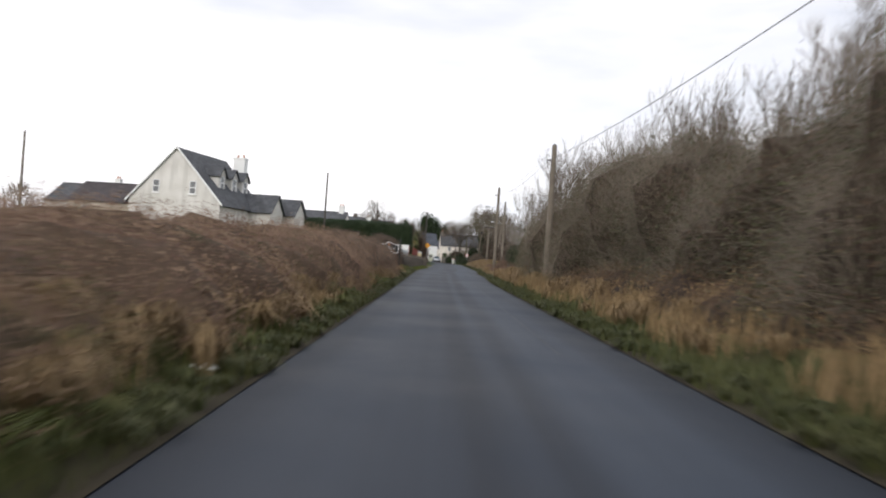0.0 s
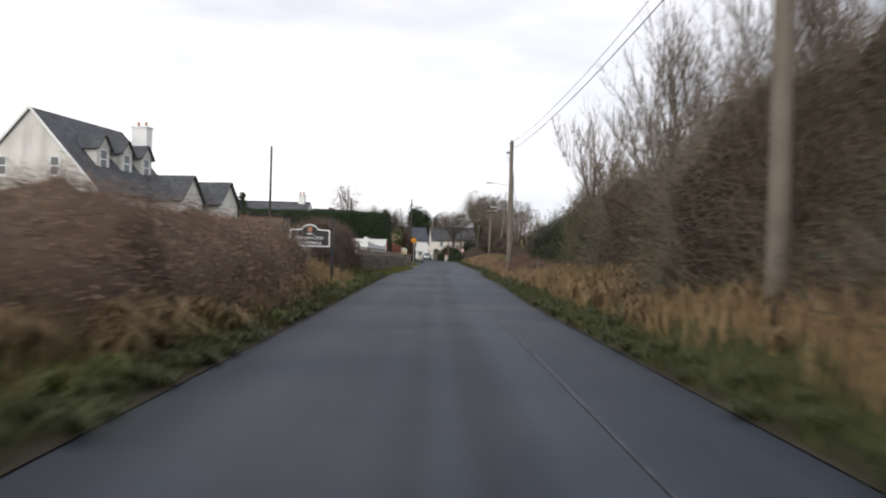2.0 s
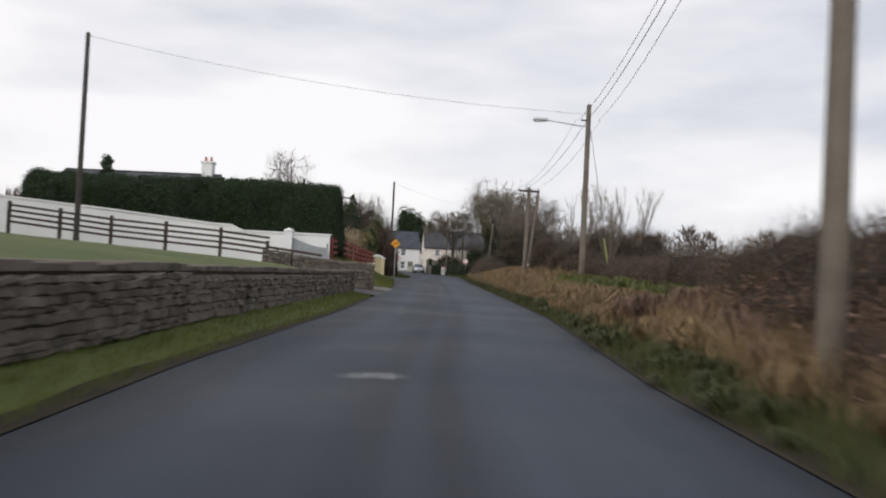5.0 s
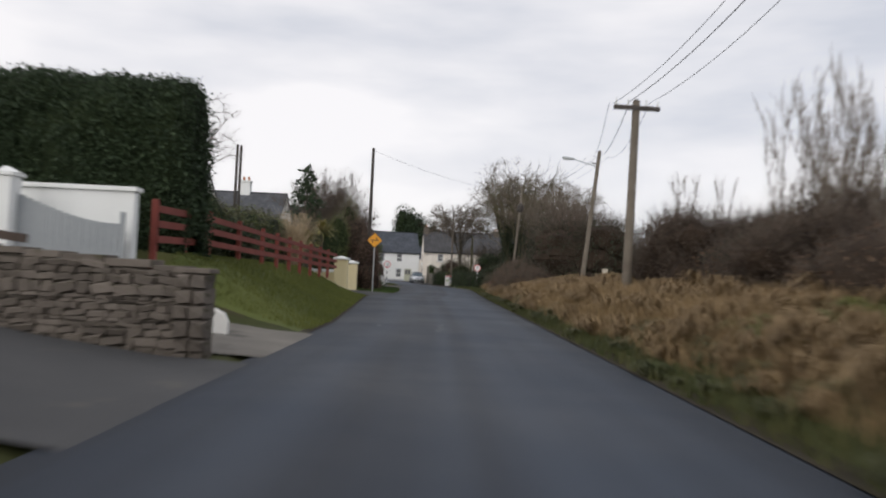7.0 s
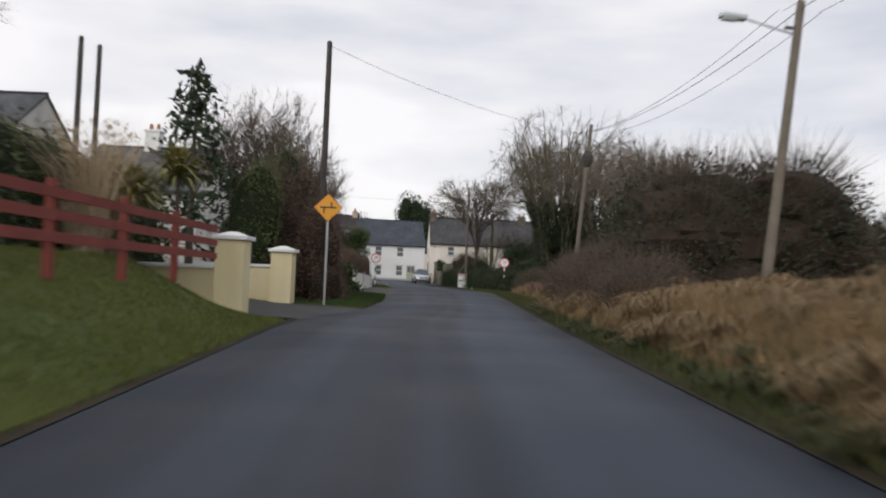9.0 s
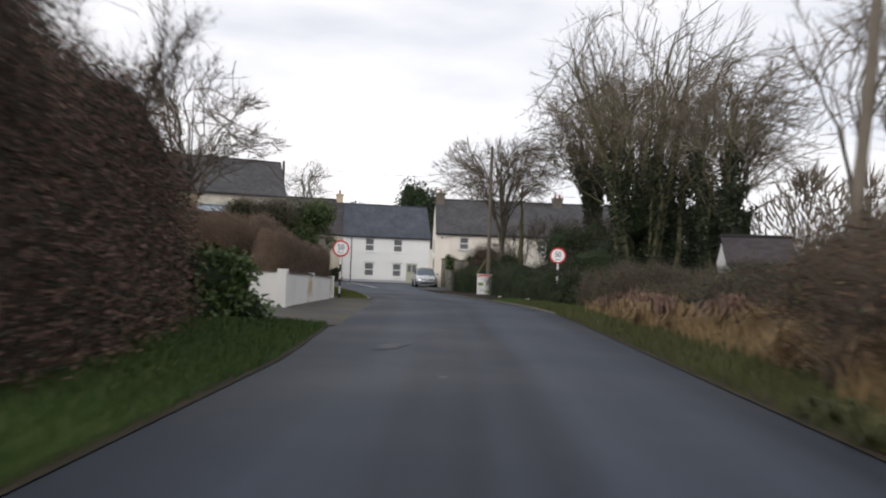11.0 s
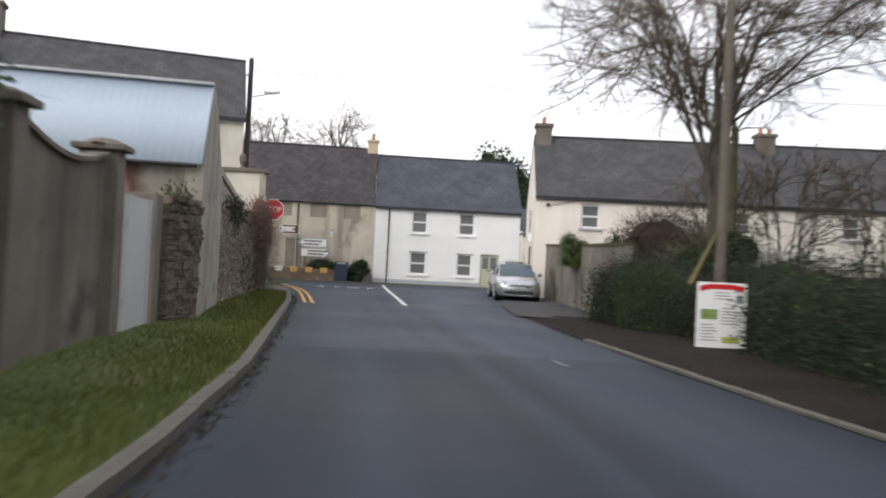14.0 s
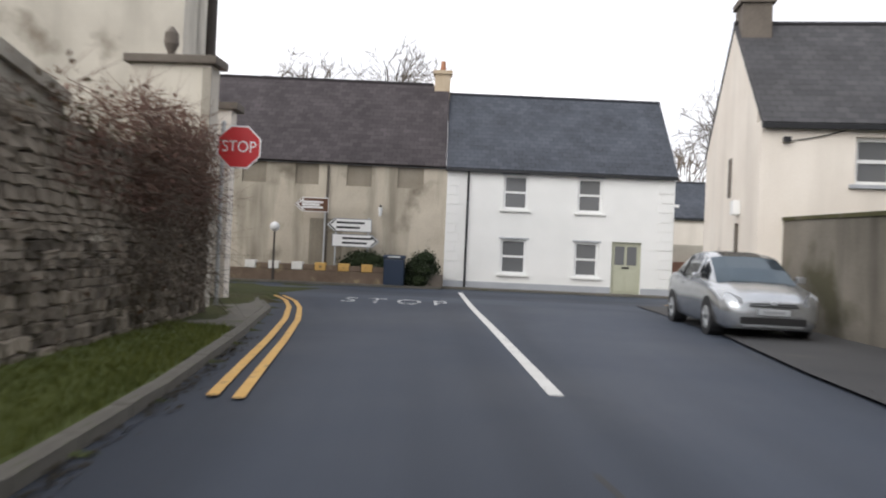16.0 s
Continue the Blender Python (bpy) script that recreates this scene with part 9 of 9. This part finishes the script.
whole("gate_post", boxes((-0.2, 0.2, -0.05, 0.4, -0.3, 2.12), bevel=0.03), M_PANEL, "rough rendered gate post beside the sheet gate", "post", (x, y, 0.08), WALL_TURN)

# shed with pale tin roof, its gable on the wall line
x, y = wl(175.02, 0.45)
sd_ = thing("shed", "old shed with pale blue corrugated roof and grey gable", "shed", (x, y, 0.0), WALL_TURN + 4.06)
# own x runs along the gable away from the camera's start, y into the yard
gable = extrude_poly(bmesh.new(), [(0.0, -0.3), (3.82, -0.3), (3.76, 2.90), (3.22, 3.20), (2.20, 4.02), (1.30, 4.50), (1.14, 4.46), (0.02, 2.88)], 0.0, 0.32)
part("gable_wall", gable, M_CONCRETE, sd_, "grey rendered gable")
front = bmesh.new()
box(front, 0.05, 0.35, 0.323, 9.0, -0.3, 2.88)
part("front_wall", front, M_PEEL, sd_, "front wall with peeling whitewash over red brick")
part("rear_wall", boxes((4.2, 4.5, 0.323, 9.0, -0.3, 2.3)), M_PEEL, sd_)
# corrugated sheet: ridges run down the slope
verts, faces = [], []
n = 236
for k in range(n + 1):
    y_ = 0.02 + 8.98 * k / n
    dz = 0.004 * math.cos(k * math.pi / 2)
    verts += [(-0.07, y_, 2.87 + dz), (1.16, y_, 4.53 + dz)]
for k in range(n):
    faces.append((2 * k, 2 * k + 1, 2 * k + 3, 2 * k + 2))
me = mesh_from("roof_sheet", verts, faces, M_TIN, True)
rs = part("roof_sheet", me, M_TIN, sd_, "pale blue corrugated sheets")
mod = rs.modifiers.new("thickness", "SOLIDIFY")
mod.thickness = 0.008
part("gutter", tubed((-0.11, 0.1, 2.83), (-0.11, 9.0, 2.83), 0.04, n=8), M_FASCIA, sd_, "thin dark gutter under the eaves")
part("ridge_cap", boxes((1.05, 1.30, 0.02, 9.04, 4.535, 4.58), bevel=0.02), M_GATE_TIN, sd_)
bmv = bmesh.new()
for v in ((1.25, 0.35, 4.48), (1.25, 9.0, 4.48), (4.6, 9.0, 2.35), (4.6, 0.35, 2.35)):
    bmv.verts.new(v)
bmv.verts.ensure_lookup_table()
bmv.faces.new(bmv.verts)
bmesh.ops.solidify(bmv, geom=list(bmv.faces), thickness=0.08)
part("rear_roof", bmv, M_SLATE_BROWN, sd_)
# sloping rendered wall head standing on the rubble wall beyond the gable
x, y = wl(177.35)
uw = thing("upper_wall", "grey rendered wall head with a weathered sloping coping", "wall", (x, y, 0.0), WALL_TURN, kind="structure")
part("wall", extrude_poly(bmesh.new(), [(1.56, 2.30), (7.1, 2.30), (7.1, 2.58), (1.56, 3.36)], 0.12, 0.42), M_CONCRETE, uw)
part("coping", extrude_poly(bmesh.new(), [(1.56, 3.363), (7.1, 2.583), (7.1, 2.72), (1.56, 3.52)], 0.06, 0.48), M_CONCRETE, uw, "weathered sloping coping")

# end pillar and doorway of the tall house
x, y = (-10.25, 189.65)
ep = thing("corner_wall", "roughcast boundary wall end with a dark stone cap", "wall", (x, y, 0.0), 8.0, kind="structure")
part("wall", boxes((-1.0, 0.44, -0.2, 0.22, -0.3, 4.35)), M_ROUGHCAST, ep)
part("cap", boxes((-1.1, 0.56, -0.31, 0.33, 4.353, 4.50), bevel=0.03), M_CHIM_DARK, ep, "dark stone cap")
part("base_block", boxes((0.0, 0.47, -0.27, -0.202, -0.3, 0.80), bevel=0.015), M_CONCRETE, ep)
part("corner_strip", boxes((0.30, 0.46, -0.235, -0.202, 0.803, 4.30), bevel=0.01), M_CONCRETE, ep)
part("wall", boxes((-0.98, -0.72, 0.223, 2.0, -0.3, 3.9)), M_ROUGHCAST, ep)
pp = thing("corner_pier", "narrow cream door pier with a dark cap", "pillar", (-10.9, 192.2, 0.0), 12)
part("shaft", boxes((-0.18, 0.18, -0.2, 0.2, -0.2, 4.05), bevel=0.01), M_CREAM, pp)
part("cap", boxes((-0.30, 0.32, -0.3, 0.3, 4.053, 4.2), bevel=0.02), M_CHIM_DARK, pp)
for x, y, z in ((-10.75, 189.8, 4.5),):
    ur = thing("urn", "dark stone urn ornament on the wall cap", "ornament", (x, y, z))
    bmv = bmesh.new()
    prof = ((0.0, 0.10), (0.06, 0.10), (0.12, 0.05), (0.3, 0.13), (0.5, 0.12), (0.62, 0.03))
    for (z0, r0), (z1, r1) in zip(prof, prof[1:]):
        tube(bmv, (0, 0, z0), (0, 0, z1), r0, r1, 12, caps=False)
    part("urn_body", bmv, M_CHIM_DARK, ur)

# concrete yard wall on the car's side
cw = low_wall("yard_wall", [(2.80, 182.0, 2.0), (1.80, 190.0, 2.15), (0.80, 197.6, 2.36)], 0.22, M_YARD, M_MOSS, "stained concrete yard wall with moss and a worn coping", 0.08)
low_wall("yard_wall", [(0.80, 197.62, 2.36), (0.40, 197.66, 2.36)], 0.2, M_YARD, M_MOSS, "stained concrete yard wall return beside the cream gable", 0.06)
whole("yard_door", boxes((-0.03, 0.0, -0.30, 0.30, 0.04, 1.95), (-0.036, -0.031, -0.26, 0.26, 0.9, 1.0), bevel=0.004), M_FENCE_DARK, "narrow dark timber door in the yard wall", "door", (0.66, 196.9, 0.02), 7.5)

M_HUT = surface("weathered_boards", (0.13, 0.095, 0.065), (0.22, 0.165, 0.115), 1.5, 0.9, 25, 0.3, streak=0.4)
# field gates
def tube_gate(name, at, turn, w, h, bars, material, label, posts=True):
    root = thing(name, label, "gate", at, turn)
    for k in range(bars):
        z = 0.25 + (h - 0.25) * k / (bars - 1)
        part("bar", tubed((0, 0, z), (w, 0, z), 0.022, n=8), material, root)
    for x_ in (0, w * 0.5, w):
        part("upright", tubed((x_, 0, 0.2), (x_, 0, h), 0.024, n=8), material, root)
    if posts:
        part("gate_post", boxes((w + 0.06, w + 0.24, -0.09, 0.09, -0.4, h + 0.22), bevel=0.02), M_KERB, root, "pale concrete gate post")
        part("gate_post", boxes((-0.24, -0.06, -0.09, 0.09, -0.4, h + 0.22), bevel=0.02), M_KERB, root, "pale concrete gate post")
    return root


tube_gate("field_gate", (-6.2, 51.2, 0.5), 52, 3.3, 1.05, 5, M_STEEL, "pale galvanised five-bar field gate, shut")
tube_gate("broken_gate", (6.6, 60.8, 0.3), 28, 2.4, 0.85, 4, M_POLE_WOOD, "low weathered broken gate leaning in the grass", posts=False)
whole("fence_post", boxes((-0.055, 0.055, -0.055, 0.055, -0.4, 0.95), bevel=0.02), M_KERB, "pale leaning concrete fence post", "post", (5.75, 62.3, 0.25))
bs = thing("small_board", "small grey board on a stake in the grass bank", "sign", (8.15, 117.0, 0.75), 0)
part("stake", boxes((-0.03, 0.03, 0.013, 0.06, -0.3, 1.05)), M_POLE_WOOD, bs)
part("board", boxes((-0.11, 0.11, -0.012, 0.012, 0.72, 1.05), bevel=0.004), M_RENDER_GREY, bs)
hs = thing("timber_hut", "small weathered board hut with a flat roof behind the bank", "shed", (-8.9, 63.7, 0.95), 0)
for k in range(13):
    part("board", boxes((k * 0.15, k * 0.15 + 0.144, 0.0, 0.03, -0.3, 2.0), bevel=0.004), M_HUT, hs)
part("wall", boxes((0.0, 1.95, 0.033, 2.0, -0.3, 1.98)), M_HUT, hs)
part("roof", boxes((-0.06, 2.02, -0.1, 2.1, 2.003, 2.08), bevel=0.01), M_SLATE_BROWN, hs)
for x, y, r_, sx in ((5.25, 167.0, 0.10, 1.7), (4.15, 170.6, 0.08, 1.4), (-2.15, 7.3, 0.09, 1.5), (4.35, 60.6, 0.07, 1.6), (5.0, 106.0, 0.08, 1.4)):
    bmv = bmesh.new()
    bmesh.ops.create_icosphere(bmv, subdivisions=2, radius=r_)
    for v in bmv.verts:
        w_ = 1 + 0.5 * noise.noise(v.co * 14)
        v.co = Vector((v.co.x * sx * w_, v.co.y * w_, max(-0.02, v.co.z * 0.35 * w_)))
    whole("litter", bmv, M_WHITE_DIRTY, "crumpled white paper litter at the road edge", "litter", (x, y, ground_z(x, y) + 0.06))

# ---- rubble stone walls: pieces one by one, last in the file ----
def stone_meshes(material, n=7, seed=5):
    rnd = np.random.default_rng(seed)
    out = []
    for k in range(n):
        bm = bmesh.new()
        vs = bmesh.ops.create_cube(bm, size=1.0)["verts"]
        for v in vs:
            v.co += Vector(rnd.uniform(-0.11, 0.11, 3))
        front = [f for f in bm.faces if f.calc_center_median().y < -0.3]
        r = bmesh.ops.inset_region(bm, faces=front, thickness=0.16, depth=0.0)
        for f in front:
            for v in f.verts:
                v.co.y -= rnd.uniform(0.10, 0.32)
                v.co.x += rnd.uniform(-0.06, 0.06)
                v.co.z += rnd.uniform(-0.06, 0.06)
        bmesh.ops.recalc_face_normals(bm, faces=bm.faces)
        me = bpy.data.meshes.new("stone")
        bm.to_mesh(me)
        bm.free()
        me.materials.append(material)
        out.append(me)
    return out


def rubble_wall(name, a, b, h0, h1, thick, label, material, near, seed=1, base=(0.0, 0.0), row=(0.07, 0.21), wide=(0.12, 0.52), cap=True, face=1, back=True):
    """A rubble wall from a to b whose face looks to the right of that way (face=1). near: share of its length, nearest the camera, whose stones are single pieces."""
    rnd = np.random.default_rng(seed)
    L_ = math.dist(a, b)
    tr = math.degrees(math.atan2(b[1] - a[1], b[0] - a[0]))
    root = thing(name, label, "wall", (a[0], a[1], 0.0), tr, kind="structure")
    sgn = face
    core = extrude_poly(bmesh.new(), [(0, base[0] - 0.3), (L_, base[1] - 0.3), (L_, h1 - 0.03), (0, h0 - 0.03)], 0.0 if sgn > 0 else -thick, thick if sgn > 0 else 0.0)
    part("mortar_core", core, M_MORTAR, root, "dark recessed mortar and rubble core")
    meshes = stone_meshes(material, seed=seed)
    single, rest_v, rest_f, base_i = 0, [], [], 0
    z_rel = 0.0
    rows = []
    while z_rel < 1.0 * max(h0 - base[0], h1 - base[1]):
        rh = rnd.uniform(*row)
        rows.append((z_rel, rh))
        z_rel += rh
    for z_rel, rh in rows:
        x = rnd.uniform(-0.1, 0.0)
        while x < L_:
            w = rnd.uniform(*wide)
            f = min(max((x + w / 2) / L_, 0), 1)
            top, bot = h0 + (h1 - h0) * f, base[0] + (base[1] - base[0]) * f
            zc = bot + z_rel + rh / 2
            x0, x1 = max(x, 0.0), min(x + w, L_)
            if zc + rh * 0.3 < top and x1 - x0 > 0.05:
                me = meshes[rnd.integers(len(meshes))]
                depth = 0.16
                m = Matrix.Translation(((x0 + x1) / 2, -sgn * rnd.uniform(-0.03, 0.015), zc)) @ Matrix.Rotation(rnd.uniform(-0.2, 0.2), 4, "Y") @ Matrix.Diagonal(((x1 - x0) * 0.99, depth * sgn, rh * 0.985, 1))
                if near[0] <= f <= near[1] and single < 300:
                    ob = new("stone", me)
                    ob.parent = root
                    ob.matrix_basis = m
                    single += 1
                else:
                    for v in me.vertices:
                        rest_v.append(tuple(m @ v.co))
                    for p in me.polygons:
                        rest_f.append([base_i + i for i in p.vertices])
                    base_i += len(me.vertices)
            x += w
    if rest_v:
        o = part("stones", mesh_from("stones", rest_v, rest_f, material), material, root)
        tagged(o, kind="stuff")
    if cap:
        x = 0.0
        k = 0
        while x < L_:
            w = min(rnd.uniform(0.35, 0.7), L_ - x)
            f = (x + w / 2) / L_
            z = h0 + (h1 - h0) * f
            o = part("cap_stone", boxes((x + 0.01, x + w - 0.01, (-0.07 if sgn > 0 else -thick - 0.05), (thick + 0.05 if sgn > 0 else 0.07), z - 0.028, z + rnd.uniform(0.05, 0.10)), bevel=0.018), material, root)
            x += max(w, 0.1)
            k += 1
    return root


# roadside wall below the lawn, its return along the driveway, and the end pier
rubble_wall("stone_wall", (-2.95, 64.0), (-2.75, 75.0), 1.10, 1.05, 0.4, "brown-grey rubble wall below a lawn", M_STONE_WARM, (0.0, 1.0), 3, (0.2, 0.2), (0.06, 0.17), (0.10, 0.42))
rubble_wall("stone_wall", (-2.75, 75.0), (-1.95, 92.9), 1.05, 0.86, 0.4, "brown-grey rubble wall below a lawn", M_STONE_WARM, (0.55, 1.0), 4, (0.2, 0.05), (0.06, 0.17), (0.10, 0.42))
rubble_wall("stone_wall", (-5.2, 98.5), (-1.72, 98.5), 1.42, 1.18, 0.4, "dark grey rubble wall beside the driveway", M_STONE_WARM, (0.0, 1.0), 5, (0.0, 0.0), (0.05, 0.16), (0.09, 0.36))
rubble_wall("stone_wall", (-6.6, 98.5), (-5.25, 98.5), 1.62, 1.52, 0.4, "dark grey rubble wall beside the driveway", M_STONE_WARM, (0.0, 1.0), 6, (0.3, 0.0), (0.05, 0.16), (0.09, 0.36))
def stone_pier(at, h, w, seed):
    """A squared pier of stones laid in courses round a mortar core."""
    rnd = np.random.default_rng(seed)
    root = thing("stone_pier", "rough grey stone end pier of the rubble wall", "pillar", at, group="stone piers")
    part("mortar_core", boxes((-w / 2 + 0.04, w / 2 - 0.04, -w / 2 + 0.04, w / 2 - 0.04, -0.3, h - 0.04)), M_MORTAR, root)
    meshes = stone_meshes(M_STONE_WARM, 5, seed)
    z = -0.05
    while z < h - 0.03:
        ch = min(rnd.uniform(0.14, 0.26), h - z)
        cutx = rnd.uniform(0.38, 0.62)
        for sx, sy, dx, dy in ((cutx, 1.0, -1, 0), (1 - cutx, 1.0, 1, 0)):
            ob = new("stone", meshes[rnd.integers(5)])
            ob.parent = root
            xc = -w / 2 + w * cutx / 2 if dx < 0 else w / 2 - w * (1 - cutx) / 2
            ob.matrix_basis = Matrix.Translation((xc, 0, z + ch / 2)) @ Matrix.Diagonal((w * sx * 0.95, w * 0.92, ch * 0.93, 1))
        z += ch
    part("cap_stone", boxes((-w / 2 - 0.03, w / 2 + 0.03, -w / 2 - 0.03, w / 2 + 0.03, h, h + 0.07), bevel=0.02), M_STONE_WARM, root)
    return root


stone_pier((-1.98, 93.12, 0.0), 0.93, 0.40, 31)
stone_pier((-1.62, 98.62, 0.0), 1.16, 0.42, 32)
# village walls
a, b = wl(174.1, 0.05), wl(175.0, 0.40)
rubble_wall("stone_wall", a, b, 2.18, 2.12, 0.45, "old brown rubble wall with moss on top", M_STONE_BROWN, (0.0, 1.0), 7, (0.1, 0.1), (0.06, 0.15), (0.10, 0.34))
a, b = wl(178.8), wl(188.9)
rubble_wall("stone_wall", a, b, 2.34, 2.42, 0.5, "old dark rubble wall overgrown with dead creeper", M_STONE, (0.40, 1.0), 8, (0.1, 0.1), (0.06, 0.16), (0.09, 0.34), cap=False)


def creeper(name, y0, y1, z0, z1, n, label, material, ln=0.5, leaves=0, leaf_mat=None, seed=1):
    """Hanging dead stems on the face of the village wall."""
    yy = rng.uniform(y0, y1, n)
    off = rng.uniform(0.05, 0.32, n) * rng.uniform(0.2, 1, n)
    p = np.array([(*wl(a, o), 0) for a, o in zip(yy, off)])
    p[:, 2] = rng.uniform(z0, z1, n) ** 1.0
    d = unit(rng.normal(size=(n, 3)) * np.array([[0.6, 0.6, 0.6]]) + np.array([[0.25, 0.0, -0.35]]))
    root = thing(name, label, "creeper")
    part("stem_growth", spike_mesh("stem_growth", p, d, ln * rng.uniform(0.4, 1.4, n), 0.007, material), material, root)
    if leaves:
        k = rng.integers(0, n, leaves)
        q = p[k] + rng.normal(size=(leaves, 3)) * 0.12
        part("foliage", leaf_mesh("foliage", q, 0.075, leaf_mat), leaf_mat, root)
    return root


creeper("dead_creeper", 185.4, 188.6, 1.6, 3.1, 1500, "tumbling russet dead creeper over the wall end", M_BRACKEN_RED, 0.6, 700, M_BRACKEN_RED)
creeper("dead_creeper", 183.6, 188.4, 1.7, 2.8, 700, "tangle of russet dead creeper stems over the wall top", M_BRACKEN_RED, 0.6, 900, M_BRACKEN_RED)
creeper("dead_creeper", 185.2, 188.7, 0.5, 2.2, 900, "dry tan creeper stems hanging down the wall", M_TWIG_PALE, 0.9, 120, M_BRACKEN)
creeper("dead_creeper", 180.4, 187.6, 0.2, 2.5, 300, "thin dead creeper stems on the stone wall", M_TWIG_PALE, 0.5, 160, M_BRACKEN)
creeper("dead_creeper", 182.0, 188.4, 2.2, 2.6, 160, "pale dry stems along the wall top", M_TWIG_PALE, 0.4, 160, M_BRACKEN)
creeper("ivy_creeper", 180.2, 181.8, 2.15, 2.65, 260, "dark ivy tuft on top of the stone wall", M_TWIG_DARK, 0.3, 700, M_IVY)
creeper("ivy_creeper", 174.2, 175.2, 1.95, 2.3, 120, "moss and ivy on top of the old wall", M_TWIG_DARK, 0.2, 450, M_LEAF_OLIVE)

# ---- distance: woods and hedges far off ----
def far_trees(name, pts, hmin, hmax, label, material=None, seed=1, leaf=False):
    """A belt of distant trees as many small clumps and upright twigs."""
    rnd = np.random.default_rng(seed)
    ps, ds, ls = [], [], []
    for x, y in pts:
        h = rnd.uniform(hmin, hmax)
        n = 420
        a, b = rnd.uniform(0, 6.283, n), rnd.uniform(0, 1, n) ** 0.6
        z = rnd.uniform(0.0, 1.0, n)
        rr = h * 0.42 * np.sqrt(np.maximum(0.05, 1 - (2 * z - 0.9) ** 2)) * b
        ps.append(np.stack([x + rr * np.cos(a), y + rr * np.sin(a), z * h * 0.9], 1))
        ds.append(unit(np.stack([0.4 * np.cos(a), 0.4 * np.sin(a), np.ones(n)], 1) + rnd.normal(size=(n, 3)) * 0.3))
        ls.append(h * rnd.uniform(0.08, 0.2, n))
    p, d, l = np.concatenate(ps), np.concatenate(ds), np.concatenate(ls)
    mt = material or M_TWIG
    geo = leaf_mesh(name, p, 0.9, mt) if leaf else spike_mesh(name, p, d, l, 0.07, mt)
    return whole(name, geo, mt, label, "trees", kind="stuff")


far_trees("distant_trees", [(-60 + 7 * k + 3 * math.sin(k), 262 + 14 * math.cos(k * 1.7)) for k in range(20)], 8, 12, "far leafless trees behind the village", M_TWIG_PALE, 3)
for x, y, rx, h, s in ((-3.4, 254.0, 3.6, 16.2, 75), (0.2, 258.0, 3.0, 14.2, 76), (-13.0, 250.0, 2.6, 12.6, 77)):
    dk = leafy_bush("evergreen_tree", (x, y, 0.0), rx, rx, h, "dark rounded evergreen tree behind the village houses", M_CORE_GREEN, M_CYPRESS, 9000, 0.42, seed=s, lumps=11, fill=0.72, near=0.68, category="tree")
    part("trunk", tubed((0, 0, -0.3), (0, 0, h * 0.5), 0.35, 0.2, 8), M_BARK, dk)
for x, y, h, r_, s in ((5.0, 232.0, 13.5, 4.0, 114), (12.0, 236.0, 12.5, 4.0, 115)):
    domed_tree("garden_tree", (x, y, 0.0), h, r_, "brown leafless tree behind the cream house", stems=5, limbs=8, seed=s, twig=M_TWIG, fork=3.5, low=0.3, r=0.2, twig_r=0.014, fine=4)
far_trees("distant_trees", [(40 + 9 * k, 150 + 22 * k) for k in range(12)], 5, 8, "far field hedge with leafless trees", M_TWIG, 5)
far_trees("distant_trees", [(30 + 10 * k, 120 + 6 * math.sin(k)) for k in range(14)], 3, 5, "far brown field hedge", M_TWIG_DARK, 6)
far_trees("distant_trees", [(22 + 6 * k, 176 + 6 * math.sin(k * 2.1)) for k in range(13)], 6.5, 9, "leafless trees beyond the farm shed", M_TWIG, 15)
far_trees("distant_trees", [(36, 165), (39.5, 167)], 8, 9, "dark rounded trees beyond the farm shed", M_TWIG_DARK, 16)
far_trees("distant_trees", [(-45 - 9 * k, 140 + 6 * math.sin(k)) for k in range(16)], 6, 9, "far leafless trees behind the fields", M_TWIG_PALE, 7)
far_trees("distant_trees", [(-14 - 4 * k, 122 + 2 * math.sin(k)) for k in range(5)], 4.5, 6, "leafless trees behind the cypress hedge", M_TWIG, 8)
far_trees("distant_trees", [(-58, 105), (-52, 110), (-47, 118), (-40, 112), (-36, 118)], 6, 8, "leafless trees round the far bungalows", M_TWIG_PALE, 9)
